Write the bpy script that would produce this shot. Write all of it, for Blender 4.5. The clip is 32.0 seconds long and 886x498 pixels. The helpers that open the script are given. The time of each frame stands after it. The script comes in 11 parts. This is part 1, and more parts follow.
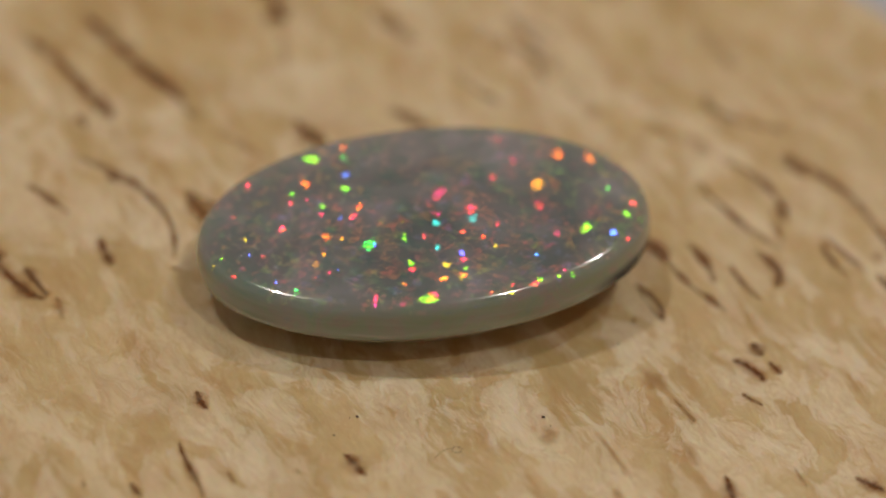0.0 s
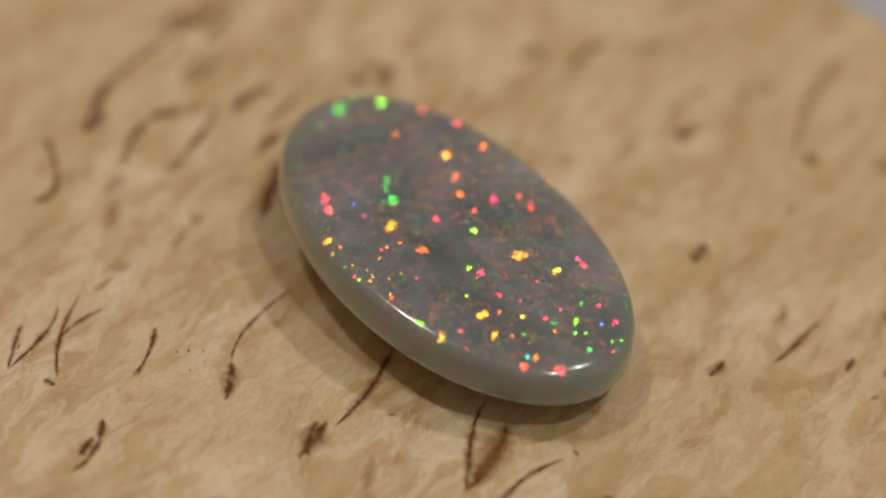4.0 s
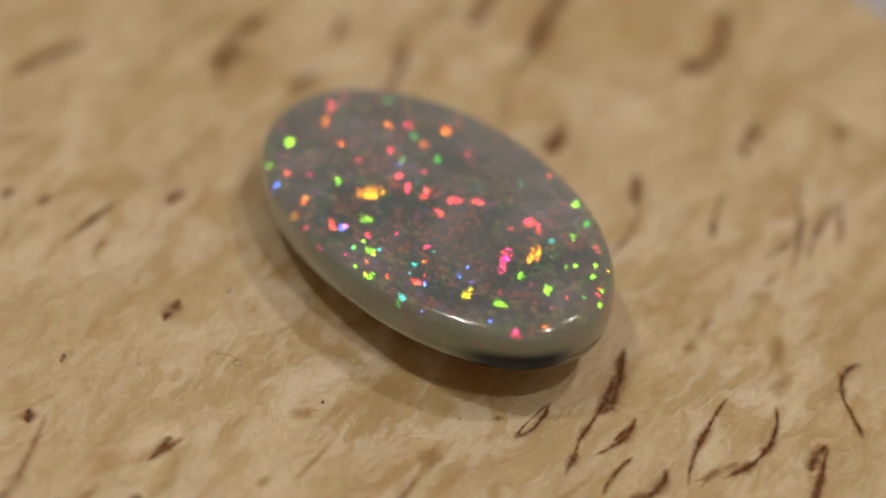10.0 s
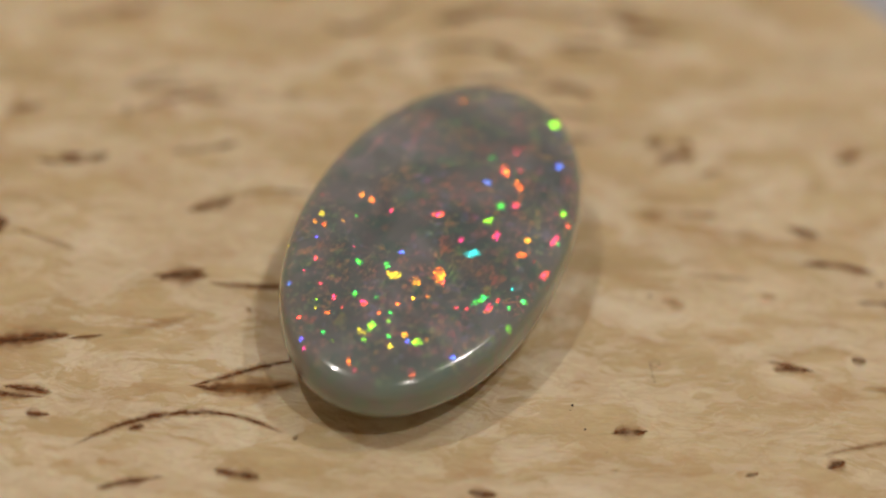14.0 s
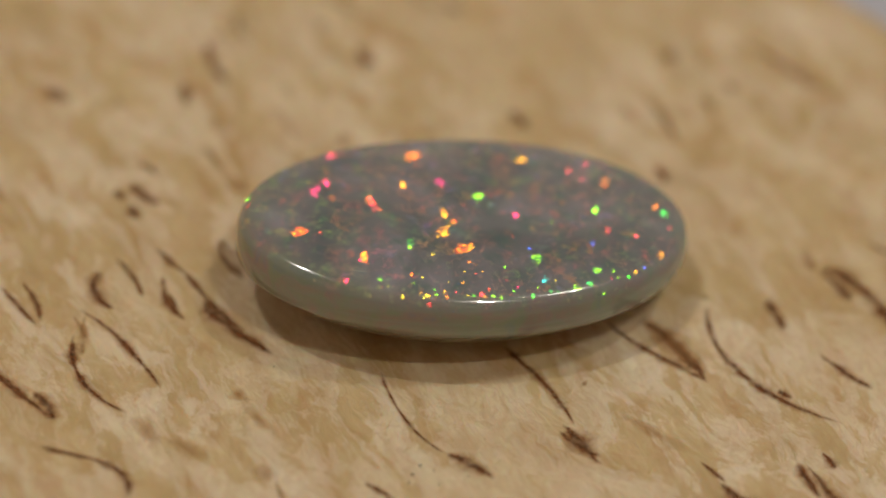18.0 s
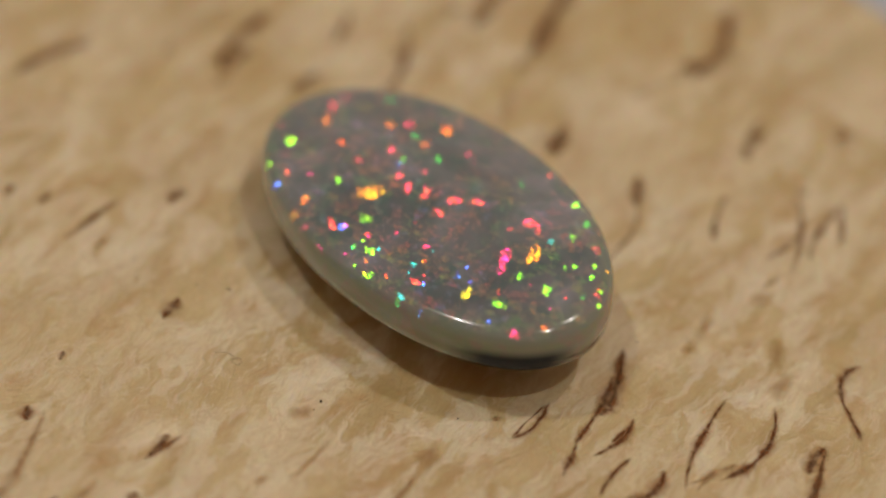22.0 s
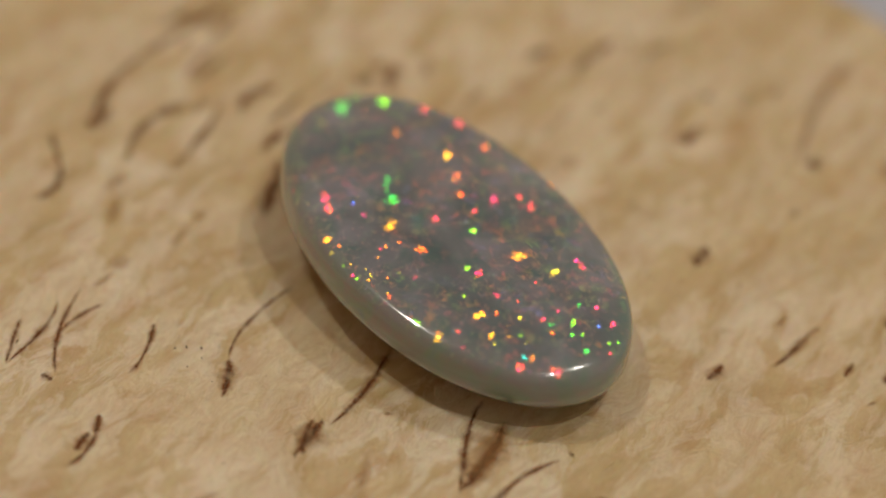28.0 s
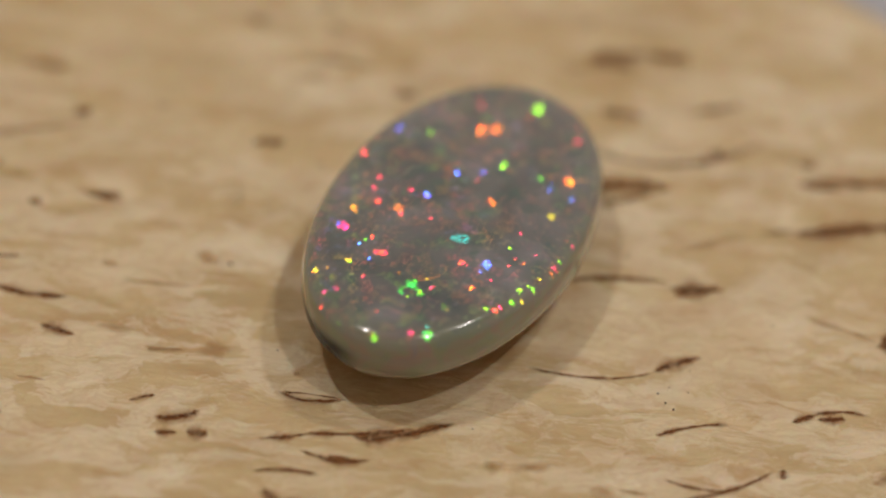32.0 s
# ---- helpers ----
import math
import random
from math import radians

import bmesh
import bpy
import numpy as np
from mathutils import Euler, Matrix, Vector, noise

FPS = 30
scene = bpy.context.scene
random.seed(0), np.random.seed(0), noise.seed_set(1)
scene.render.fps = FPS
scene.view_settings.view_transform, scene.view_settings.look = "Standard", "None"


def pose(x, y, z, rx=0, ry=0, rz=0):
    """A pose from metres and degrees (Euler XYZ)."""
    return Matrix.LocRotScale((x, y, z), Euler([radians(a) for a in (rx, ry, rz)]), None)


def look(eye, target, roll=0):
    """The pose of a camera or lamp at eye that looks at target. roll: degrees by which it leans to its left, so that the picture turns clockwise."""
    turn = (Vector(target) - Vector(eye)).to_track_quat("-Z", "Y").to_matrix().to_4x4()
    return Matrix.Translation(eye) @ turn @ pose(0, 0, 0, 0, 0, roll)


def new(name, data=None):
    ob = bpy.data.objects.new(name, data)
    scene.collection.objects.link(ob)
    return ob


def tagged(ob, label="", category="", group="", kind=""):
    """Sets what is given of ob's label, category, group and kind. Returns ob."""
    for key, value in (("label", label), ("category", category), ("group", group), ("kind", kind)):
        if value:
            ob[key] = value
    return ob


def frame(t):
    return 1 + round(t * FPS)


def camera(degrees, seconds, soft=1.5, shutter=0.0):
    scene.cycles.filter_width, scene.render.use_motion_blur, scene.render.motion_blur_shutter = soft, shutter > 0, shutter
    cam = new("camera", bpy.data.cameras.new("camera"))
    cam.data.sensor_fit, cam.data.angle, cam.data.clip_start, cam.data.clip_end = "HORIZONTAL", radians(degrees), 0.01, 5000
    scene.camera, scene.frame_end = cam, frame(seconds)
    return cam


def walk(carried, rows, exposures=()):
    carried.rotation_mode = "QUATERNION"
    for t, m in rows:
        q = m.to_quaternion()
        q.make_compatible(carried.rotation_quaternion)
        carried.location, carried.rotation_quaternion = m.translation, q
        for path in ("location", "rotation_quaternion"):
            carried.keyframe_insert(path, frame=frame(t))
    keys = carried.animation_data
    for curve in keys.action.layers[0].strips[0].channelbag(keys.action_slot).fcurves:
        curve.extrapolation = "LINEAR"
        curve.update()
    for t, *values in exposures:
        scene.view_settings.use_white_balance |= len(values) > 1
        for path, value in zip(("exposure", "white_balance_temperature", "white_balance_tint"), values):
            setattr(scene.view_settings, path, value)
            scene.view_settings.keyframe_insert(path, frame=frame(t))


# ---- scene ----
cam = camera(15.2, 32.0, soft=1.9)
MM = 0.001
SPIN = 29.955                      # degrees a second, anticlockwise seen from above
EYE = (0.0, -0.10292, 0.09490)
walk(cam, [(t, look(EYE, (0.00001, 0.00207, 0.0), 4.57)) for t in (0.0, 32.0)])
cam.data.dof.use_dof = True        # a macro lens, sharp at the stone's front edge
cam.data.dof.focus_distance = 0.1345
cam.data.dof.aperture_fstop = 17.5

# ---- world and light ----
world = bpy.data.worlds.new("world")
scene.world = world
world.use_nodes = True
world.node_tree.nodes["Background"].inputs[0].default_value = (1.0, 0.93, 0.84, 1)
world.node_tree.nodes["Background"].inputs[1].default_value = 0.02
scene.view_settings.exposure = 0.0
ROOM_H = 1.75                      # ceiling above the table top


def downlight(dx, dy, watts, size=0.10, long=0.10):
    """A round or oval ceiling light whose light slants by (dx, dy) for each metre of height."""
    h = ROOM_H - 0.03
    lamp = bpy.data.lights.new("downlight", "AREA")
    lamp.shape, lamp.size, lamp.size_y, lamp.energy, lamp.color = "ELLIPSE", size, long, watts, (1.0, 0.92, 0.835)
    ob = new("downlight", lamp)
    ob.matrix_world = look((dx * h, dy * h, h), (0, 0, 0))
    return ob


downlight(0.45, 0.22, 6.0, 0.07, 0.09)
downlight(0.34, -0.30, 6.7, 0.07, 0.07)
downlight(-0.36, 0.09, 6.7, 0.07, 0.10)


# ---- materials ----
class Nodes:
    """A short hand for node materials."""

    def __init__(self, name):
        self.mat = bpy.data.materials.new(name)
        self.mat.use_nodes = True
        self.tree = self.mat.node_tree
        self.tree.nodes.clear()
        self.out = self.tree.nodes.new("ShaderNodeOutputMaterial")

    def add(self, kind, ins=None, **props):
        n = self.tree.nodes.new("ShaderNode" + kind)
        for k, v in props.items():
            setattr(n, k, v)
        for k, v in (ins or {}).items():
            s = n.inputs[k]
            if isinstance(v, bpy.types.NodeSocket):
                self.tree.links.new(v, s)
            else:
                s.default_value = v
        return n

    def math(self, op, a, b=0.0, clamp=False):
        return self.add("Math", {0: a, 1: b}, operation=op, use_clamp=clamp).outputs[0]

    def ramp(self, fac, stops, mode="LINEAR"):
        n = self.add("ValToRGB", {0: fac})
        n.color_ramp.interpolation = mode
        e = n.color_ramp.elements
        while len(e) < len(stops):
            e.new(0.5)
        for el, (pos, col) in zip(e, stops):
            el.position = pos
            el.color = (*col, 1) if len(col) == 3 else (col[0], col[0], col[0], 1)
        return n.outputs[0]

    def noise(self, vec, scale, detail=3, rough=0.55, distort=0.0):
        return self.add("TexNoise", {"Vector": vec, "Scale": scale, "Detail": detail,
                                     "Roughness": rough, "Distortion": distort})

    def mix(self, fac, a, b, mode="MIX"):
        n = self.add("Mix", None, data_type="RGBA", blend_type=mode)
        for k, v in ((0, fac), (6, a), (7, b)):
            s = n.inputs[k]
            if isinstance(v, bpy.types.NodeSocket):
                self.tree.links.new(v, s)
            else:
                s.default_value = v if k == 0 else (*v, 1)
        return n.outputs[2]

    def done(self, shader):
        self.tree.links.new(shader, self.out.inputs[0])
        return self.mat


GRAIN = 121.4                      # the wood's fibre direction on the disc, degrees


def wood_coords(m, along=0.45):
    """Object coordinates in millimetres, turned to the fibre and shrunk along it."""
    co = m.add("TexCoord").outputs["Object"]
    return m.add("Mapping", {"Vector": co, "Rotation": (0, 0, radians(GRAIN)), "Scale": (MM / along, MM, MM)},
                 vector_type="TEXTURE").outputs[0]


def birch():
    m = Nodes("curly birch")
    co = m.add("Mapping", {"Vector": m.add("TexCoord").outputs["Object"], "Scale": (1000, 1000, 1000)}).outputs[0]
    # golden sapwood with a soft cloud
    swirl = m.noise(wood_coords(m), 0.22, 2)
    cloud = m.noise(m.mix(0.5, wood_coords(m), swirl.outputs["Color"], "ADD"), 0.40, 5, 0.60, 0.5).outputs[0]
    base = m.ramp(cloud, [(0.28, (0.39, 0.280, 0.112)), (0.45, (0.51, 0.395, 0.185)), (0.60, (0.60, 0.485, 0.262)), (0.74, (0.69, 0.585, 0.37))])
    tan = m.noise(wood_coords(m, 0.45), 0.62, 4, 0.55, 0.6).outputs[0]
    base = m.mix(m.math("MULTIPLY", m.ramp(tan, [(0.53, (0,)), (0.66, (1,))]), 0.76), base, (0.42, 0.25, 0.085))
    # pinkish cream lumps of curled fibre, with a rather sharp edge and a bright lip
    curl = m.mix(1.1, wood_coords(m, 0.42), m.noise(co, 0.45, 3).outputs["Color"], "ADD")
    lump = m.noise(curl, 0.52, 7, 0.66, 0.7).outputs[0]
    zone = m.ramp(m.noise(co, 0.085, 2).outputs[0], [(0.34, (0.30,)), (0.58, (1,))])
    base = m.mix(m.math("MULTIPLY", m.math("MULTIPLY", m.ramp(lump, [(0.45, (0,)), (0.505, (0.30,)), (0.53, (0.60,)), (0.66, (1,))]), zone), 0.85), base, (0.785, 0.715, 0.545))
    lip = m.ramp(lump, [(0.475, (0,)), (0.515, (1,)), (0.56, (0,))])
    base = m.mix(m.math("MULTIPLY", m.math("MULTIPLY", lip, zone), 0.22), base, (0.78, 0.70, 0.55))
    under = m.ramp(lump, [(0.43, (0,)), (0.475, (1,)), (0.495, (0,))])
    base = m.mix(m.math("MULTIPLY", m.math("MULTIPLY", under, zone), 0.22), base, (0.47, 0.31, 0.125))
    # small curls inside the lumps, and reddish flushes
    crease = m.noise(curl, 1.25, 5, 0.6, 0.6).outputs[0]
    line = m.ramp(crease, [(0.40, (0,)), (0.465, (1,)), (0.53, (0,))])
    base = m.mix(m.math("MULTIPLY", line, 0.32), base, (0.45, 0.275, 0.11))
    gleam = m.ramp(crease, [(0.56, (0,)), (0.64, (1,))])
    base = m.mix(m.math("MULTIPLY", gleam, 0.38), base, (0.70, 0.60, 0.46))
    flush = m.noise(co, 0.30, 3, 0.5, 0.4).outputs[0]
    base = m.mix(m.math("MULTIPLY", m.ramp(flush, [(0.55, (0,)), (0.72, (1,))]), 0.25), base, (0.55, 0.37, 0.20))
    fibre = m.noise(wood_coords(m, 0.12), 7.0, 3, 0.6, 0.3).outputs[0]
    base = m.mix(m.ramp(fibre, [(0.35, (0.0,)), (0.72, (0.10,))]), base, (0.36, 0.22, 0.11))
    mottle = m.noise(curl, 4.5, 5, 0.7, 0.4).outputs[0]
    base = m.mix(m.ramp(mottle, [(0.50, (0.0,)), (0.74, (0.25,))]), base, (0.46, 0.30, 0.13))
    pores = m.add("TexVoronoi", {"Vector": wood_coords(m, 0.6), "Scale": 0.8, "Randomness": 1.0}).outputs["Distance"]
    base = m.mix(m.ramp(pores, [(0.015, (0.4,)), (0.045, (0.0,))]), base, (0.24, 0.12, 0.05))
    rough = m.ramp(cloud, [(0.3, (0.54,)), (0.7, (0.44,))])
    bump = m.add("Bump", {"Height": fibre, "Strength": 0.12, "Distance": 0.00006}).outputs[0]
    bump = m.add("Bump", {"Height": lump, "Strength": 0.5, "Distance": 0.00045, "Normal": bump}).outputs[0]
    bump = m.add("Bump", {"Height": crease, "Strength": 0.5, "Distance": 0.00018, "Normal": bump}).outputs[0]
    bump = m.add("Bump", {"Height": mottle, "Strength": 0.3, "Distance": 0.00008, "Normal": bump}).outputs[0]
    # the fibres spread the gloss across the grain, so the sheen comes and goes as the disc turns
    cross = m.add("CombineXYZ", {0: math.cos(radians(GRAIN + 90)), 1: math.sin(radians(GRAIN + 90)), 2: 0.0}).outputs[0]
    cross = m.add("VectorTransform", {0: cross}, vector_type="VECTOR", convert_from="OBJECT", convert_to="WORLD").outputs[0]
    sheen = m.add("BsdfAnisotropic", {"Color": (0.95, 0.91, 0.84, 1), "Roughness": 0.55, "Anisotropy": -0.45, "Tangent": cross, "Normal": bump}).outputs[0]
    wood = m.add("BsdfPrincipled", {"Base Color": base, "Roughness": rough, "Normal": bump, "Anisotropic": 0.85,
                                    "Tangent": cross, "Specular IOR Level": 0.5, "Subsurface Weight": 0.35,
                                    "Subsurface Radius": (1.0, 0.42, 0.16), "Subsurface Scale": 0.0006}).outputs[0]
    return m.done(m.add("MixShader", {0: 0.10, 1: wood, 2: sheen}).outputs[0])


def grain_mark(name, core, edge, strength, ragged=0.55):
    """A dark inclusion: broken and dense in the middle, ragged, fading into a tan margin."""
    m = Nodes(name)
    uv = m.add("SeparateXYZ", {0: m.add("TexCoord").outputs["UV"]})
    across = m.math("ABSOLUTE", m.math("SUBTRACT", m.math("MULTIPLY", uv.outputs[1], 2.0), 1.0))
    co = m.add("Mapping", {"Vector": m.add("TexCoord").outputs["Object"], "Scale": (1000, 1000, 1000)}).outputs[0]
    fray = m.noise(co, 5.0, 5, 0.75).outputs[0]
    fine = m.noise(wood_coords(m, 0.25), 16.0, 4, 0.7).outputs[0]
    d = m.math("ADD", across, m.math("MULTIPLY", m.math("SUBTRACT", fray, 0.5), ragged))
    d = m.math("ADD", d, m.math("MULTIPLY", m.math("SUBTRACT", fine, 0.5), ragged * 0.9))
    rim = m.math("MULTIPLY", m.math("SUBTRACT", 1.0, across), 4.0, True)
    ends = m.math("MULTIPLY", m.math("MULTIPLY", uv.outputs[0], m.math("SUBTRACT", 1.0, uv.outputs[0])), 9.0, True)
    worn = m.ramp(m.noise(co, 1.4, 4, 0.6).outputs[0], [(0.34, (0.42,)), (0.56, (1,))])
    alpha = m.ramp(d, [(0.03, (1,)), (0.20, (0.90,)), (0.32, (0.55,)), (0.52, (0.26,)), (0.96, (0,))])
    alpha = m.math("MULTIPLY", alpha, worn)
    alpha = m.math("MULTIPLY", m.math("MULTIPLY", alpha, strength), m.math("MULTIPLY", rim, ends))
    tan = tuple(0.6 * a + 0.4 * b for a, b in zip(edge, (0.46, 0.27, 0.10)))
    col = m.ramp(d, [(0.0, core), (0.12, tuple(0.6 * a + 0.4 * b for a, b in zip(core, edge))), (0.24, edge), (0.45, tan)])
    p = m.add("BsdfPrincipled", {"Base Color": col, "Roughness": 0.7, "Specular IOR Level": 0.1}).outputs[0]
    return m.done(m.add("MixShader", {0: alpha, 1: m.add("BsdfTransparent").outputs[0], 2: p}).outputs[0])


def tan_stain():
    """A soft tan cloud in the wood."""
    m = Nodes("tan stain")
    uv = m.add("SeparateXYZ", {0: m.add("TexCoord").outputs["UV"]})
    a = m.math("SUBTRACT", m.math("MULTIPLY", uv.outputs[1], 2.0), 1.0)
    b = m.math("SUBTRACT", m.math("MULTIPLY", uv.outputs[0], 2.0), 1.0)
    r = m.math("SQRT", m.math("ADD", m.math("MULTIPLY", a, a), m.math("MULTIPLY", b, b)))
    n = m.noise(wood_coords(m, 0.5), 2.6, 5, 0.65, 0.5).outputs[0]
    r = m.math("ADD", r, m.math("MULTIPLY", m.math("SUBTRACT", n, 0.5), 0.9))
    rim = m.math("MULTIPLY", m.math("SUBTRACT", 1.0, m.math("MAXIMUM", m.math("ABSOLUTE", a), m.math("ABSOLUTE", b))), 3.0, True)
    alpha = m.math("MULTIPLY", m.ramp(r, [(0.05, (0.45,)), (0.45, (0.28,)), (0.95, (0,))]), rim)
    col = m.ramp(r, [(0.0, (0.37, 0.185, 0.050)), (0.6, (0.47, 0.28, 0.10))])
    p = m.add("BsdfPrincipled", {"Base Color": col, "Roughness": 0.5, "Specular IOR Level": 0.3}).outputs[0]
    return m.done(m.add("MixShader", {0: alpha, 1: m.add("BsdfTransparent").outputs[0], 2: p}).outputs[0])


def opal_body():
    m = Nodes("opal")
    obj = m.add("TexCoord").outputs["Object"]
    co = m.add("Mapping", {"Vector": obj, "Scale": (1000, 1000, 1000)}).outputs[0]
    haze = m.noise(co, 0.28, 4, 0.55, 0.6).outputs[0]
    body = m.ramp(haze, [(0.32, (0.090, 0.124, 0.135)), (0.50, (0.150, 0.172, 0.188)), (0.68, (0.240, 0.248, 0.285))])
    veil = m.noise(co, 0.9, 3, 0.5, 1.0).outputs[0]
    body = m.mix(m.ramp(veil, [(0.50, (0.0,)), (0.72, (0.6,))]), body, (0.065, 0.15, 0.14))
    lilac = m.noise(co, 0.6, 3, 0.6, 1.2).outputs[0]
    body = m.mix(m.ramp(lilac, [(0.52, (0.0,)), (0.72, (0.40,))]), body, (0.20, 0.155, 0.19))
    edge = m.add("Attribute", None, attribute_name="edge").outputs["Fac"]
    warm = m.add("Attribute", None, attribute_name="warm").outputs["Fac"]
    side = m.mix(warm, (0.125, 0.190, 0.180), (0.215, 0.190, 0.120))
    # pastel play of colour in the clear rim
    tint = m.ramp(m.noise(co, 0.75, 4, 0.6, 0.8).outputs[0], [(0.30, (0.13, 0.25, 0.27)), (0.42, (0.19, 0.29, 0.18)), (0.52, (0.24, 0.25, 0.22)),
                                                             (0.62, (0.31, 0.19, 0.21)), (0.72, (0.19, 0.18, 0.30))])
    side = m.mix(0.45, side, tint)
    # layers of the stone show as faint bands round the wall
    band = m.add("Mapping", {"Vector": co, "Scale": (0.25, 0.25, 3.2)}).outputs[0]
    side = m.mix(m.ramp(m.noise(band, 0.8, 3, 0.5, 0.4).outputs[0], [(0.42, (0.0,)), (0.62, (0.5,))]), side, (0.22, 0.255, 0.235))
    mott = m.noise(co, 1.1, 4, 0.6, 0.8).outputs[0]
    side = m.mix(m.ramp(mott, [(0.45, (0.0,)), (0.75, (0.4,))]), side, (0.19, 0.21, 0.18))
    body = m.mix(edge, body, side)
    dark = m.add("Attribute", None, attribute_name="potch").outputs["Fac"]
    body = m.mix(dark, body, (0.020, 0.026, 0.034))
    # warm light that comes through the stone, painted as amber on its base
    amber = m.add("Attribute", None, attribute_name="underside_glow").outputs["Fac"]
    body = m.mix(amber, body, (0.40, 0.20, 0.075))
    gloss = m.math("SUBTRACT", 1.0, m.math("MULTIPLY", dark, 0.85))
    stone = m.add("BsdfPrincipled", {"Base Color": body, "Roughness": 0.16, "IOR": 1.45, "Subsurface Weight": 0.35,
                                     "Specular IOR Level": m.math("MULTIPLY", gloss, 0.5),
                                     "Subsurface Radius": (1.0, 0.95, 0.8), "Subsurface Scale": 0.0006,
                                     "Coat Weight": m.math("MULTIPLY", gloss, 1.0), "Coat Roughness": 0.04}).outputs[0]
    # tiny silica domains: each cell mirrors one colour in one direction
    last = stone
    for scale, keep, gain in ((6.0, 0.80, 0.05), (12.0, 0.78, 0.08)):
        wob = m.noise(co, scale * 1.3, 2).outputs["Color"]
        cell = m.add("TexVoronoi", {"Vector": m.mix(0.25, co, wob, "ADD"), "Scale": scale})
        rnd = m.add("TexWhiteNoise", {"Vector": cell.outputs["Position"]})
        tilt = m.add("VectorMath", {0: rnd.outputs["Color"], 1: (0.5, 0.5, 0.5)}, operation="SUBTRACT").outputs[0]
        tilt = m.add("VectorMath", {0: tilt, 1: (1.1, 1.1, 0.0)}, operation="MULTIPLY").outputs[0]
        tilt = m.add("VectorMath", {0: tilt, 1: (0, 0, 1)}, operation="ADD").outputs[0]
        nrm = m.add("VectorMath", {0: m.add("VectorTransform", {0: tilt}, vector_type="NORMAL", convert_from="OBJECT",
                                            convert_to="WORLD").outputs[0]}, operation="NORMALIZE").outputs[0]
        pick = m.add("SeparateColor", {0: cell.outputs["Color"]})
        hue = m.ramp(pick.outputs[0], [(0.0, (1.0, 0.04, 0.10)), (0.14, (1.0, 0.20, 0.03)), (0.23, (0.95, 0.55, 0.03)),
                                       (0.31, (0.35, 0.95, 0.05)), (0.45, (0.05, 0.85, 0.15)), (0.60, (0.03, 0.60, 0.70)),
                                       (0.75, (0.10, 0.16, 1.0)), (0.90, (1.0, 0.06, 0.40))], "CONSTANT")
        inner = m.ramp(cell.outputs["Distance"], [(0.08, (1,)), (0.48, (0,))])
        on = m.math("MULTIPLY", m.math("GREATER_THAN", pick.outputs[1], keep), inner)
        spread = m.noise(co, 0.33, 2).outputs[0]
        on = m.math("MULTIPLY", on, m.math("MULTIPLY", m.ramp(spread, [(0.40, (0.15,)), (0.62, (1,))]), gain))
        on = m.math("MULTIPLY", on, m.math("SUBTRACT", 1.0, m.math("MULTIPLY", edge, 0.3)))
        lit = m.mix(1.0, hue, m.add("CombineColor", {0: on, 1: on, 2: on}).outputs[0], "MULTIPLY")
        gl = m.add("BsdfAnisotropic", {"Color": lit, "Roughness": 0.28, "Normal": nrm}, distribution="BECKMANN").outputs[0]
        last = m.add("AddShader", {0: last, 1: gl}).outputs[0]
    return m.done(last)


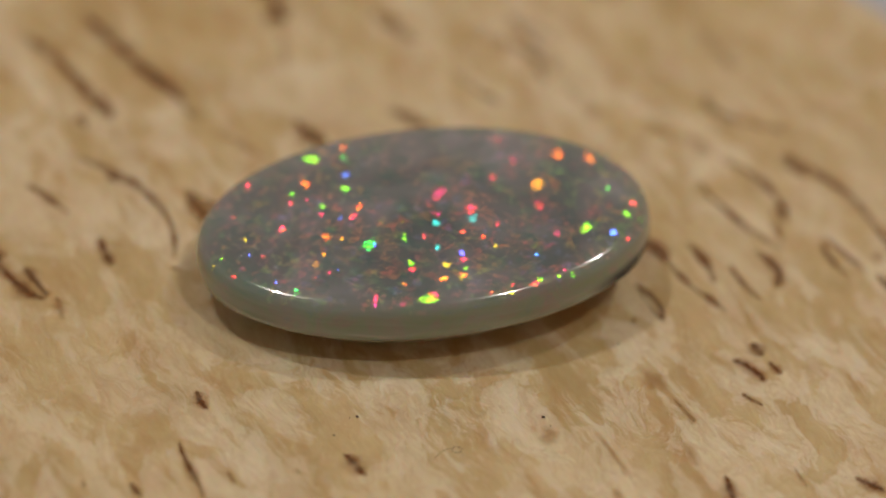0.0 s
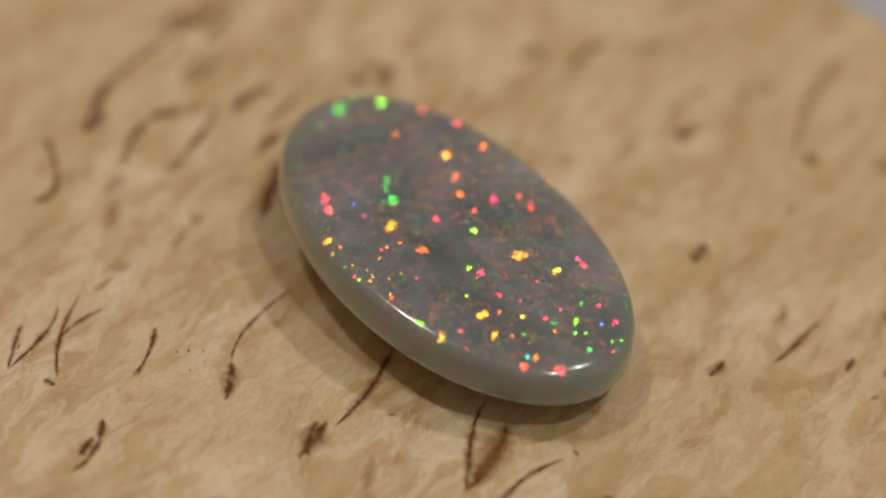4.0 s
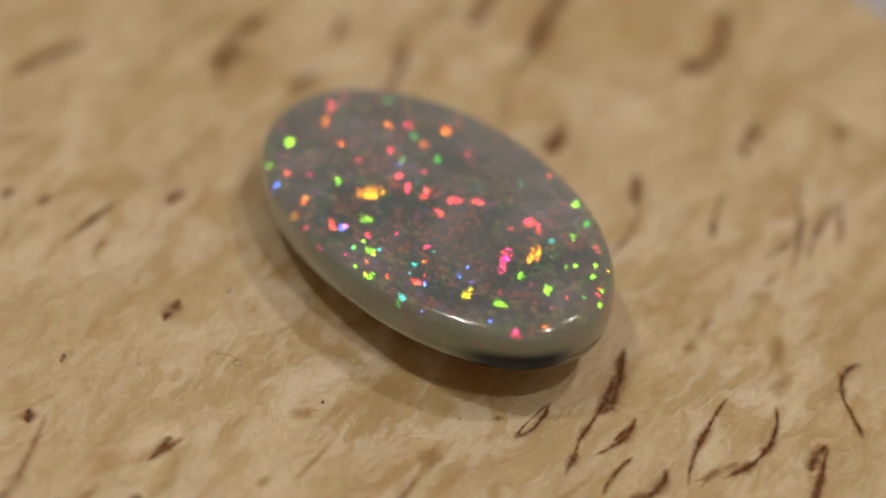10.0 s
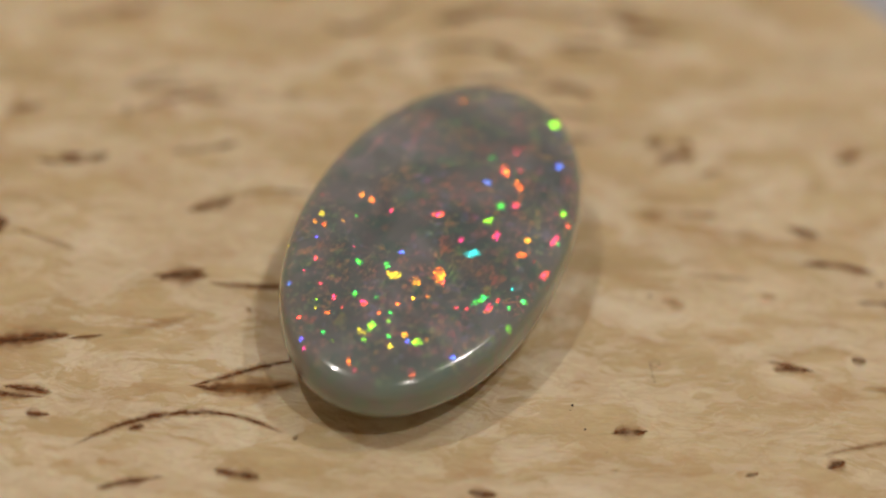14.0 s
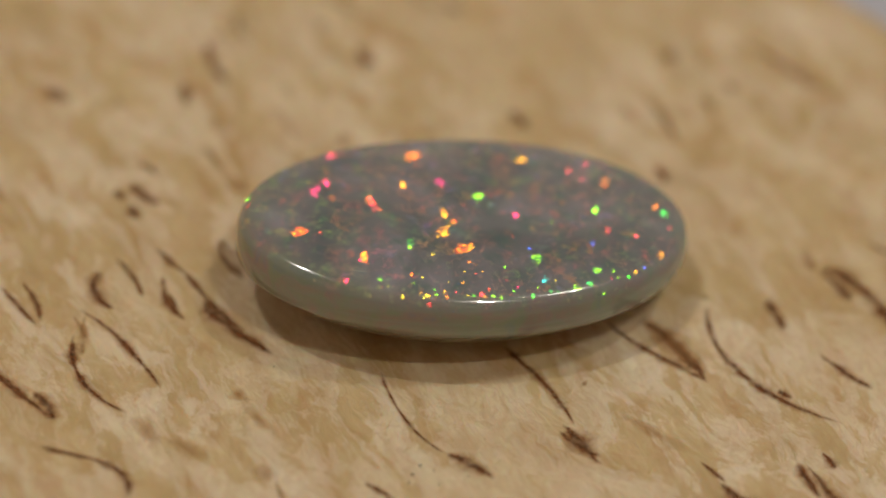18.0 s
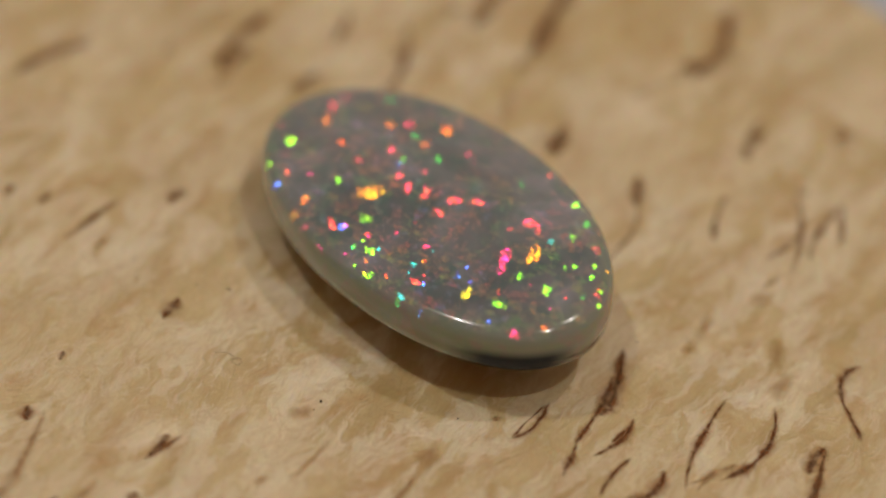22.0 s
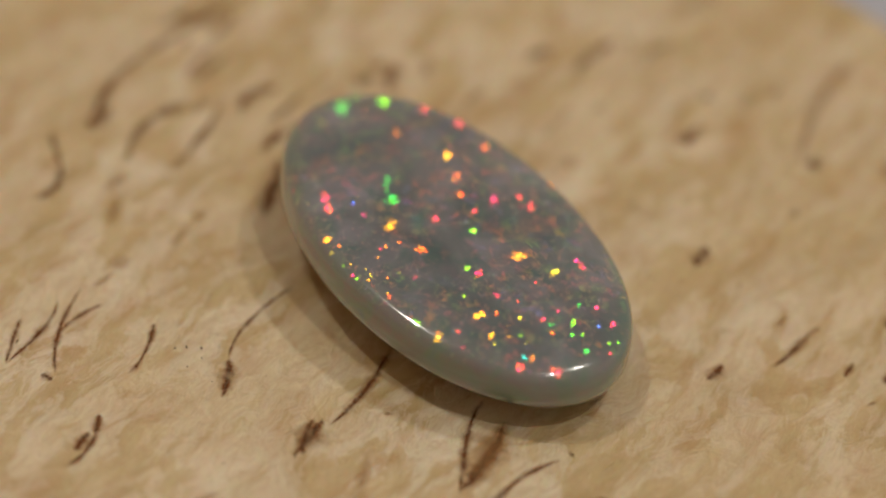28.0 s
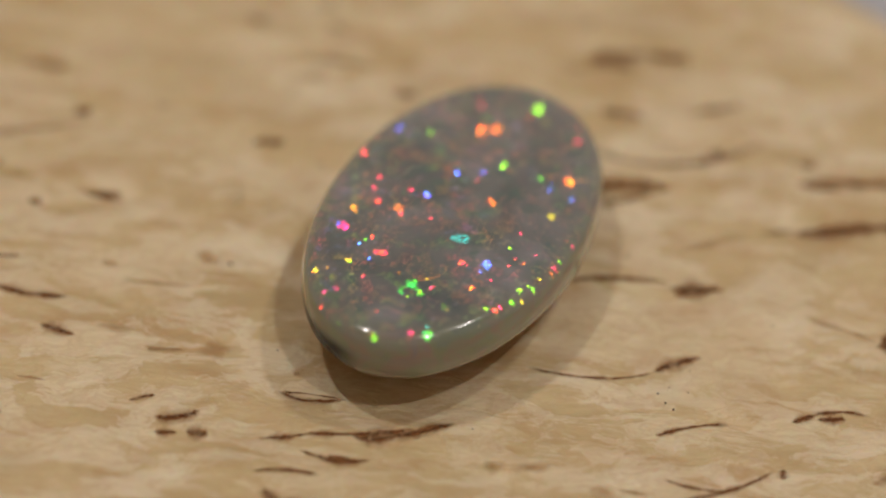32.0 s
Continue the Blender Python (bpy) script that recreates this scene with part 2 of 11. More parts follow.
def flash(name):
    """A colour patch in the opal: a tinted mirror of its own slant, seen through the clear surface."""
    m = Nodes(name)
    co = m.add("Mapping", {"Vector": m.add("TexCoord").outputs["Object"], "Scale": (1000, 1000, 1000)}).outputs[0]
    nrm = m.add("Attribute", None, attribute_name="facet").outputs["Vector"]
    # the patch is a mosaic of blocky domains, each a little off in slant, hue and strength
    skew = m.mix(0.12, m.add("Mapping", {"Vector": co, "Rotation": (0, 0, 0.5), "Scale": (0.6, 1.25, 1.0)}).outputs[0],
                 m.noise(co, 6.0, 3).outputs["Color"], "ADD")
    cell = m.add("TexVoronoi", {"Vector": skew, "Scale": 10.0}, distance="MANHATTAN")
    rnd = m.add("TexWhiteNoise", {"Vector": cell.outputs["Position"]}).outputs["Color"]
    jit = m.add("VectorMath", {0: m.add("VectorMath", {0: rnd, 1: (0.5, 0.5, 0.5)}, operation="SUBTRACT").outputs[0],
                               1: (0.045, 0.045, 0.0)}, operation="MULTIPLY").outputs[0]
    nrm = m.add("VectorMath", {0: nrm, 1: jit}, operation="ADD").outputs[0]
    nrm = m.add("VectorMath", {0: m.add("VectorTransform", {0: nrm}, vector_type="NORMAL", convert_from="OBJECT",
                                        convert_to="WORLD").outputs[0]}, operation="NORMALIZE").outputs[0]
    pick = m.add("SeparateColor", {0: cell.outputs["Color"]})
    hue = m.add("Attribute", None, attribute_name="hue").outputs["Color"]
    turn = m.math("ADD", 0.47, m.math("MULTIPLY", pick.outputs[0], 0.06))
    hue = m.add("HueSaturation", {"Hue": turn, "Color": hue}).outputs[0]
    fade = m.add("Attribute", None, attribute_name="fade").outputs["Fac"]
    brk = m.noise(co, 9.0, 5, 0.7).outputs[0]
    soft = m.math("ADD", fade, m.math("MULTIPLY", m.math("SUBTRACT", brk, 0.5), 1.1))
    soft = m.math("ADD", soft, m.math("MULTIPLY", m.math("SUBTRACT", pick.outputs[1], 0.5), 0.7))
    on = m.math("MULTIPLY", m.ramp(soft, [(0.22, (0,)), (0.46, (0.32,)), (0.85, (1,))]), m.math("MULTIPLY", fade, 3.0, True))
    a = m.math("MULTIPLY", m.math("MULTIPLY", on, m.ramp(pick.outputs[2], [(0.1, (0.10,)), (0.85, (1,))])), 0.31)
    lit = m.mix(1.0, hue, m.add("CombineColor", {0: a, 1: a, 2: a}).outputs[0], "MULTIPLY")
    gl = m.add("BsdfAnisotropic", {"Color": lit, "Roughness": 0.235, "Normal": nrm}, distribution="BECKMANN").outputs[0]
    clear = m.add("BsdfTransparent").outputs[0]
    return m.done(m.add("AddShader", {0: clear, 1: gl}).outputs[0])


def plain(name, col, rough=0.6, var=0.15, scale=40.0):
    m = Nodes(name)
    n = m.noise(m.add("TexCoord").outputs["Object"], scale, 4).outputs[0]
    c = m.mix(m.ramp(n, [(0.3, (0,)), (0.7, (var,))]), col, tuple(0.6 * c for c in col))
    b = m.add("Bump", {"Height": n, "Strength": 0.1, "Distance": 0.001}).outputs[0]
    return m.done(m.add("BsdfPrincipled", {"Base Color": c, "Roughness": rough, "Normal": b}).outputs[0])


BIRCH = birch()
DARK = grain_mark("bark fleck", (0.072, 0.029, 0.013), (0.26, 0.112, 0.042), 0.96)
BROWN = grain_mark("brown fleck", (0.24, 0.115, 0.040), (0.40, 0.215, 0.080), 0.55)
STAIN = tan_stain()
OPAL = opal_body()
FLASH = flash("opal colour patch")
TABLE = plain("pale grey-blue table", (0.42, 0.45, 0.52), 0.5)
# WALL and FLOOR are never in view; their tints set the warm bounce light
WALL = plain("warm bounce wall", (0.88, 0.78, 0.67), 0.8, 0.1, 3.0)
FLOOR = plain("brown bounce floor", (0.46, 0.33, 0.21), 0.5, 0.4, 6.0)
DUST = plain("dark dust", (0.045, 0.035, 0.03), 0.9)
FIBRE = plain("grey-brown fibre", (0.16, 0.12, 0.09), 0.7)


# ---- building blocks ----
def mesh_object(name, verts, faces, material, parent=None, smooth=False):
    me = bpy.data.meshes.new(name)
    me.from_pydata([tuple(v) for v in verts], [], faces)
    me.materials.append(material)
    if smooth:
        me.polygons.foreach_set("use_smooth", [True] * len(me.polygons))
    me.update()
    ob = new(name, me)
    ob.parent = parent
    return ob


def slab(name, x0, x1, y0, y1, z0, z1, material, bevel=0.0):
    bm = bmesh.new()
    bmesh.ops.create_cube(bm, size=1)
    for v in bm.verts:
        v.co = Vector(((x0 + x1) / 2 + v.co.x * (x1 - x0), (y0 + y1) / 2 + v.co.y * (y1 - y0), (z0 + z1) / 2 + v.co.z * (z1 - z0)))
    if bevel:
        bmesh.ops.bevel(bm, geom=bm.edges[:], offset=bevel, segments=3, affect="EDGES")
    me = bpy.data.meshes.new(name)
    bm.to_mesh(me)
    bm.free()
    me.materials.append(material)
    return new(name, me)


def rings_mesh(rings, cap_low=True, cap_high=True):
    """Faces between rings of equal length; the ends close with a fan."""
    n = len(rings[0])
    verts = [p for r in rings for p in r]
    faces = [(i * n + j, i * n + (j + 1) % n, (i + 1) * n + (j + 1) % n, (i + 1) * n + j)
             for i in range(len(rings) - 1) for j in range(n)]
    for on, base, flip in ((cap_low, 0, True), (cap_high, (len(rings) - 1) * n, False)):
        if on:
            verts.append(tuple(sum(v[k] for v in verts[base:base + n]) / n for k in range(3)))
            c = len(verts) - 1
            for j in range(n):
                a, b = base + j, base + (j + 1) % n
                faces.append((b, a, c) if flip else (a, b, c))
    return verts, faces


# ---- the table, and an unseen room added to bounce light ----
DISC_R, DISC_H = 28.9, 11.0        # millimetres
TABLE_Z = -DISC_H * MM
FLOOR_Z = TABLE_Z - 0.74
table = new("table")
table.location = (0, 0, FLOOR_Z)
tagged(table, "plain table with a pale grey-blue top", "table")
for name, box in (("tabletop", (-0.6, 0.6, -0.45, 0.45, TABLE_Z - 0.03, TABLE_Z)), ("leg", (-0.56, -0.5, -0.41, -0.35, FLOOR_Z, TABLE_Z - 0.03)),
                  ("leg", (0.5, 0.56, -0.41, -0.35, FLOOR_Z, TABLE_Z - 0.03)), ("leg", (-0.56, -0.5, 0.35, 0.41, FLOOR_Z, TABLE_Z - 0.03)),
                  ("leg", (0.5, 0.56, 0.35, 0.41, FLOOR_Z, TABLE_Z - 0.03))):
    ob = slab(name, *box, TABLE, 0.004)
    ob.parent = table
    ob.location = (0, 0, -FLOOR_Z)
# unseen floor, ceiling and walls, added as reflectors to fill the shadows
tagged(slab("floor", -1.6, 1.6, -1.6, 1.6, FLOOR_Z - 0.1, FLOOR_Z, FLOOR), "unseen brown floor added to bounce light", "floor", kind="structure")
tagged(slab("ceiling", -1.6, 1.6, -1.6, 1.6, ROOM_H, ROOM_H + 0.1, WALL), "unseen warm white ceiling added to bounce light", "ceiling", kind="structure")
for name, box in (("wall_north", (-1.6, 1.6, 1.6, 1.7)), ("wall_south", (-1.6, 1.6, -1.7, -1.6)), ("wall_west", (-1.7, -1.6, -1.6, 1.6)), ("wall_east", (1.6, 1.7, -1.6, 1.6))):
    tagged(slab(name, *box, FLOOR_Z, ROOM_H, WALL), "unseen warm white wall added to bounce light", "wall", kind="structure")


# ---- the wooden disc ----
def disc_radius(a):
    return DISC_R + 0.35 * math.cos(a - 0.9) + 0.22 * math.sin(3 * a + 0.7) + 0.12 * math.sin(7 * a)


def wooden_disc():
    rings = []
    for k, dz in ((0.0, -DISC_H), (0.5, -DISC_H), (0.985, -DISC_H), (1.0, -DISC_H + 0.5), (1.0, -0.9), (0.996, -0.45),
                  (0.985, -0.12), (0.97, -0.02), (0.93, 0.0), (0.6, 0.0), (0.3, 0.0)):
        k = max(k, 0.02)
        rings.append([(disc_radius(a) * k * math.cos(a) * MM, disc_radius(a) * k * math.sin(a) * MM, dz * MM)
                      for a in (2 * math.pi * j / 160 for j in range(160))])
    v, f = rings_mesh(rings)
    ob = mesh_object("wooden_disc", v, f, BIRCH)
    return tagged(ob, "round pale curly birch disc with dark grain flecks on the table", "wooden disc")


DISC = wooden_disc()
_count = [0]


def fleck(x, y, heading, length, turn, bow, width, tone="dark"):
    """A grain fleck: middle (mm on the disc), heading and turns in degrees, length and width in mm."""
    n = max(8, int(length * 5))
    if tone == "stain":
        length *= 1.7
    else:
        length *= 1.06
    rnd = random.Random(_count[0] * 7 + 3)
    _count[0] += 1
    pts, px, py = [], 0.0, 0.0
    for i in range(n + 1):
        u = i / n
        th = radians(heading + turn * (u - 0.5) + bow * ((u - 0.5) ** 2 - 1 / 12))
        if i:
            tm = (th + last) / 2
            px, py = px + math.cos(tm) * length / n, py + math.sin(tm) * length / n
        last = th
        pts.append((px, py, th))
    mx, my = pts[n // 2][:2]
    belly = rnd.uniform(0.4, 0.6)
    grow = {"dark": 4.2, "brown": 3.6, "stain": 2.2}[tone]
    lift = (0.012 + 0.0002 * _count[0]) * MM
    verts, uvs = [], []
    for i, (px, py, th) in enumerate(pts):
        u = (i / n)
        taper = (u / belly if u < belly else (1 - u) / (1 - belly)) ** 0.5
        if width > 0.35 and tone == "dark":
            taper = math.sin(math.pi * u) ** 0.9 - 0.22
        w = width * grow * ((0.10 + 0.90 * taper) if tone != "stain" else 1.0) * (1.0 + 0.9 * noise.noise((px * 1.1, py * 1.1, 3.3 * _count[0]))) * rnd.uniform(0.85, 1.15) * 0.5
        wob = 0.12 * width * noise.noise((px * 1.7, py * 1.7, 7.0 * _count[0])) * 2
        px, py = px - math.sin(th) * wob, py + math.cos(th) * wob
        for s in (-1, 0, 1):
            verts.append(((x + px - mx - math.sin(th) * w * s) * MM, (y + py - my + math.cos(th) * w * s) * MM, lift))
            uvs.append((u, 0.5 + 0.5 * s))
    faces = []
    for i in range(n):
        for k in (0, 1):
            a = i * 3 + k
            faces.append((a, a + 3, a + 4, a + 1))
    ob = mesh_object("grain_fleck", verts, faces, {"dark": DARK, "brown": BROWN, "stain": STAIN}[tone], DISC)
    layer = ob.data.uv_layers.new(name="UVMap")
    for loop in ob.data.loops:
        layer.data[loop.index].uv = uvs[loop.vertex_index]
    return ob


def grain_flecks():
    fleck(-2.76, -11.05, 309, 1.5, -7, -0, 0.47)
    fleck(-9.27, -12.01, 293, 3.4, 7, -68, 0.14)
    fleck(-11.22, -13.42, 307, 1.0, 0, -0, 0.12)
    fleck(-13.30, -13.30, 6, 0.2, -0, -0, 0.27, "brown")
    fleck(13.10, -5.61, 326, 1.1, 11, -0, 0.13)
    fleck(17.77, -9.89, 332, 1.4, 2, 1, 0.28)
    fleck(-12.90, 4.12, 311, 8.8, -81, -39, 0.19)
    fleck(-14.53, 4.95, 332, 0.7, 0, -0, 0.29)
    fleck(-17.14, 3.38, 321, 2.7, -9, 7, 0.19)
    fleck(-19.00, -0.11, 307, 1.9, -78, 17, 0.54)
    fleck(-16.79, -1.99, 307, 2.1, -3, 1, 0.27)
    fleck(-9.26, -8.18, 302, 1.2, 27, -4, 0.21)
    fleck(4.55, -14.48, 289, 2.0, -4, 2, 0.13)
    fleck(4.34, -14.51, 305, 1.4, -17, -3, 0.20)
    fleck(6.55, -16.57, 302, 0.6, -0, -0, 0.23)
    fleck(5.70, -19.67, 308, 1.0, 0, 0, 0.22)
    fleck(-8.71, 16.93, 313, 0.8, 0, -0, 0.33)
    fleck(-12.89, 11.45, 313, 3.0, -18, -32, 0.40)
    fleck(-11.63, 9.75, 316, 1.5, 0, 0, 0.11)
    fleck(-9.07, 3.22, 323, 5.3, -21, -57, 0.16)
    fleck(-10.20, 2.87, 310, 4.5, 23, 34, 0.39)
    fleck(-11.19, -0.48, 276, 0.2, 0, -0, 0.16)
    fleck(-9.43, -16.57, 300, 0.8, -0, 0, 0.31)
    fleck(3.46, 17.76, 147, 2.7, 9, 2, 0.13)
    fleck(3.33, 16.73, 311, 4.3, 34, 55, 0.12)
    fleck(3.27, 17.65, 232, 0.1, 0, 0, 0.16)
    fleck(3.44, 15.70, 147, 5.1, 35, 17, 0.11)
    fleck(0.86, 17.28, 216, 0.6, 0, -0, 0.18)
    fleck(3.70, 14.84, 292, 2.5, -32, 2, 0.13)
    fleck(-4.57, 5.47, 127, 5.1, -24, -10, 0.16)
    fleck(-6.14, 8.97, 145, 2.1, 39, 19, 0.16)
    fleck(-2.37, 16.35, 154, 1.0, -0, 0, 0.16)
    fleck(-14.22, 0.27, 295, 1.9, -6, -1, 0.32)
    fleck(-16.97, -2.73, 153, 1.8, -44, 3, 0.27)
    fleck(-18.68, -4.58, 145, 1.1, 0, 0, 0.12)
    fleck(14.07, 7.72, 123, 5.2, 75, -15, 0.18)
    fleck(14.61, 6.32, 100, 1.5, -0, 0, 0.25)
    fleck(16.15, 9.00, 138, 3.2, 4, -1, 0.21)
    fleck(15.27, 9.26, 129, 1.8, -43, 30, 0.25)
    fleck(12.64, 12.21, 145, 4.9, -89, -193, 0.21)
    fleck(0.98, 8.14, 124, 5.2, 41, 23, 0.13)
    fleck(1.64, 12.38, 149, 1.2, -0, 0, 0.17)
    fleck(9.25, 11.07, 147, 1.5, -0, 0, 0.39, "stain")
    fleck(6.15, 12.09, 139, 0.8, -0, -0, 0.53, "stain")
    fleck(-15.43, 9.73, 116, 2.0, -3, 0, 0.23)
    fleck(-16.29, 8.52, 124, 1.0, 0, -0, 0.19)
    fleck(-1.85, 10.47, 150, 2.3, -19, -1, 0.26)
    fleck(13.18, -3.86, 140, 1.9, 43, 1, 0.23)
    fleck(14.08, -3.62, 128, 0.9, -0, -0, 0.16)
    fleck(8.40, 3.98, 138, 4.2, 28, -74, 0.29)
    fleck(7.73, 4.46, 145, 1.6, 0, -0, 0.38)
    fleck(12.87, 1.33, 124, 2.6, -33, 23, 0.12)
    fleck(14.33, 2.43, 111, 2.6, 107, -35, 0.25)
    fleck(19.44, -3.23, 130, 1.6, -0, 0, 0.15, "brown")
    fleck(0.73, 13.06, 138, 2.9, -29, -10, 0.16)
    fleck(-3.27, 16.91, 134, 3.4, -62, -13, 0.16)
    fleck(-3.06, 17.27, 130, 1.2, -7, -3, 0.25)
    fleck(-8.36, 17.18, 117, 1.2, 0, -0, 0.53)
    fleck(6.74, 8.99, 129, 1.4, -0, 0, 0.43, "stain")
    fleck(10.28, -15.80, 117, 2.4, 39, -7, 0.16)
    fleck(11.21, -13.09, 118, 3.3, 30, 48, 0.21)
    fleck(12.19, -15.40, 141, 0.4, -0, -0, 0.11)
    fleck(11.26, -15.09, 131, 0.4, -0, 0, 0.12)
    fleck(12.13, -10.76, 106, 1.6, -4, 1, 0.22)
    fleck(8.85, -0.42, 118, 2.3, -8, 3, 0.15)
    fleck(9.11, -0.09, 118, 2.8, 58, -41, 0.15)
    fleck(11.55, 0.12, 136, 1.9, 4, -1, 0.16)
    fleck(9.49, 2.46, 133, 4.5, 15, 68, 0.19)
    fleck(10.56, -8.92, 120, 1.2, 0, -0, 0.27, "stain")
    fleck(7.66, -11.61, 113, 0.6, 0, -0, 0.26, "stain")
    fleck(5.43, 13.01, 112, 1.3, -0, 0, 0.16, "brown")
    fleck(11.25, 2.60, 117, 2.9, 54, 26, 0.17)
    fleck(11.00, 2.67, 118, 0.9, -0, 0, 0.15)
    fleck(11.04, 10.27, 124, 1.3, 0, 0, 0.45, "stain")
    fleck(-1.88, -16.26, 327, 0.6, -0, 0, 0.11)
    fleck(0.67, -18.72, 338, 0.9, 0, 0, 0.32)
    fleck(17.88, 7.22, 306, 6.4, -42, 41, 0.16)
    fleck(16.64, 3.37, 296, 2.5, 31, -30, 0.14)
    fleck(17.21, 3.84, 311, 2.7, -0, -0, 0.11)
    fleck(13.35, -2.62, 122, 0.9, -0, 0, 0.34)
    fleck(8.21, -1.46, 348, 0.3, -0, -0, 0.28, "brown")
    fleck(-7.61, -12.30, 304, 0.8, 0, -0, 0.11)
    fleck(-5.03, -11.71, 318, 0.3, 0, 0, 0.11, "brown")
    fleck(12.63, 5.43, 134, 5.5, -26, 26, 0.16)
    fleck(14.54, 4.71, 122, 1.5, -0, 0, 0.15, "brown")
    fleck(-15.61, -3.47, 109, 1.5, -0, -0, 0.27, "brown")
    fleck(-9.15, 7.79, 147, 2.5, -0, -0, 0.43, "stain")
    fleck(-6.29, 5.38, 150, 0.2, 0, -0, 0.28, "brown")
    fleck(14.99, -9.79, 116, 1.2, -0, 0, 0.19, "brown")
    fleck(9.02, -4.85, 139, 1.2, 0, 0, 0.41, "stain")
    fleck(10.33, -6.59, 125, 1.7, 0, 0, 0.23, "brown")
    fleck(-7.95, 14.83, 101, 3.3, 9, 1, 0.16, "brown")
    fleck(4.84, -8.59, 113, 0.8, 0, 0, 0.39, "stain")
    fleck(7.48, -9.39, 120, 2.5, -0, -0, 0.19, "stain")
    fleck(7.64, 7.78, 86, 0.6, 0, -0, 0.66, "stain")
    fleck(-15.05, 13.58, 312, 8.6, 3, 2, 0.44)
    fleck(-17.44, 12.07, 310, 7.4, -33, 9, 0.42)
    fleck(11.74, 17.29, 301, 3.4, 0, 0, 0.45, "brown")
    fleck(-14.56, -16.67, 141, 6.0, 6, 1, 0.42, "brown")
    fleck(-9.44, 19.17, 314, 5.7, -61, -20, 0.45)
    fleck(-20.24, -9.89, 102, 4.6, -38, -3, 0.50)
    fleck(-1.80, 20.97, 335, 1.9, 0, -0, 0.60, "brown")
    fleck(5.57, 22.33, 322, 5.5, -0, -0, 0.42, "brown")
    fleck(-0.76, -22.23, 119, 2.3, -0, -0, 0.52, "brown")
    fleck(-18.29, -1.38, 125, 4.9, -59, -31, 0.23)
    fleck(12.74, -19.36, 100, 2.6, -0, 0, 0.38, "brown")
    fleck(18.99, 2.18, 131, 1.4, 0, 0, 0.12)
    fleck(18.71, 3.77, 169, 0.6, -0, 0, 0.44, "brown")
    fleck(5.69, -18.27, 124, 1.4, -0, -0, 0.32, "stain")
    fleck(-12.25, -14.65, 316, 0.8, 0, -0, 0.25)
    fleck(-6.30, 8.91, 129, 2.5, 11, -1, 0.44)
    fleck(19.94, 2.90, 113, 6.1, -2, 2, 0.21)
    fleck(20.55, 3.41, 108, 1.8, -32, 2, 0.28)
    fleck(19.16, 1.76, 311, 2.2, 24, 7, 0.13)
    fleck(-9.71, 2.46, 309, 3.6, 8, 0, 0.62, "brown")
    fleck(4.20, -21.00, 132, 8.6, 30, 0, 0.30, "brown")
    fleck(14.40, 5.20, 97, 2.4, 14, 0, 0.20, "brown")


grain_flecks()


# ---- the opal ----
OP_A, OP_B, OP_PSI = 9.54, 5.56, radians(12.0)      # half length, half width (mm), heading on the disc
OP_X, OP_Y = -0.42, 0.05
OP_LOW, OP_DOME = 2.52, 1.80                        # girdle height, dome height (mm)
OP_TILT = (0.0521, 0.0454)                          # it leans a little on its uneven base


def outline(th):
    """How far the slightly egg-shaped outline leaves the ellipse."""
    return 1 - 0.0428 * math.cos(th) + 0.0105 * math.sin(th) - 0.0037 * math.cos(4 * th) - 0.0065 * math.sin(3 * th)


def opal_point(th, k, z):
    """A point of the opal at angle th, at the share k of the outline and the height z over the girdle (mm, on the disc)."""
    m = outline(th)
    x, y = k * OP_A * math.cos(th) * m, k * OP_B * math.sin(th) * m
    gx = x * math.cos(OP_PSI) - y * math.sin(OP_PSI)
    gy = x * math.sin(OP_PSI) + y * math.cos(OP_PSI)
    h = OP_LOW + z + OP_TILT[0] * gx + OP_TILT[1] * gy
    return OP_X + gx - OP_TILT[0] * z, OP_Y + gy - OP_TILT[1] * z, max(h, 0.0)


def dome(k):
    k = min(k, 1.0)
    return OP_DOME * (0.67 * (1 - k ** 38) ** 0.42 + 0.33 * (1 - k * k))


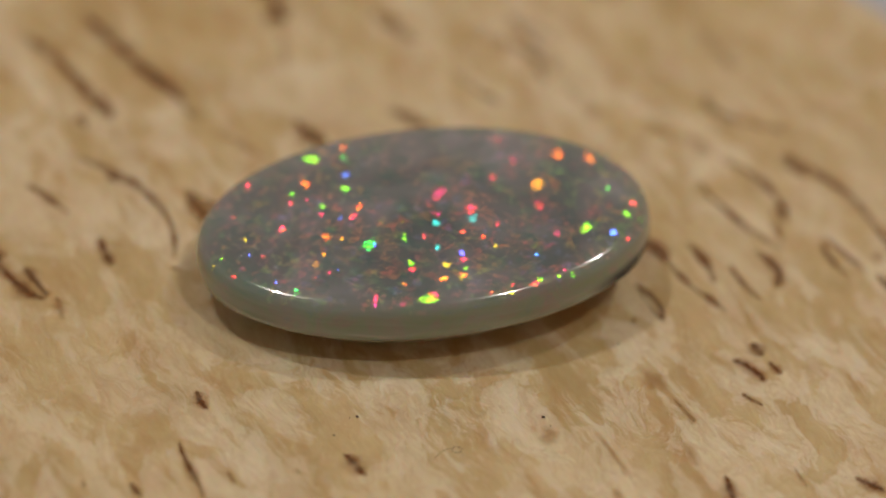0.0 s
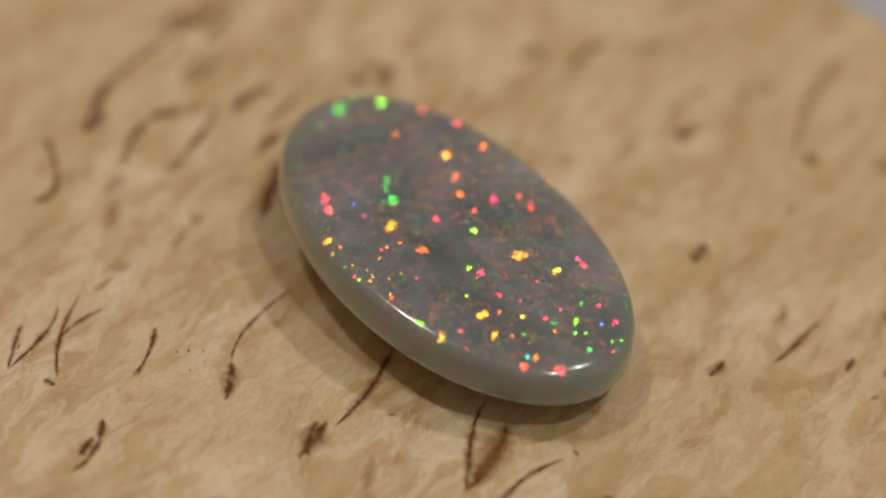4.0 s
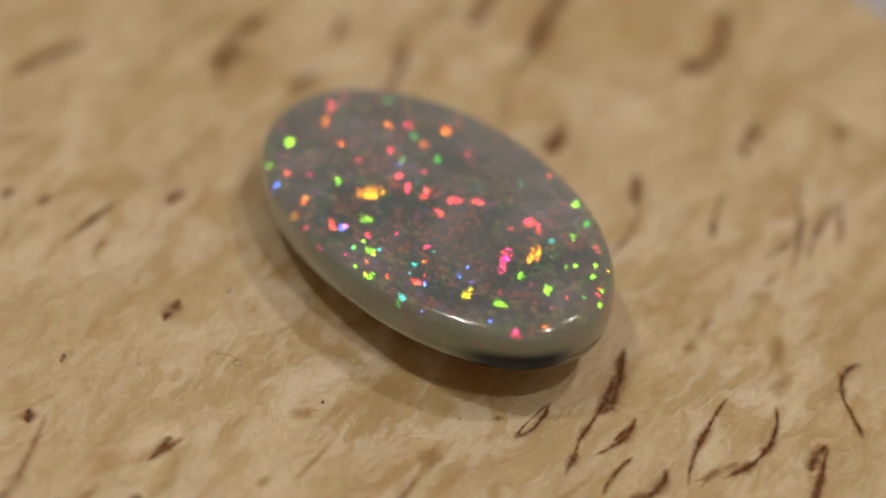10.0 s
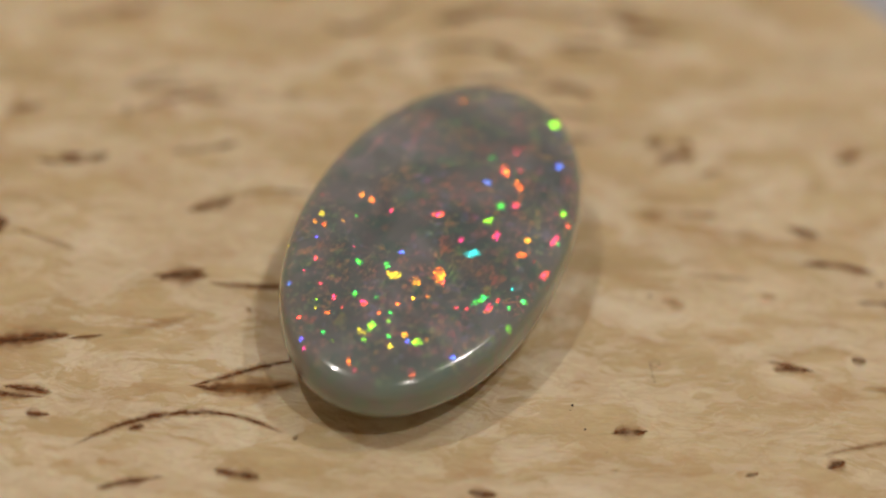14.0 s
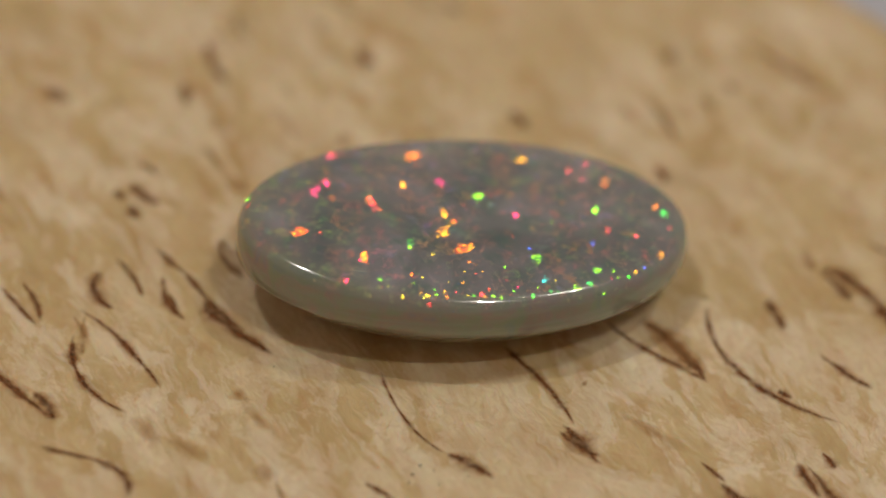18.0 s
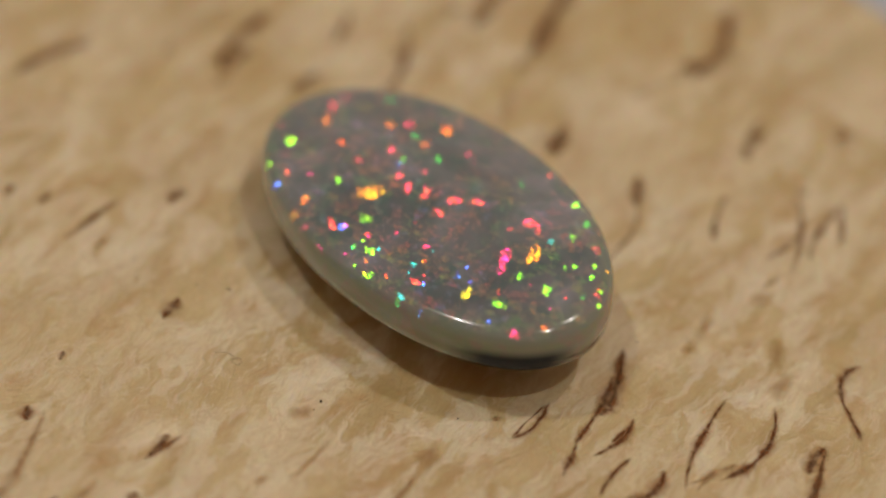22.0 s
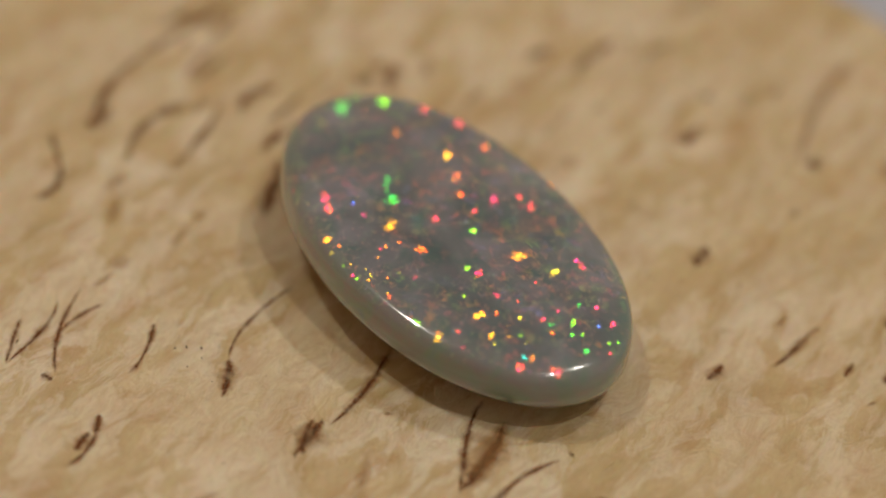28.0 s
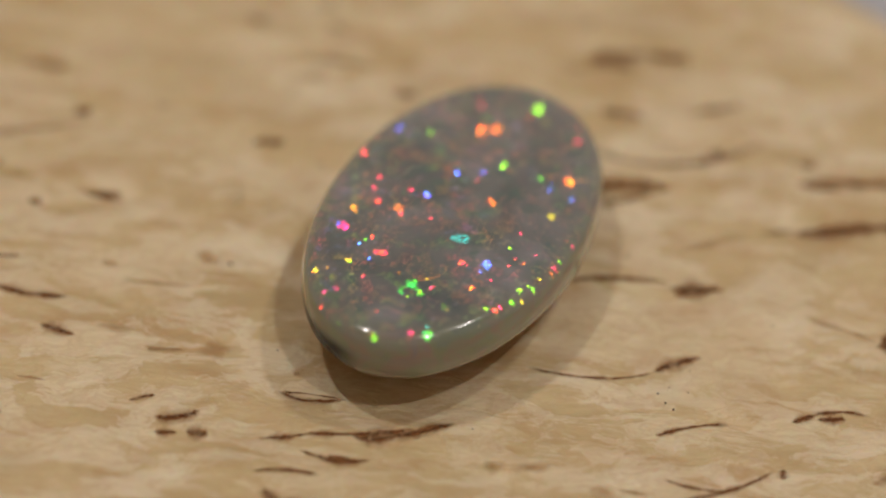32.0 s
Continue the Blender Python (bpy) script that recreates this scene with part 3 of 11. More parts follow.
def opal():
    n = 240
    prof = [(0.05, -OP_LOW), (0.3, -OP_LOW), (0.55, -OP_LOW), (0.63, -OP_LOW), (0.67, -OP_LOW * 0.93), (0.73, -OP_LOW * 0.8),
            (0.80, -OP_LOW * 0.62), (0.87, -OP_LOW * 0.44), (0.93, -OP_LOW * 0.28), (0.97, -OP_LOW * 0.15), (0.992, -OP_LOW * 0.06)]
    prof += [(k, dome(k)) for k in (1.0, 0.9993, 0.9975, 0.994, 0.991, 0.987, 0.982, 0.976, 0.969, 0.96, 0.95, 0.938, 0.925, 0.905, 0.88, 0.84, 0.8, 0.75, 0.68, 0.58, 0.46, 0.32, 0.18, 0.06)]
    rings, edge, potch, warm, amber = [], [], [], [], []
    for i, (k, z) in enumerate(prof):
        ring = []
        zz, full = z, max(0.0, min(1.0, (k - 0.60) / 0.22)) * min(1.0, -z / 0.14)
        for j in range(n):
            th = 2 * math.pi * j / n
            if zz < 0 and k > 0.6:          # the wall below the girdle is steep, most of all at the blunt end
                z = max(zz - full * (0.20 + 0.32 * max(0.0, math.cos(th - 0.10)) ** 4), -OP_LOW)
            wob = 1 + 0.006 * noise.noise((3 * math.cos(th), 3 * math.sin(th), z)) if z < 0.3 * OP_DOME else 1.0
            p = opal_point(th, k * wob, z)
            ring.append(tuple(c * MM for c in p))
            side = 1.0 if i <= 11 else max(0.0, min(1.0, (k - 0.80) / 0.19)) ** 2.0
            edge.append(side)
            # dark host rock shows at one end; amber below paints in warm light through the stone
            d = math.cos(th - radians(333))
            potch.append(max(0.0, min(1.0, (d - 0.905) * 14)) * max(0.0, min(1.0, (0.42 - z) * 2.4)))
            amber.append(0.9 if k < 0.84 and z < 0 else 0.0)
            warm.append(0.5 + 0.5 * math.cos(th + OP_PSI - radians(30)))
        rings.append(ring)
    v, f = rings_mesh(rings)
    ob = mesh_object("opal", v, f, OPAL, smooth=True)
    edge += [1.0, 0.0]
    potch += [0.0, 0.0]
    warm += [0.5, 0.5]
    amber += [0.9, 0.0]
    for nm, vals in (("edge", edge), ("potch", potch), ("warm", warm), ("underside_glow", amber)):
        ob.data.attributes.new(nm, "FLOAT", "POINT").data.foreach_set("value", vals)
    return tagged(ob, "polished oval grey opal cabochon with red, green and orange sparks", "opal")


STONE = opal()
HUES = {"red": (1.0, 0.03, 0.06), "pink": (1.0, 0.03, 0.22), "orange": (1.0, 0.20, 0.005), "amber": (1.0, 0.40, 0.005),
        "yellow": (0.80, 0.65, 0.01), "lime": (0.28, 0.90, 0.01), "green": (0.02, 0.80, 0.06), "teal": (0.02, 0.80, 0.75),
        "blue": (0.10, 0.24, 1.6)}
_sparks = [0]


def patch(x, y, size, hue, aim, lean, long, heading, glow=1.0):
    """A colour patch at (x, y) mm on the stone's own axes; aim, lean: which way its mirror slants on the disc (degrees); glow: how well it mirrors."""
    _sparks[0] += 1
    rnd = random.Random(round(x * 100) * 7919 + round(y * 100) * 13 + round(size * 100))
    n = 9
    lift = (0.010 + 0.00004 * _sparks[0])
    verts, fade = [], [1.0]
    ring = [(0.0, 0.0)]
    h = radians(heading)
    for j in range(n):
        a = 2 * math.pi * j / n
        r = size * 0.54 * rnd.uniform(0.60, 1.28)
        dx, dy = r * long * math.cos(a), r / long * math.sin(a)
        ring.append((dx * math.cos(h) - dy * math.sin(h), dx * math.sin(h) + dy * math.cos(h)))
        fade.append(rnd.uniform(0.26, 0.40))
    for dx, dy in ring:
        ex, ey = (x + dx) / OP_A, (y + dy) / OP_B
        th, k = math.atan2(ey, ex), math.hypot(ex, ey)
        k = min(k / outline(th), 0.985)
        verts.append(tuple(c * MM for c in opal_point(th, k, dome(k) + lift)))
    glow *= rnd.uniform(0.55, 1.25)
    s = math.sin(radians(lean))
    facet = (s * math.cos(radians(aim)), s * math.sin(radians(aim)), math.cos(radians(lean)))
    return verts, [(0, 1 + j, 1 + (j + 1) % n) for j in range(n)], [facet] * len(verts), [(*(c * glow for c in HUES[hue]), 1.0)] * len(verts), fade


def patch_object(name, verts, faces, facets, hues, fade):
    ob = mesh_object(name, verts, faces, FLASH, STONE, True)
    me = ob.data
    me.attributes.new("facet", "FLOAT_VECTOR", "POINT").data.foreach_set("vector", [c for f in facets for c in f])
    me.attributes.new("hue", "FLOAT_COLOR", "POINT").data.foreach_set("color", [c for h in hues for c in h])
    me.attributes.new("fade", "FLOAT", "POINT").data.foreach_set("value", fade)
    return ob


def spark(*args):
    return patch_object("colour_patch", *patch(*args))


GLINTS = ([], [], [], [], [])


def glint(*args):
    """One of the smallest patches, which share one mesh."""
    v, f, n, h, d = patch(*args)
    k = len(GLINTS[0])
    for store, part in zip(GLINTS, (v, [tuple(i + k for i in face) for face in f], n, h, d)):
        store.extend(part)


def sparks():
    spark(-2.41, -2.94, 1.00, "orange", 123.2, 34.4, 1.03, 11)
    spark(-2.23, -1.98, 1.00, "amber", 349.4, 34.5, 1.06, 77)
    spark(4.35, 0.28, 0.97, "orange", 300.8, 34.1, 1.38, 127)
    spark(-0.78, -4.74, 0.95, "lime", 93.5, 34.9, 1.09, 59)
    spark(2.06, -0.77, 0.92, "orange", 241.3, 34.3, 1.28, 23)
    spark(-2.50, -1.74, 0.92, "amber", 62.5, 34.7, 1.33, 34)
    spark(-4.51, 3.19, 0.89, "orange", 304.4, 35.0, 1.04, 23)
    spark(4.82, 3.38, 0.89, "amber", 197.8, 35.0, 1.33, 168)
    spark(5.30, 2.69, 0.85, "orange", 272.3, 34.8, 1.41, 42)
    spark(4.72, 0.72, 0.85, "orange", 359.4, 33.6, 1.39, 151)
    spark(6.36, -1.17, 0.85, "red", 330.0, 33.4, 1.32, 39)
    spark(0.02, 1.89, 0.84, "lime", 62.9, 34.1, 1.26, 30)
    spark(3.19, -2.61, 0.84, "orange", 150.2, 34.8, 1.27, 102)
    spark(1.59, 1.24, 0.84, "red", 318.0, 34.3, 1.24, 87)
    spark(-2.71, -1.73, 0.83, "lime", 4.0, 34.7, 1.22, 11)
    spark(3.13, 0.43, 0.83, "amber", 196.1, 34.7, 1.30, 139)
    spark(1.52, 2.01, 0.83, "amber", 125.0, 34.1, 1.27, 76)
    spark(0.59, 1.71, 0.82, "green", 31.5, 34.1, 1.28, 17)
    spark(2.09, -0.69, 0.81, "amber", 183.5, 34.5, 1.23, 150)
    spark(5.04, 0.86, 0.80, "amber", 347.9, 33.6, 1.35, 128)
    spark(3.24, -3.84, 0.80, "lime", 210.2, 34.4, 1.57, 15)
    spark(2.32, 0.10, 0.80, "orange", 183.6, 34.6, 1.36, 143)
    spark(3.53, -3.43, 0.80, "red", 180.3, 34.8, 1.20, 140)
    spark(1.66, -3.76, 0.79, "lime", 301.2, 33.6, 1.37, 7)
    spark(8.12, -0.52, 0.79, "lime", 182.1, 35.5, 1.35, 154)
    spark(5.40, 3.01, 0.79, "red", 358.2, 33.6, 1.33, 88)
    spark(-2.53, -3.44, 0.79, "orange", 179.3, 33.8, 1.65, 159)
    spark(0.24, 0.53, 0.79, "pink", 289.3, 34.4, 1.58, 47)
    spark(1.61, 0.33, 0.79, "orange", 199.0, 34.5, 1.13, 96)
    spark(3.41, 0.37, 0.79, "green", 150.7, 34.6, 1.66, 126)
    spark(1.99, 0.14, 0.79, "red", 272.6, 34.3, 1.15, 19)
    spark(8.80, -2.01, 0.79, "lime", 1.7, 32.8, 1.55, 51)
    spark(6.57, -1.06, 0.78, "red", 139.2, 35.0, 1.28, 92)
    spark(-3.96, 4.08, 0.78, "yellow", 318.1, 35.2, 1.18, 112)
    spark(0.72, 0.89, 0.77, "lime", 122.2, 34.1, 1.35, 116)
    spark(4.47, -0.14, 0.77, "pink", 347.2, 33.7, 1.68, 129)
    spark(-7.02, 1.50, 0.77, "orange", 28.9, 35.2, 1.51, 176)
    spark(-2.00, -1.57, 0.77, "yellow", 332.9, 34.4, 1.21, 41)
    spark(1.93, 2.16, 0.77, "lime", 61.4, 33.9, 1.16, 49)
    spark(4.92, 1.01, 0.77, "amber", 331.8, 33.8, 1.36, 136)
    spark(5.29, -2.20, 0.77, "amber", 331.1, 33.4, 1.39, 37)
    spark(5.87, 3.37, 0.76, "lime", 32.4, 33.2, 1.08, 30)
    spark(3.97, -4.21, 0.76, "red", 140.2, 35.1, 1.22, 99)
    spark(4.01, 0.36, 0.76, "orange", 77.5, 34.0, 1.12, 167)
    spark(5.12, 3.70, 0.76, "red", 124.2, 34.0, 1.14, 70)
    spark(3.20, -0.15, 0.75, "lime", 212.9, 34.7, 1.33, 146)
    spark(4.50, 0.66, 0.75, "amber", 283.9, 34.3, 1.14, 104)
    spark(1.30, -2.97, 0.75, "red", 61.1, 34.5, 1.67, 35)
    spark(-1.94, -1.10, 0.75, "orange", 301.3, 34.2, 1.30, 96)
    spark(1.21, -3.89, 0.75, "lime", 320.2, 33.7, 1.43, 11)
    spark(-1.70, -0.94, 0.74, "orange", 33.2, 34.6, 1.58, 23)
    spark(-3.38, -0.82, 0.74, "amber", 164.2, 33.7, 1.24, 79)
    spark(1.51, 0.39, 0.74, "orange", 212.7, 34.5, 1.16, 32)
    spark(1.53, 1.35, 0.73, "blue", 301.8, 34.4, 1.24, 95)
    spark(-3.00, -3.36, 0.73, "lime", 259.7, 33.5, 1.47, 172)
    spark(3.44, 2.08, 0.73, "red", 345.8, 34.0, 1.11, 168)
    spark(-1.89, -2.87, 0.73, "orange", 152.3, 34.2, 1.14, 122)
    spark(-0.35, 1.89, 0.73, "amber", 122.8, 33.9, 1.06, 22)
    spark(0.87, 1.62, 0.72, "amber", 109.3, 34.0, 1.41, 68)
    spark(-4.73, -0.88, 0.72, "blue", 3.3, 35.0, 1.14, 143)
    spark(4.86, 3.54, 0.72, "lime", 29.7, 33.4, 1.40, 125)
    spark(3.36, 3.32, 0.72, "pink", 62.4, 33.6, 1.11, 20)
    spark(-7.16, 1.33, 0.71, "lime", 60.6, 34.7, 1.52, 26)
    spark(4.18, -0.23, 0.71, "orange", 121.7, 34.5, 1.39, 87)
    spark(1.08, 0.85, 0.71, "red", 359.5, 34.2, 1.14, 27)
    spark(-5.99, -1.29, 0.71, "amber", 151.4, 33.4, 1.32, 140)
    spark(7.78, 1.04, 0.71, "lime", 92.6, 34.0, 1.13, 112)
    spark(1.48, -3.57, 0.71, "orange", 108.7, 34.8, 1.18, 56)
    spark(5.70, 2.49, 0.70, "orange", 283.2, 34.6, 1.27, 76)
    spark(0.60, 1.50, 0.70, "teal", 63.5, 34.1, 1.59, 30)
    spark(4.44, -3.99, 0.70, "red", 95.6, 34.8, 1.41, 69)
    spark(3.54, -0.25, 0.70, "red", 108.3, 34.4, 1.65, 103)
    spark(7.49, -1.82, 0.69, "lime", 180.4, 35.4, 1.35, 151)
    spark(5.14, 2.99, 0.69, "orange", 213.6, 35.2, 1.35, 2)
    spark(-6.93, -2.37, 0.69, "red", 150.8, 33.4, 1.70, 119)
    spark(5.09, 1.62, 0.69, "red", 63.7, 33.6, 1.21, 14)
    spark(-1.28, -0.69, 0.69, "red", 1.0, 34.5, 1.38, 148)
    spark(3.57, -1.14, 0.69, "lime", 184.1, 34.8, 1.09, 130)
    spark(-5.41, 1.00, 0.69, "lime", 32.4, 35.0, 1.51, 7)
    spark(-5.41, -3.60, 0.69, "pink", 60.4, 35.1, 1.41, 35)
    spark(1.91, -3.62, 0.68, "orange", 124.9, 34.8, 1.36, 93)
    spark(-3.60, 3.18, 0.68, "orange", 346.1, 35.0, 1.21, 150)
    spark(1.00, 0.69, 0.68, "red", 241.7, 34.4, 1.36, 63)
    spark(-8.02, 0.77, 0.68, "lime", 47.4, 35.1, 1.37, 16)
    spark(-2.49, -2.44, 0.68, "amber", 89.2, 34.7, 1.35, 62)
    spark(2.00, -0.25, 0.68, "orange", 255.7, 34.3, 1.45, 40)
    spark(3.56, 2.65, 0.68, "pink", 77.5, 33.7, 1.18, 177)
    spark(3.91, -2.55, 0.68, "red", 212.0, 34.6, 1.51, 178)
    spark(-1.66, -4.75, 0.68, "orange", 305.1, 33.6, 1.11, 170)
    spark(5.69, -1.89, 0.68, "amber", 301.1, 33.7, 1.13, 72)
    spark(1.94, -1.01, 0.67, "orange", 241.3, 34.3, 1.19, 30)
    spark(-6.37, -2.82, 0.67, "lime", 91.5, 34.7, 1.39, 59)
    spark(2.81, 0.54, 0.67, "green", 210.7, 34.7, 1.11, 153)
    spark(4.07, 1.92, 0.67, "red", 94.1, 33.9, 1.10, 83)
    spark(5.70, 0.54, 0.67, "green", 50.3, 33.6, 1.17, 33)
    spark(6.72, 1.22, 0.67, "orange", 110.8, 34.3, 1.01, 24)
    spark(1.92, 1.73, 0.67, "green", 168.2, 34.4, 1.20, 139)
    spark(-3.17, -2.38, 0.66, "blue", 317.2, 34.3, 1.07, 39)
    spark(0.95, 1.35, 0.66, "red", 258.7, 34.5, 1.43, 55)
    spark(-6.05, -4.06, 0.66, "lime", 208.8, 32.8, 1.48, 153)
    spark(4.72, 2.64, 0.66, "orange", 122.6, 34.2, 1.08, 132)
    spark(0.80, 2.33, 0.66, "amber", 153.9, 34.1, 1.04, 83)
    spark(6.98, 2.35, 0.66, "orange", 286.6, 34.5, 1.31, 73)
    spark(6.85, 0.55, 0.66, "lime", 65.4, 33.6, 1.02, 25)
    spark(-5.51, -0.23, 0.66, "orange", 44.4, 35.0, 1.35, 18)
    spark(-5.18, -0.76, 0.66, "orange", 45.8, 35.0, 1.35, 18)
    spark(-6.02, -2.25, 0.66, "yellow", 242.5, 33.2, 1.09, 59)
    spark(-1.90, -4.09, 0.66, "lime", 121.1, 34.6, 1.38, 90)
    spark(1.26, -0.07, 0.66, "orange", 196.6, 34.4, 1.40, 6)
    spark(-6.62, -2.07, 0.66, "lime", 73.1, 34.9, 1.38, 45)
    spark(5.46, -1.88, 0.66, "red", 152.1, 35.1, 1.31, 123)
    spark(0.23, 2.63, 0.66, "orange", 109.0, 33.8, 1.12, 14)
    spark(5.38, 2.41, 0.66, "amber", 63.0, 33.5, 1.08, 148)
    spark(5.82, -1.28, 0.65, "pink", 109.3, 34.6, 1.31, 69)
    spark(-1.64, 2.97, 0.65, "red", 92.8, 33.8, 1.22, 57)
    spark(7.39, -2.02, 0.65, "lime", 167.9, 35.4, 1.37, 138)
    spark(-0.57, -0.28, 0.65, "red", 347.1, 34.4, 1.44, 129)
    spark(-4.59, 3.85, 0.65, "lime", 287.8, 34.9, 1.05, 115)
    spark(4.44, 3.61, 0.65, "teal", 64.1, 33.4, 1.08, 159)
    spark(1.32, -1.91, 0.65, "orange", 271.6, 34.0, 1.55, 56)
    spark(0.80, 2.61, 0.65, "amber", 169.3, 34.2, 1.35, 127)
    spark(3.48, 1.53, 0.65, "red", 316.9, 34.2, 1.15, 153)
    spark(1.15, 2.42, 0.65, "yellow", 92.4, 33.9, 1.12, 52)
    spark(1.25, -3.46, 0.65, "orange", 93.5, 34.8, 1.36, 65)
    spark(6.89, -0.68, 0.65, "red", 152.5, 35.2, 1.29, 125)
    spark(-3.73, -1.59, 0.64, "yellow", 138.1, 33.9, 1.42, 75)
    spark(2.33, -1.19, 0.64, "orange", 197.8, 34.5, 1.16, 152)
    spark(1.10, 2.79, 0.64, "yellow", 183.6, 34.3, 1.49, 152)
    spark(-6.08, 3.07, 0.64, "yellow", 2.5, 35.2, 1.37, 154)
    spark(6.41, -2.64, 0.64, "lime", 65.2, 34.1, 1.30, 23)
    spark(1.68, 0.87, 0.64, "red", 300.3, 34.4, 1.23, 95)
    spark(5.60, -0.52, 0.64, "lime", 16.1, 33.5, 1.02, 95)
    spark(-4.46, -0.41, 0.63, "orange", 243.9, 33.7, 1.19, 147)
    spark(-4.01, 4.16, 0.63, "orange", 121.8, 33.3, 1.19, 166)
    spark(2.85, 0.81, 0.63, "green", 125.3, 34.3, 1.23, 94)
    spark(1.37, -3.23, 0.63, "yellow", 268.9, 33.7, 1.31, 23)
    spark(7.28, 1.14, 0.63, "yellow", 140.6, 34.9, 1.24, 114)
    spark(-3.16, -0.41, 0.63, "amber", 183.7, 33.6, 1.18, 104)
    spark(-4.44, -1.48, 0.63, "lime", 178.7, 33.4, 1.22, 112)
    spark(4.58, -0.40, 0.63, "orange", 211.6, 34.9, 1.21, 157)
    spark(7.59, 1.11, 0.63, "yellow", 155.5, 35.1, 1.26, 129)
    spark(-3.03, 2.67, 0.63, "blue", 316.0, 34.9, 1.10, 91)
    spark(6.83, -0.59, 0.63, "lime", 139.8, 35.0, 1.03, 81)
    spark(-6.70, -3.11, 0.63, "red", 17.7, 35.3, 1.36, 177)
    spark(-3.68, -3.22, 0.63, "green", 228.5, 33.3, 1.53, 156)
    spark(-4.79, -0.70, 0.63, "amber", 121.8, 33.9, 1.56, 88)
    spark(7.06, -0.05, 0.62, "green", 3.7, 33.2, 1.28, 5)
    spark(-3.49, 0.38, 0.62, "red", 59.2, 34.6, 1.10, 13)
    spark(-5.79, 2.72, 0.62, "red", 30.3, 34.9, 1.34, 0)
    spark(-7.51, 2.52, 0.62, "red", 303.0, 35.0, 1.32, 103)
    spark(4.08, -4.15, 0.62, "blue", 65.2, 34.4, 1.35, 43)
    spark(7.36, -1.05, 0.62, "yellow", 252.8, 34.6, 1.16, 15)
    spark(0.39, 0.01, 0.62, "blue", 271.3, 34.3, 1.19, 65)
    spark(-0.92, -4.94, 0.62, "lime", 288.7, 33.4, 1.48, 178)
    spark(-2.98, -1.84, 0.62, "green", 290.7, 34.1, 1.34, 42)
    spark(-3.03, -3.66, 0.62, "lime", 208.9, 33.4, 1.57, 165)
    spark(-5.51, -0.95, 0.62, "orange", 181.1, 33.2, 1.19, 122)
    spark(-1.69, -1.57, 0.62, "lime", 319.2, 34.3, 1.04, 175)
    spark(-6.43, 0.60, 0.62, "red", 333.8, 35.1, 1.29, 131)
    spark(0.22, 2.77, 0.62, "orange", 93.0, 33.8, 1.18, 31)
    spark(-3.21, -4.22, 0.62, "red", 210.2, 33.3, 1.57, 176)
    spark(1.16, 2.46, 0.61, "yellow", 74.4, 33.9, 1.08, 84)
    spark(7.46, 1.17, 0.61, "lime", 80.1, 33.7, 1.09, 52)
    spark(-3.81, -3.48, 0.61, "blue", 32.5, 35.0, 1.34, 10)
    spark(4.21, -1.54, 0.61, "red", 121.9, 34.7, 1.30, 95)
    spark(3.53, 1.35, 0.61, "red", 78.5, 33.9, 1.08, 99)
    spark(-4.83, 0.52, 0.61, "lime", 274.0, 34.2, 1.26, 26)
    spark(2.08, 2.60, 0.61, "amber", 152.4, 34.2, 1.43, 140)
    spark(-4.35, 1.34, 0.61, "red", 2.7, 35.0, 1.32, 155)
    spark(-3.12, 3.16, 0.61, "lime", 183.6, 33.6, 1.32, 140)
    spark(-2.30, -4.31, 0.61, "blue", 274.2, 33.4, 1.14, 180)
    spark(1.50, -1.76, 0.61, "orange", 47.7, 34.3, 1.49, 34)
    spark(-7.29, -0.37, 0.60, "orange", 347.1, 35.3, 1.50, 144)
    spark(-6.19, 0.39, 0.60, "blue", 61.9, 34.7, 1.34, 30)
    spark(0.14, -1.52, 0.60, "red", 302.7, 34.1, 1.18, 98)
    spark(3.76, 3.78, 0.60, "red", 171.0, 34.6, 1.40, 148)
    spark(-4.06, 0.56, 0.60, "red", 1.8, 34.9, 1.31, 156)
    spark(-0.76, -0.15, 0.60, "lime", 90.9, 34.3, 1.28, 61)
    spark(6.96, -1.49, 0.60, "yellow", 299.8, 33.7, 1.15, 131)
    spark(6.80, -3.16, 0.60, "lime", 124.3, 35.1, 1.22, 19)
    spark(-3.57, 3.39, 0.60, "orange", 91.9, 33.7, 1.19, 23)
    spark(0.96, 0.20, 0.60, "blue", 257.4, 34.3, 1.46, 46)
    spark(1.85, 2.30, 0.59, "amber", 184.2, 34.5, 1.46, 152)
    spark(-1.58, -2.03, 0.59, "teal", 226.7, 33.8, 1.30, 122)
    spark(4.38, 1.39, 0.59, "yellow", 32.5, 33.6, 1.31, 164)
    spark(1.21, 1.04, 0.59, "red", 348.6, 34.2, 1.02, 86)
    spark(-1.31, -0.65, 0.59, "red", 349.8, 34.5, 1.52, 138)
    spark(-6.29, -1.63, 0.59, "green", 211.8, 33.0, 1.31, 134)
    spark(5.58, 1.58, 0.59, "green", 358.9, 33.5, 1.22, 150)
    spark(2.27, -3.87, 0.59, "orange", 138.3, 34.9, 1.36, 106)
    spark(1.41, -3.13, 0.59, "orange", 332.5, 33.8, 1.35, 8)
    spark(2.74, -4.22, 0.59, "green", 181.5, 34.6, 1.31, 145)
    spark(0.50, 0.29, 0.59, "red", 348.1, 34.3, 1.06, 139)
    spark(0.26, -1.31, 0.59, "red", 213.9, 34.1, 1.23, 159)
    spark(-1.74, -4.29, 0.59, "red", 349.4, 34.3, 1.62, 156)
    spark(-4.12, -0.73, 0.59, "red", 333.4, 34.8, 1.25, 131)
    spark(-3.67, 3.85, 0.59, "orange", 46.0, 34.3, 1.30, 12)
    spark(-5.53, -3.93, 0.59, "lime", 271.4, 33.4, 1.10, 156)
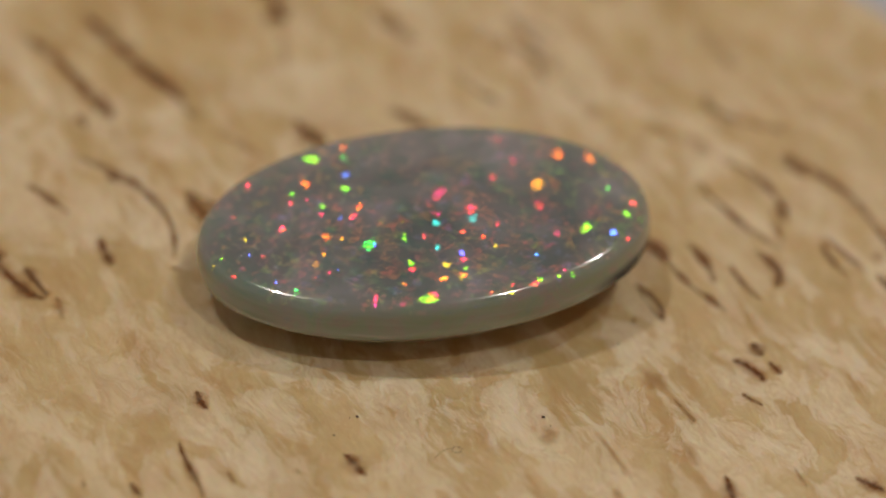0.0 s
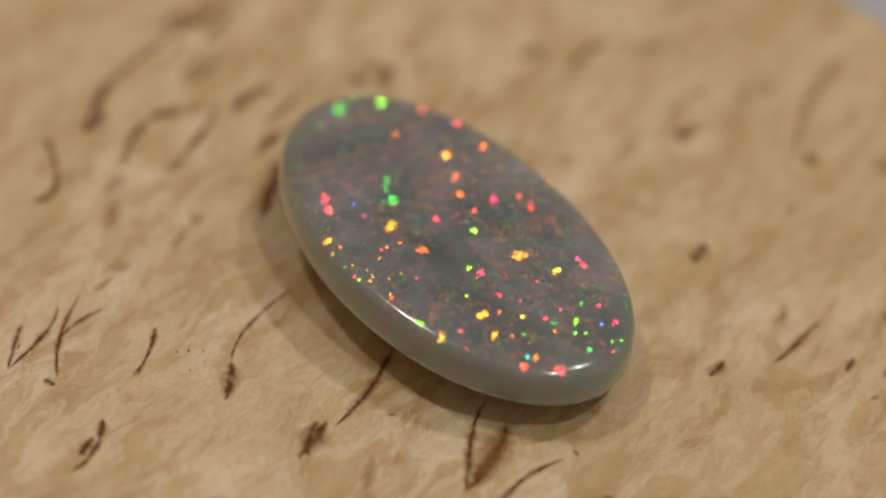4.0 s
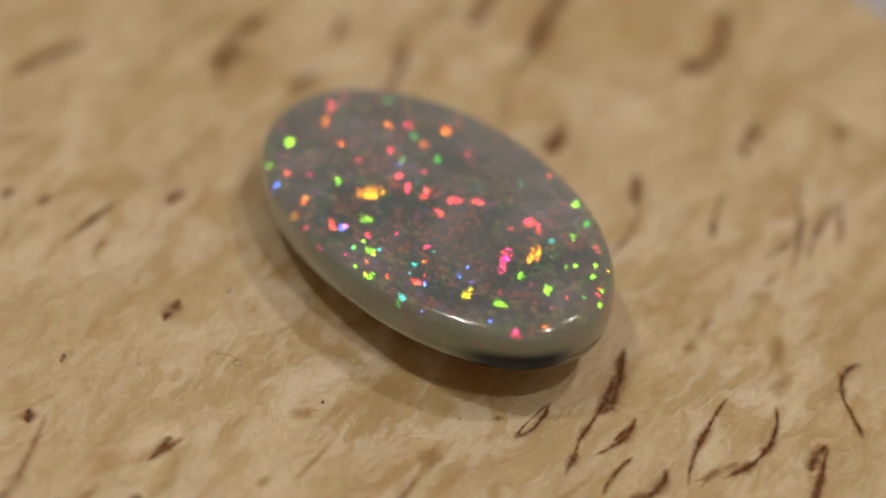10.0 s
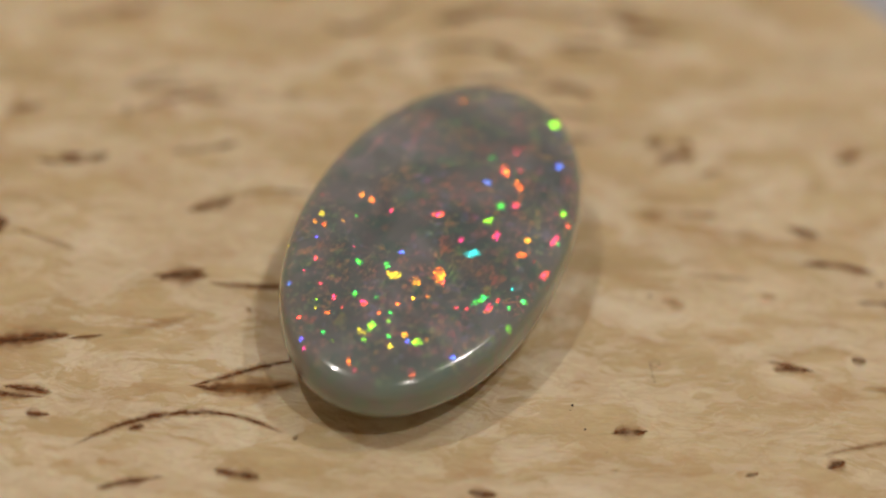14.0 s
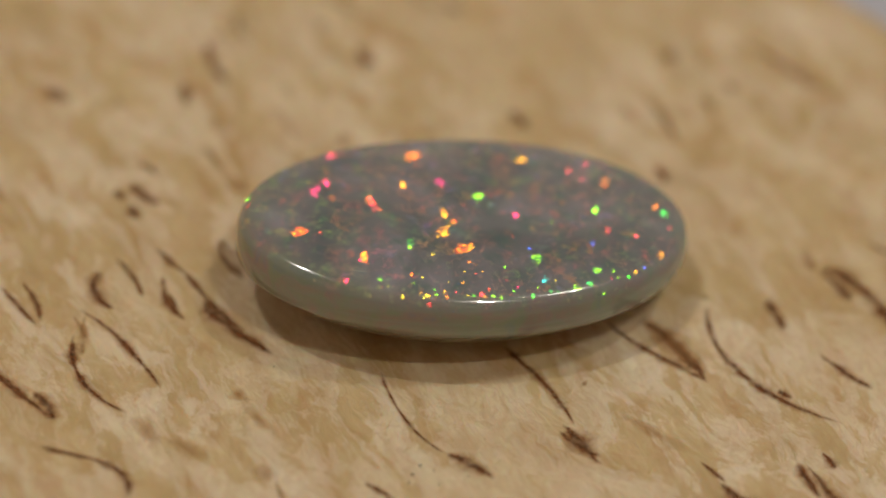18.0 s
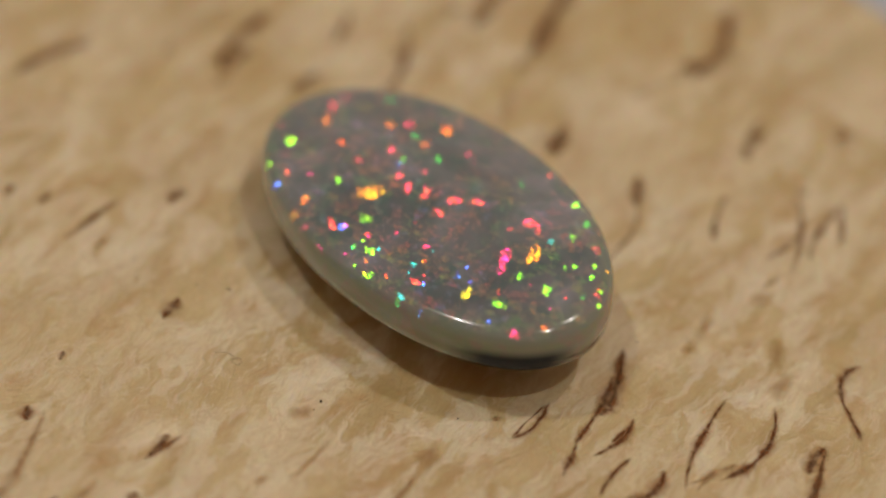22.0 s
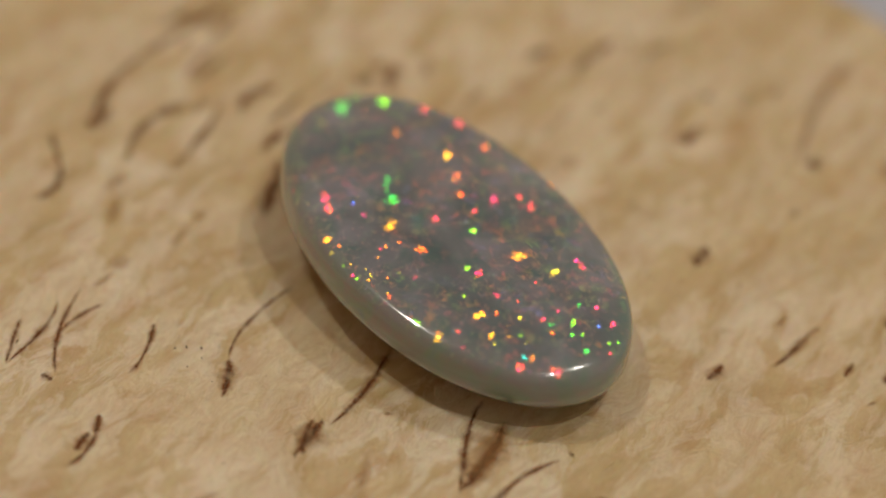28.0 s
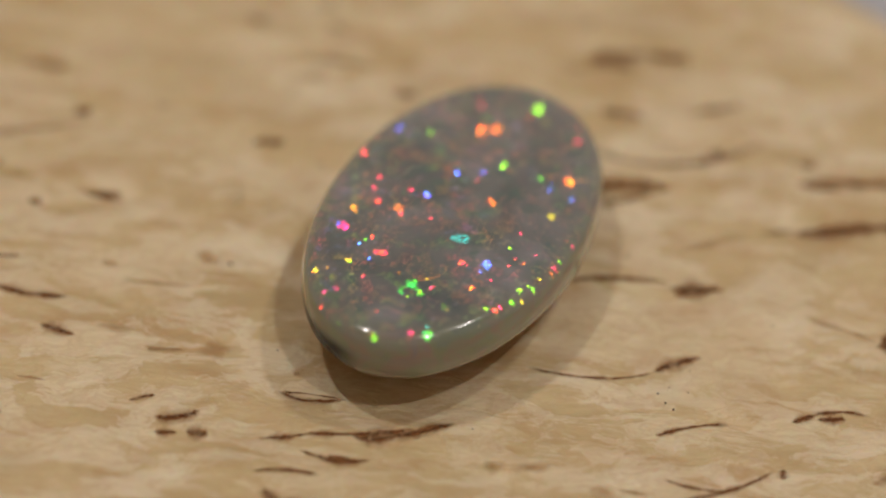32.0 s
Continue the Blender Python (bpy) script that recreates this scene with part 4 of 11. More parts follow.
    spark(4.40, -4.03, 0.59, "red", 152.3, 35.1, 1.43, 120)
    spark(5.24, 0.29, 0.59, "orange", 359.6, 33.5, 1.21, 153)
    spark(5.18, 0.13, 0.59, "lime", 0.7, 33.5, 1.42, 141)
    spark(-2.67, 0.07, 0.59, "red", 4.8, 34.7, 1.49, 149)
    spark(-1.26, -3.17, 0.59, "lime", 4.2, 34.5, 1.21, 6)
    spark(-3.30, -1.29, 0.59, "orange", 227.4, 33.6, 1.36, 20)
    spark(-0.74, 0.26, 0.58, "red", 332.0, 34.5, 1.25, 127)
    spark(-1.20, -3.94, 0.58, "lime", 135.8, 34.5, 1.15, 79)
    spark(2.77, 1.53, 0.58, "orange", 213.3, 34.7, 1.22, 5)
    spark(-0.67, 2.27, 0.58, "red", 14.6, 34.4, 1.06, 120)
    spark(5.93, 0.68, 0.58, "green", 33.8, 33.4, 1.06, 176)
    spark(-2.23, -2.55, 0.58, "yellow", 17.7, 34.7, 1.33, 8)
    spark(1.67, -1.54, 0.58, "orange", 169.0, 34.5, 1.26, 134)
    spark(0.74, -0.63, 0.58, "red", 345.7, 34.2, 1.08, 144)
    spark(-6.03, -2.28, 0.58, "amber", 333.7, 34.8, 1.31, 148)
    spark(-1.47, -0.79, 0.58, "red", 18.8, 34.6, 1.28, 172)
    spark(-0.63, -0.17, 0.58, "blue", 315.7, 34.4, 1.22, 113)
    spark(4.87, -1.96, 0.58, "red", 196.1, 34.9, 1.29, 149)
    spark(-5.74, -2.07, 0.58, "red", 121.3, 34.0, 1.70, 88)
    spark(8.63, -2.09, 0.58, "lime", 331.7, 32.9, 1.48, 48)
    spark(-1.78, 1.69, 0.58, "orange", 153.8, 33.8, 1.10, 179)
    spark(-2.32, -0.77, 0.58, "lime", 271.6, 34.1, 1.47, 61)
    spark(-3.87, -0.47, 0.57, "orange", 273.0, 34.1, 1.05, 146)
    spark(-3.14, 0.40, 0.57, "orange", 304.7, 34.6, 1.09, 74)
    spark(2.06, 0.78, 0.57, "blue", 124.8, 34.3, 1.17, 118)
    spark(-0.20, 1.43, 0.57, "orange", 78.9, 34.1, 1.07, 14)
    spark(-3.52, 2.82, 0.57, "red", 91.9, 33.8, 1.54, 62)
    spark(1.07, -4.75, 0.57, "pink", 224.0, 33.8, 1.70, 179)
    spark(-0.08, -0.36, 0.57, "amber", 137.4, 34.2, 1.47, 101)
    spark(3.85, -1.47, 0.57, "red", 330.6, 33.7, 1.00, 94)
    spark(-7.31, 0.13, 0.57, "orange", 150.7, 33.1, 1.20, 112)
    spark(-8.03, 0.47, 0.57, "red", 348.1, 35.4, 1.34, 145)
    spark(-2.89, 1.46, 0.57, "amber", 135.2, 33.7, 1.24, 85)
    spark(-2.32, -3.24, 0.57, "red", 213.1, 33.6, 1.42, 2)
    spark(-5.53, -2.41, 0.57, "orange", 305.7, 34.3, 1.18, 105)
    spark(6.70, -1.55, 0.57, "yellow", 316.1, 33.4, 1.16, 29)
    spark(-4.76, 1.39, 0.57, "red", 18.6, 35.0, 1.33, 169)
    spark(2.07, -2.12, 0.57, "red", 0.7, 34.0, 1.22, 61)
    spark(3.23, 2.81, 0.57, "blue", 44.7, 33.6, 1.25, 177)
    spark(-0.19, -1.98, 0.57, "red", 255.4, 33.9, 1.42, 32)
    spark(3.35, -3.42, 0.57, "pink", 49.7, 34.2, 1.15, 45)
    spark(-6.98, -0.15, 0.57, "lime", 320.8, 34.9, 1.26, 118)
    spark(-4.02, -1.17, 0.57, "amber", 195.9, 33.4, 1.17, 161)
    spark(-6.08, -2.14, 0.57, "lime", 259.6, 33.5, 1.13, 173)
    spark(-2.47, 4.87, 0.57, "red", 58.7, 33.9, 1.19, 174)
    spark(-2.74, -1.54, 0.56, "lime", 270.7, 33.9, 1.22, 40)
    spark(-4.75, 2.04, 0.56, "red", 346.0, 35.1, 1.32, 141)
    spark(-3.92, -2.40, 0.56, "yellow", 32.9, 35.0, 1.33, 8)
    spark(-4.41, 2.14, 0.56, "red", 30.3, 34.8, 1.33, 1)
    spark(2.02, -4.13, 0.56, "orange", 197.4, 34.3, 1.43, 161)
    spark(2.12, -2.21, 0.56, "red", 303.0, 33.8, 1.12, 45)
    spark(-5.20, 0.55, 0.56, "blue", 1.6, 35.1, 1.32, 157)
    spark(1.03, -4.34, 0.56, "blue", 304.8, 33.5, 1.20, 5)
    spark(-8.62, -0.69, 0.56, "orange", 86.6, 34.5, 1.37, 55)
    spark(-4.03, 0.39, 0.56, "yellow", 227.5, 33.7, 1.08, 152)
    spark(3.68, -1.74, 0.56, "green", 139.8, 34.8, 1.30, 108)
    spark(0.55, -1.56, 0.56, "pink", 108.3, 34.5, 1.31, 78)
    spark(-6.72, 2.31, 0.56, "red", 72.2, 34.3, 1.30, 40)
    spark(-4.00, -3.27, 0.56, "lime", 74.2, 34.9, 1.39, 48)
    spark(6.05, -3.21, 0.56, "red", 169.3, 35.2, 1.39, 135)
    spark(-3.75, 3.76, 0.56, "orange", 58.6, 34.1, 1.27, 25)
    spark(-2.95, -4.16, 0.56, "lime", 34.6, 34.9, 1.33, 11)
    spark(-0.29, -3.03, 0.56, "red", 179.6, 34.2, 1.48, 143)
    spark(5.92, 0.07, 0.56, "lime", 61.8, 33.7, 1.22, 36)
    spark(-4.17, 0.18, 0.56, "amber", 135.1, 33.7, 1.35, 102)
    spark(2.32, -1.56, 0.56, "orange", 257.0, 34.2, 1.23, 19)
    spark(-0.39, -0.66, 0.56, "yellow", 121.2, 34.3, 1.27, 90)
    spark(3.52, -3.22, 0.56, "blue", 209.9, 34.5, 1.23, 174)
    spark(2.83, 1.14, 0.56, "green", 242.5, 34.7, 1.22, 34)
    spark(-5.00, 3.01, 0.55, "red", 275.0, 34.6, 1.05, 61)
    spark(8.53, -2.56, 0.55, "lime", 17.2, 33.0, 1.41, 48)
    spark(8.69, -2.06, 0.55, "lime", 314.2, 33.1, 1.55, 33)
    spark(4.35, -4.28, 0.55, "pink", 237.4, 34.1, 1.26, 148)
    spark(6.91, -2.79, 0.55, "blue", 2.1, 33.1, 1.26, 63)
    spark(5.33, 2.16, 0.55, "orange", 138.3, 34.5, 1.21, 112)
    spark(2.94, -2.04, 0.55, "amber", 169.0, 34.7, 1.28, 134)
    spark(0.81, 2.89, 0.55, "amber", 77.6, 33.8, 1.12, 167)
    spark(-3.02, 2.45, 0.55, "lime", 29.4, 34.6, 1.31, 0)
    spark(-6.53, -3.03, 0.55, "red", 5.7, 35.2, 1.31, 163)
    spark(-7.37, 2.85, 0.55, "red", 57.6, 34.6, 1.36, 23)
    spark(-0.22, -2.79, 0.55, "red", 5.2, 34.3, 1.45, 155)
    spark(0.58, -4.13, 0.55, "lime", 349.0, 34.0, 1.06, 5)
    spark(6.90, 0.00, 0.55, "lime", 347.8, 33.3, 1.31, 160)
    spark(3.55, -1.53, 0.55, "red", 223.9, 34.5, 1.21, 13)
    spark(3.05, -3.96, 0.55, "red", 136.7, 35.0, 1.58, 100)
    spark(4.42, -1.37, 0.55, "red", 47.7, 33.9, 1.19, 59)
    spark(-3.22, -3.30, 0.55, "amber", 108.1, 34.6, 1.18, 66)
    spark(2.14, -3.35, 0.55, "lime", 209.7, 34.3, 1.28, 158)
    spark(3.22, 3.97, 0.55, "red", 59.4, 33.5, 1.20, 27)
    spark(-1.92, -3.02, 0.55, "orange", 122.7, 34.5, 1.34, 90)
    spark(4.79, 1.30, 0.54, "amber", 302.0, 34.2, 1.24, 91)
    spark(0.27, -3.88, 0.54, "amber", 300.5, 33.6, 1.13, 99)
    spark(-6.82, 0.19, 0.54, "lime", 230.9, 33.3, 1.25, 7)
    spark(-1.24, -3.21, 0.54, "red", 167.6, 34.1, 1.27, 130)
    spark(-5.24, -2.15, 0.54, "red", 148.8, 33.6, 1.26, 113)
    spark(1.09, -0.33, 0.54, "red", 315.8, 34.2, 1.21, 111)
    spark(2.96, -2.35, 0.54, "orange", 227.5, 34.3, 1.24, 35)
    spark(-2.30, -0.92, 0.54, "red", 331.0, 34.5, 1.24, 130)
    spark(-2.99, 4.59, 0.54, "green", 121.4, 33.3, 1.17, 40)
    spark(6.00, 0.50, 0.54, "amber", 317.3, 33.8, 1.37, 100)
    spark(7.18, -0.73, 0.54, "red", 95.6, 34.3, 1.25, 69)
    spark(3.96, 2.75, 0.54, "red", 32.7, 33.6, 1.19, 148)
    spark(-1.01, -3.08, 0.54, "lime", 346.7, 34.3, 1.06, 12)
    spark(5.26, 1.44, 0.54, "lime", 359.9, 33.6, 1.22, 151)
    spark(4.98, -3.88, 0.54, "blue", 2.4, 33.4, 1.23, 145)
    spark(-2.77, -4.58, 0.54, "green", 75.8, 35.0, 1.46, 51)
    spark(-0.21, -2.07, 0.54, "pink", 166.1, 34.3, 1.26, 132)
    spark(-0.20, 0.21, 0.54, "red", 274.5, 34.3, 1.20, 66)
    spark(6.42, -2.01, 0.53, "lime", 346.3, 33.2, 1.20, 5)
    spark(1.50, -0.46, 0.53, "red", 284.9, 34.2, 1.19, 79)
    spark(2.13, -3.52, 0.53, "amber", 48.6, 34.4, 1.57, 31)
    spark(3.79, -2.70, 0.53, "lime", 95.1, 34.6, 1.45, 59)
    spark(4.31, 2.94, 0.53, "orange", 108.9, 33.9, 1.18, 80)
    spark(-7.28, 0.43, 0.53, "lime", 334.5, 35.2, 1.30, 131)
    spark(-1.30, -0.13, 0.53, "lime", 151.3, 34.0, 1.22, 118)
    spark(2.46, -3.77, 0.53, "amber", 78.0, 34.7, 1.35, 53)
    spark(-3.72, 3.56, 0.53, "yellow", 75.6, 33.9, 1.58, 38)
    spark(0.68, 0.48, 0.53, "amber", 107.3, 34.2, 1.24, 99)
    spark(-1.01, 2.42, 0.53, "orange", 168.5, 33.9, 1.15, 172)
    spark(5.16, -2.54, 0.53, "red", 139.3, 35.0, 1.62, 111)
    spark(-6.51, -1.81, 0.53, "orange", 104.9, 34.3, 1.33, 72)
    spark(-0.51, 1.53, 0.53, "orange", 44.8, 34.2, 1.27, 16)
    spark(-0.17, 0.04, 0.53, "red", 224.8, 34.2, 1.03, 155)
    spark(5.24, 1.57, 0.53, "green", 272.6, 34.6, 1.25, 62)
    spark(7.38, -2.65, 0.53, "lime", 153.9, 35.4, 1.18, 33)
    spark(-2.68, 5.07, 0.53, "lime", 123.4, 33.2, 1.22, 19)
    spark(-0.58, -0.65, 0.53, "orange", 211.0, 34.1, 1.50, 168)
    spark(5.23, 0.73, 0.53, "orange", 332.1, 33.7, 1.22, 121)
    spark(2.77, -3.97, 0.53, "orange", 166.7, 34.8, 1.33, 132)
    spark(-3.64, 3.03, 0.53, "lime", 150.3, 33.4, 1.37, 119)
    spark(6.24, 0.79, 0.53, "lime", 3.6, 33.4, 1.04, 99)
    spark(-2.20, -0.47, 0.53, "red", 347.9, 34.6, 1.26, 144)
    spark(-0.70, -3.14, 0.53, "lime", 302.5, 33.8, 1.34, 119)
    spark(0.43, -2.02, 0.53, "lime", 226.1, 34.0, 1.14, 158)
    spark(4.84, -3.91, 0.53, "red", 112.0, 35.0, 1.45, 84)
    spark(0.44, -1.20, 0.52, "pink", 91.8, 34.4, 1.30, 63)
    spark(-2.88, 1.44, 0.52, "orange", 62.1, 34.4, 1.29, 30)
    spark(1.28, -0.44, 0.52, "red", 301.2, 34.2, 1.07, 62)
    spark(5.61, 0.52, 0.52, "green", 328.4, 33.7, 1.21, 121)
    spark(4.62, -3.14, 0.52, "blue", 333.1, 33.4, 1.07, 30)
    spark(-5.02, 0.50, 0.52, "red", 335.1, 35.0, 1.28, 130)
    spark(6.02, -1.96, 0.52, "lime", 282.3, 33.9, 1.23, 34)
    spark(-6.17, -2.66, 0.52, "green", 17.4, 35.2, 1.34, 175)
    spark(3.73, -0.82, 0.52, "green", 196.5, 34.8, 1.24, 165)
    spark(-4.62, -1.08, 0.52, "orange", 287.6, 34.2, 1.18, 87)
    spark(-1.85, -0.89, 0.52, "orange", 272.5, 34.1, 1.02, 67)
    spark(-2.56, -1.10, 0.52, "green", 304.6, 34.3, 1.19, 101)
    spark(-1.80, 3.79, 0.52, "lime", 257.6, 34.7, 1.25, 55)
    spark(-6.58, 2.75, 0.52, "lime", 150.9, 32.9, 1.15, 114)
    spark(4.61, -4.00, 0.52, "red", 168.7, 35.0, 1.43, 132)
    spark(0.25, 0.99, 0.52, "red", 317.1, 34.4, 1.12, 87)
    spark(-3.50, 0.20, 0.52, "yellow", 75.3, 34.4, 1.16, 54)
    spark(4.59, 1.97, 0.52, "red", 93.6, 33.9, 1.21, 64)
    spark(-3.06, -0.30, 0.52, "red", 257.0, 34.0, 1.05, 142)
    spark(-0.40, -4.02, 0.52, "amber", 301.6, 33.7, 1.37, 92)
    spark(-4.28, -0.68, 0.51, "green", 275.9, 34.1, 1.05, 146)
    spark(-5.25, 1.41, 0.51, "orange", 347.3, 35.1, 1.32, 142)
    spark(-3.21, 2.97, 0.51, "orange", 14.4, 34.7, 1.32, 166)
    spark(-7.04, -2.39, 0.51, "lime", 6.2, 35.3, 1.32, 162)
    spark(-0.46, -1.88, 0.51, "red", 271.2, 33.9, 1.15, 64)
    spark(6.39, -0.49, 0.51, "amber", 330.1, 33.5, 1.19, 122)
    spark(3.86, 2.69, 0.51, "red", 332.0, 34.1, 1.27, 121)
    spark(1.62, 2.97, 0.51, "yellow", 122.6, 33.9, 1.14, 125)
    spark(-3.66, -1.96, 0.51, "blue", 305.4, 34.2, 1.09, 173)
    spark(-1.08, -2.88, 0.51, "red", 178.7, 34.0, 1.19, 175)
    spark(5.11, -2.66, 0.51, "yellow", 347.9, 33.4, 1.40, 125)
    spark(-3.14, -0.88, 0.51, "amber", 241.9, 33.8, 1.31, 31)
    spark(7.63, -2.06, 0.51, "lime", 239.4, 34.7, 1.14, 133)
    spark(-1.34, -5.39, 0.51, "pink", 351.6, 34.1, 1.34, 3)
    spark(8.97, -1.71, 0.51, "lime", 0.2, 32.8, 1.41, 53)
    spark(-4.79, -1.56, 0.51, "yellow", 167.7, 33.5, 1.40, 113)
    spark(7.79, -1.22, 0.51, "orange", 313.2, 33.4, 1.22, 50)
    spark(6.14, -3.08, 0.51, "red", 238.5, 34.4, 1.22, 20)
    spark(0.37, -3.24, 0.50, "red", 258.5, 33.7, 1.23, 51)
    spark(0.04, -4.34, 0.50, "lime", 62.1, 34.8, 1.36, 39)
    spark(-2.81, 3.23, 0.50, "lime", 107.4, 33.6, 1.29, 79)
    spark(8.37, -0.43, 0.50, "lime", 126.6, 34.9, 1.22, 14)
    spark(-7.16, 3.15, 0.50, "lime", 119.1, 33.2, 1.26, 94)
    spark(6.95, -3.18, 0.50, "lime", 66.0, 34.1, 1.26, 13)
    spark(-0.87, -0.57, 0.50, "lime", 108.3, 34.3, 1.18, 71)
    spark(-4.44, 1.78, 0.50, "orange", 152.2, 33.4, 1.18, 116)
    spark(-6.35, 3.26, 0.50, "yellow", 75.7, 34.1, 1.28, 38)
    spark(-3.74, -4.19, 0.50, "orange", 352.0, 34.6, 1.23, 152)
    spark(4.67, -1.93, 0.50, "red", 62.7, 34.1, 1.42, 27)
    spark(-0.19, 0.34, 0.50, "blue", 332.5, 34.4, 1.24, 127)
    spark(-4.24, 2.46, 0.50, "yellow", 182.5, 33.4, 1.43, 162)
    spark(3.03, 4.10, 0.50, "red", 167.7, 34.4, 1.18, 145)
    spark(-4.37, 2.97, 0.50, "orange", 257.7, 34.4, 1.48, 44)
    spark(7.36, 0.58, 0.50, "red", 313.6, 33.7, 1.21, 103)
    spark(-7.28, -2.32, 0.50, "lime", 350.1, 35.2, 1.29, 149)
    spark(3.52, -1.23, 0.50, "red", 256.4, 34.3, 1.18, 15)
    spark(-1.85, -4.10, 0.49, "green", 238.9, 33.4, 1.23, 162)
    spark(7.50, -1.19, 0.49, "amber", 332.6, 33.2, 1.17, 146)
    spark(0.66, -2.37, 0.49, "lime", 211.5, 34.1, 1.38, 13)
    spark(7.51, -1.97, 0.49, "green", 270.6, 34.1, 1.20, 49)
    spark(-5.50, 0.27, 0.49, "red", 305.0, 34.7, 1.23, 103)
    spark(0.80, -0.07, 0.49, "orange", 244.0, 34.3, 1.18, 69)
    spark(-2.37, -4.33, 0.49, "green", 192.9, 33.6, 1.50, 156)
    spark(0.68, -4.09, 0.49, "amber", 271.1, 33.6, 1.07, 173)
    spark(-6.55, -0.61, 0.49, "orange", 76.1, 34.6, 1.35, 44)
    spark(-3.43, -1.17, 0.49, "amber", 151.7, 33.8, 1.24, 115)
    spark(6.03, 0.64, 0.49, "amber", 299.3, 34.1, 1.22, 90)
    spark(-5.40, -4.03, 0.49, "red", 3.6, 35.0, 1.31, 168)
    spark(-4.50, 2.20, 0.49, "yellow", 334.7, 35.1, 1.31, 128)
    spark(-2.37, 3.73, 0.49, "green", 150.1, 33.5, 1.15, 121)
    spark(5.21, -2.87, 0.49, "lime", 334.1, 33.4, 1.26, 113)
    spark(-1.40, 0.25, 0.49, "lime", 0.6, 34.6, 1.28, 156)
    spark(-5.07, 0.98, 0.49, "orange", 120.9, 33.7, 1.23, 85)
    spark(-4.16, -0.97, 0.49, "red", 347.8, 34.9, 1.27, 145)
    spark(-3.21, 4.59, 0.49, "lime", 184.5, 33.5, 1.16, 11)
    spark(-6.17, 1.12, 0.49, "red", 120.3, 33.6, 1.23, 84)
    spark(-3.86, 1.21, 0.49, "red", 121.8, 33.7, 1.23, 86)
    spark(-7.37, -1.85, 0.49, "red", 148.3, 33.3, 1.62, 121)
    spark(-0.31, 0.01, 0.49, "red", 303.5, 34.3, 1.21, 97)
    spark(4.07, -2.82, 0.49, "red", 197.1, 34.7, 1.26, 161)
    spark(-5.74, 2.70, 0.48, "orange", 57.4, 34.5, 1.31, 27)
    spark(2.92, -3.12, 0.48, "orange", 138.6, 34.9, 1.34, 107)
    spark(7.30, 1.62, 0.48, "lime", 331.3, 33.5, 1.23, 117)
    spark(4.95, -0.76, 0.48, "pink", 348.0, 33.6, 1.20, 140)
    spark(2.15, 1.69, 0.48, "green", 91.3, 34.0, 1.22, 62)
    spark(7.42, -2.34, 0.48, "lime", 224.4, 34.9, 1.00, 108)
    spark(3.77, -4.56, 0.48, "yellow", 268.0, 33.6, 1.26, 3)
    spark(-4.23, 4.42, 0.48, "amber", 258.7, 34.6, 1.15, 70)
    spark(-0.18, -2.63, 0.48, "pink", 227.3, 33.9, 1.17, 11)
    spark(0.43, 0.51, 0.48, "red", 1.4, 34.3, 1.22, 177)
    spark(-4.74, 0.99, 0.48, "blue", 335.3, 35.0, 1.29, 129)
    spark(0.26, -2.38, 0.48, "red", 319.0, 34.0, 1.17, 115)
    spark(-0.21, -2.99, 0.48, "blue", 148.8, 34.4, 1.30, 117)
    spark(1.17, -2.06, 0.48, "lime", 255.4, 34.0, 1.32, 39)
    spark(5.77, -3.88, 0.48, "orange", 92.3, 34.7, 1.26, 173)
    spark(8.34, -1.05, 0.48, "orange", 299.5, 33.6, 1.34, 179)
    spark(-8.92, -1.21, 0.48, "red", 335.4, 35.2, 1.00, 123)
    spark(7.93, -1.86, 0.48, "green", 328.2, 33.1, 1.00, 123)
    spark(2.34, -3.53, 0.48, "green", 194.9, 34.5, 1.25, 159)
    spark(-6.46, 3.16, 0.48, "red", 43.3, 34.7, 1.34, 12)
    spark(-3.52, 2.11, 0.48, "blue", 58.8, 34.3, 1.29, 28)
    spark(2.75, -4.36, 0.47, "lime", 242.4, 33.9, 1.17, 18)
    spark(-0.97, 4.62, 0.47, "amber", 243.5, 34.7, 1.25, 42)
    spark(-4.94, -1.60, 0.47, "orange", 119.0, 34.1, 1.51, 81)
    spark(-2.78, 1.38, 0.47, "amber", 180.0, 33.7, 1.17, 151)
    spark(-0.28, -2.25, 0.47, "red", 239.5, 33.9, 1.06, 159)
    spark(-4.28, 3.04, 0.47, "lime", 60.4, 34.3, 1.47, 27)
    spark(2.70, 1.33, 0.47, "red", 286.9, 34.5, 1.24, 78)
    spark(3.16, 2.42, 0.47, "red", 122.5, 34.1, 1.33, 110)
    spark(-3.77, -3.86, 0.47, "lime", 333.1, 34.4, 1.20, 136)
    spark(3.09, -1.57, 0.47, "orange", 92.3, 34.5, 1.30, 65)
    spark(0.37, 2.47, 0.47, "amber", 123.9, 33.9, 1.19, 91)
    spark(0.16, -3.07, 0.47, "red", 319.9, 33.9, 1.16, 116)
    spark(-8.31, 1.63, 0.47, "red", 318.5, 35.2, 1.34, 118)
    spark(-0.20, -2.75, 0.47, "blue", 332.4, 34.1, 1.41, 129)
    spark(-2.08, -4.41, 0.47, "orange", 122.5, 34.6, 1.40, 90)
    spark(5.65, 4.11, 0.47, "red", 140.8, 34.3, 1.41, 149)
    spark(5.21, -1.53, 0.47, "red", 137.2, 34.9, 1.30, 110)
    spark(-3.61, -1.51, 0.47, "amber", 212.8, 33.5, 1.36, 3)
    spark(1.01, -2.20, 0.47, "orange", 135.1, 34.6, 1.30, 106)
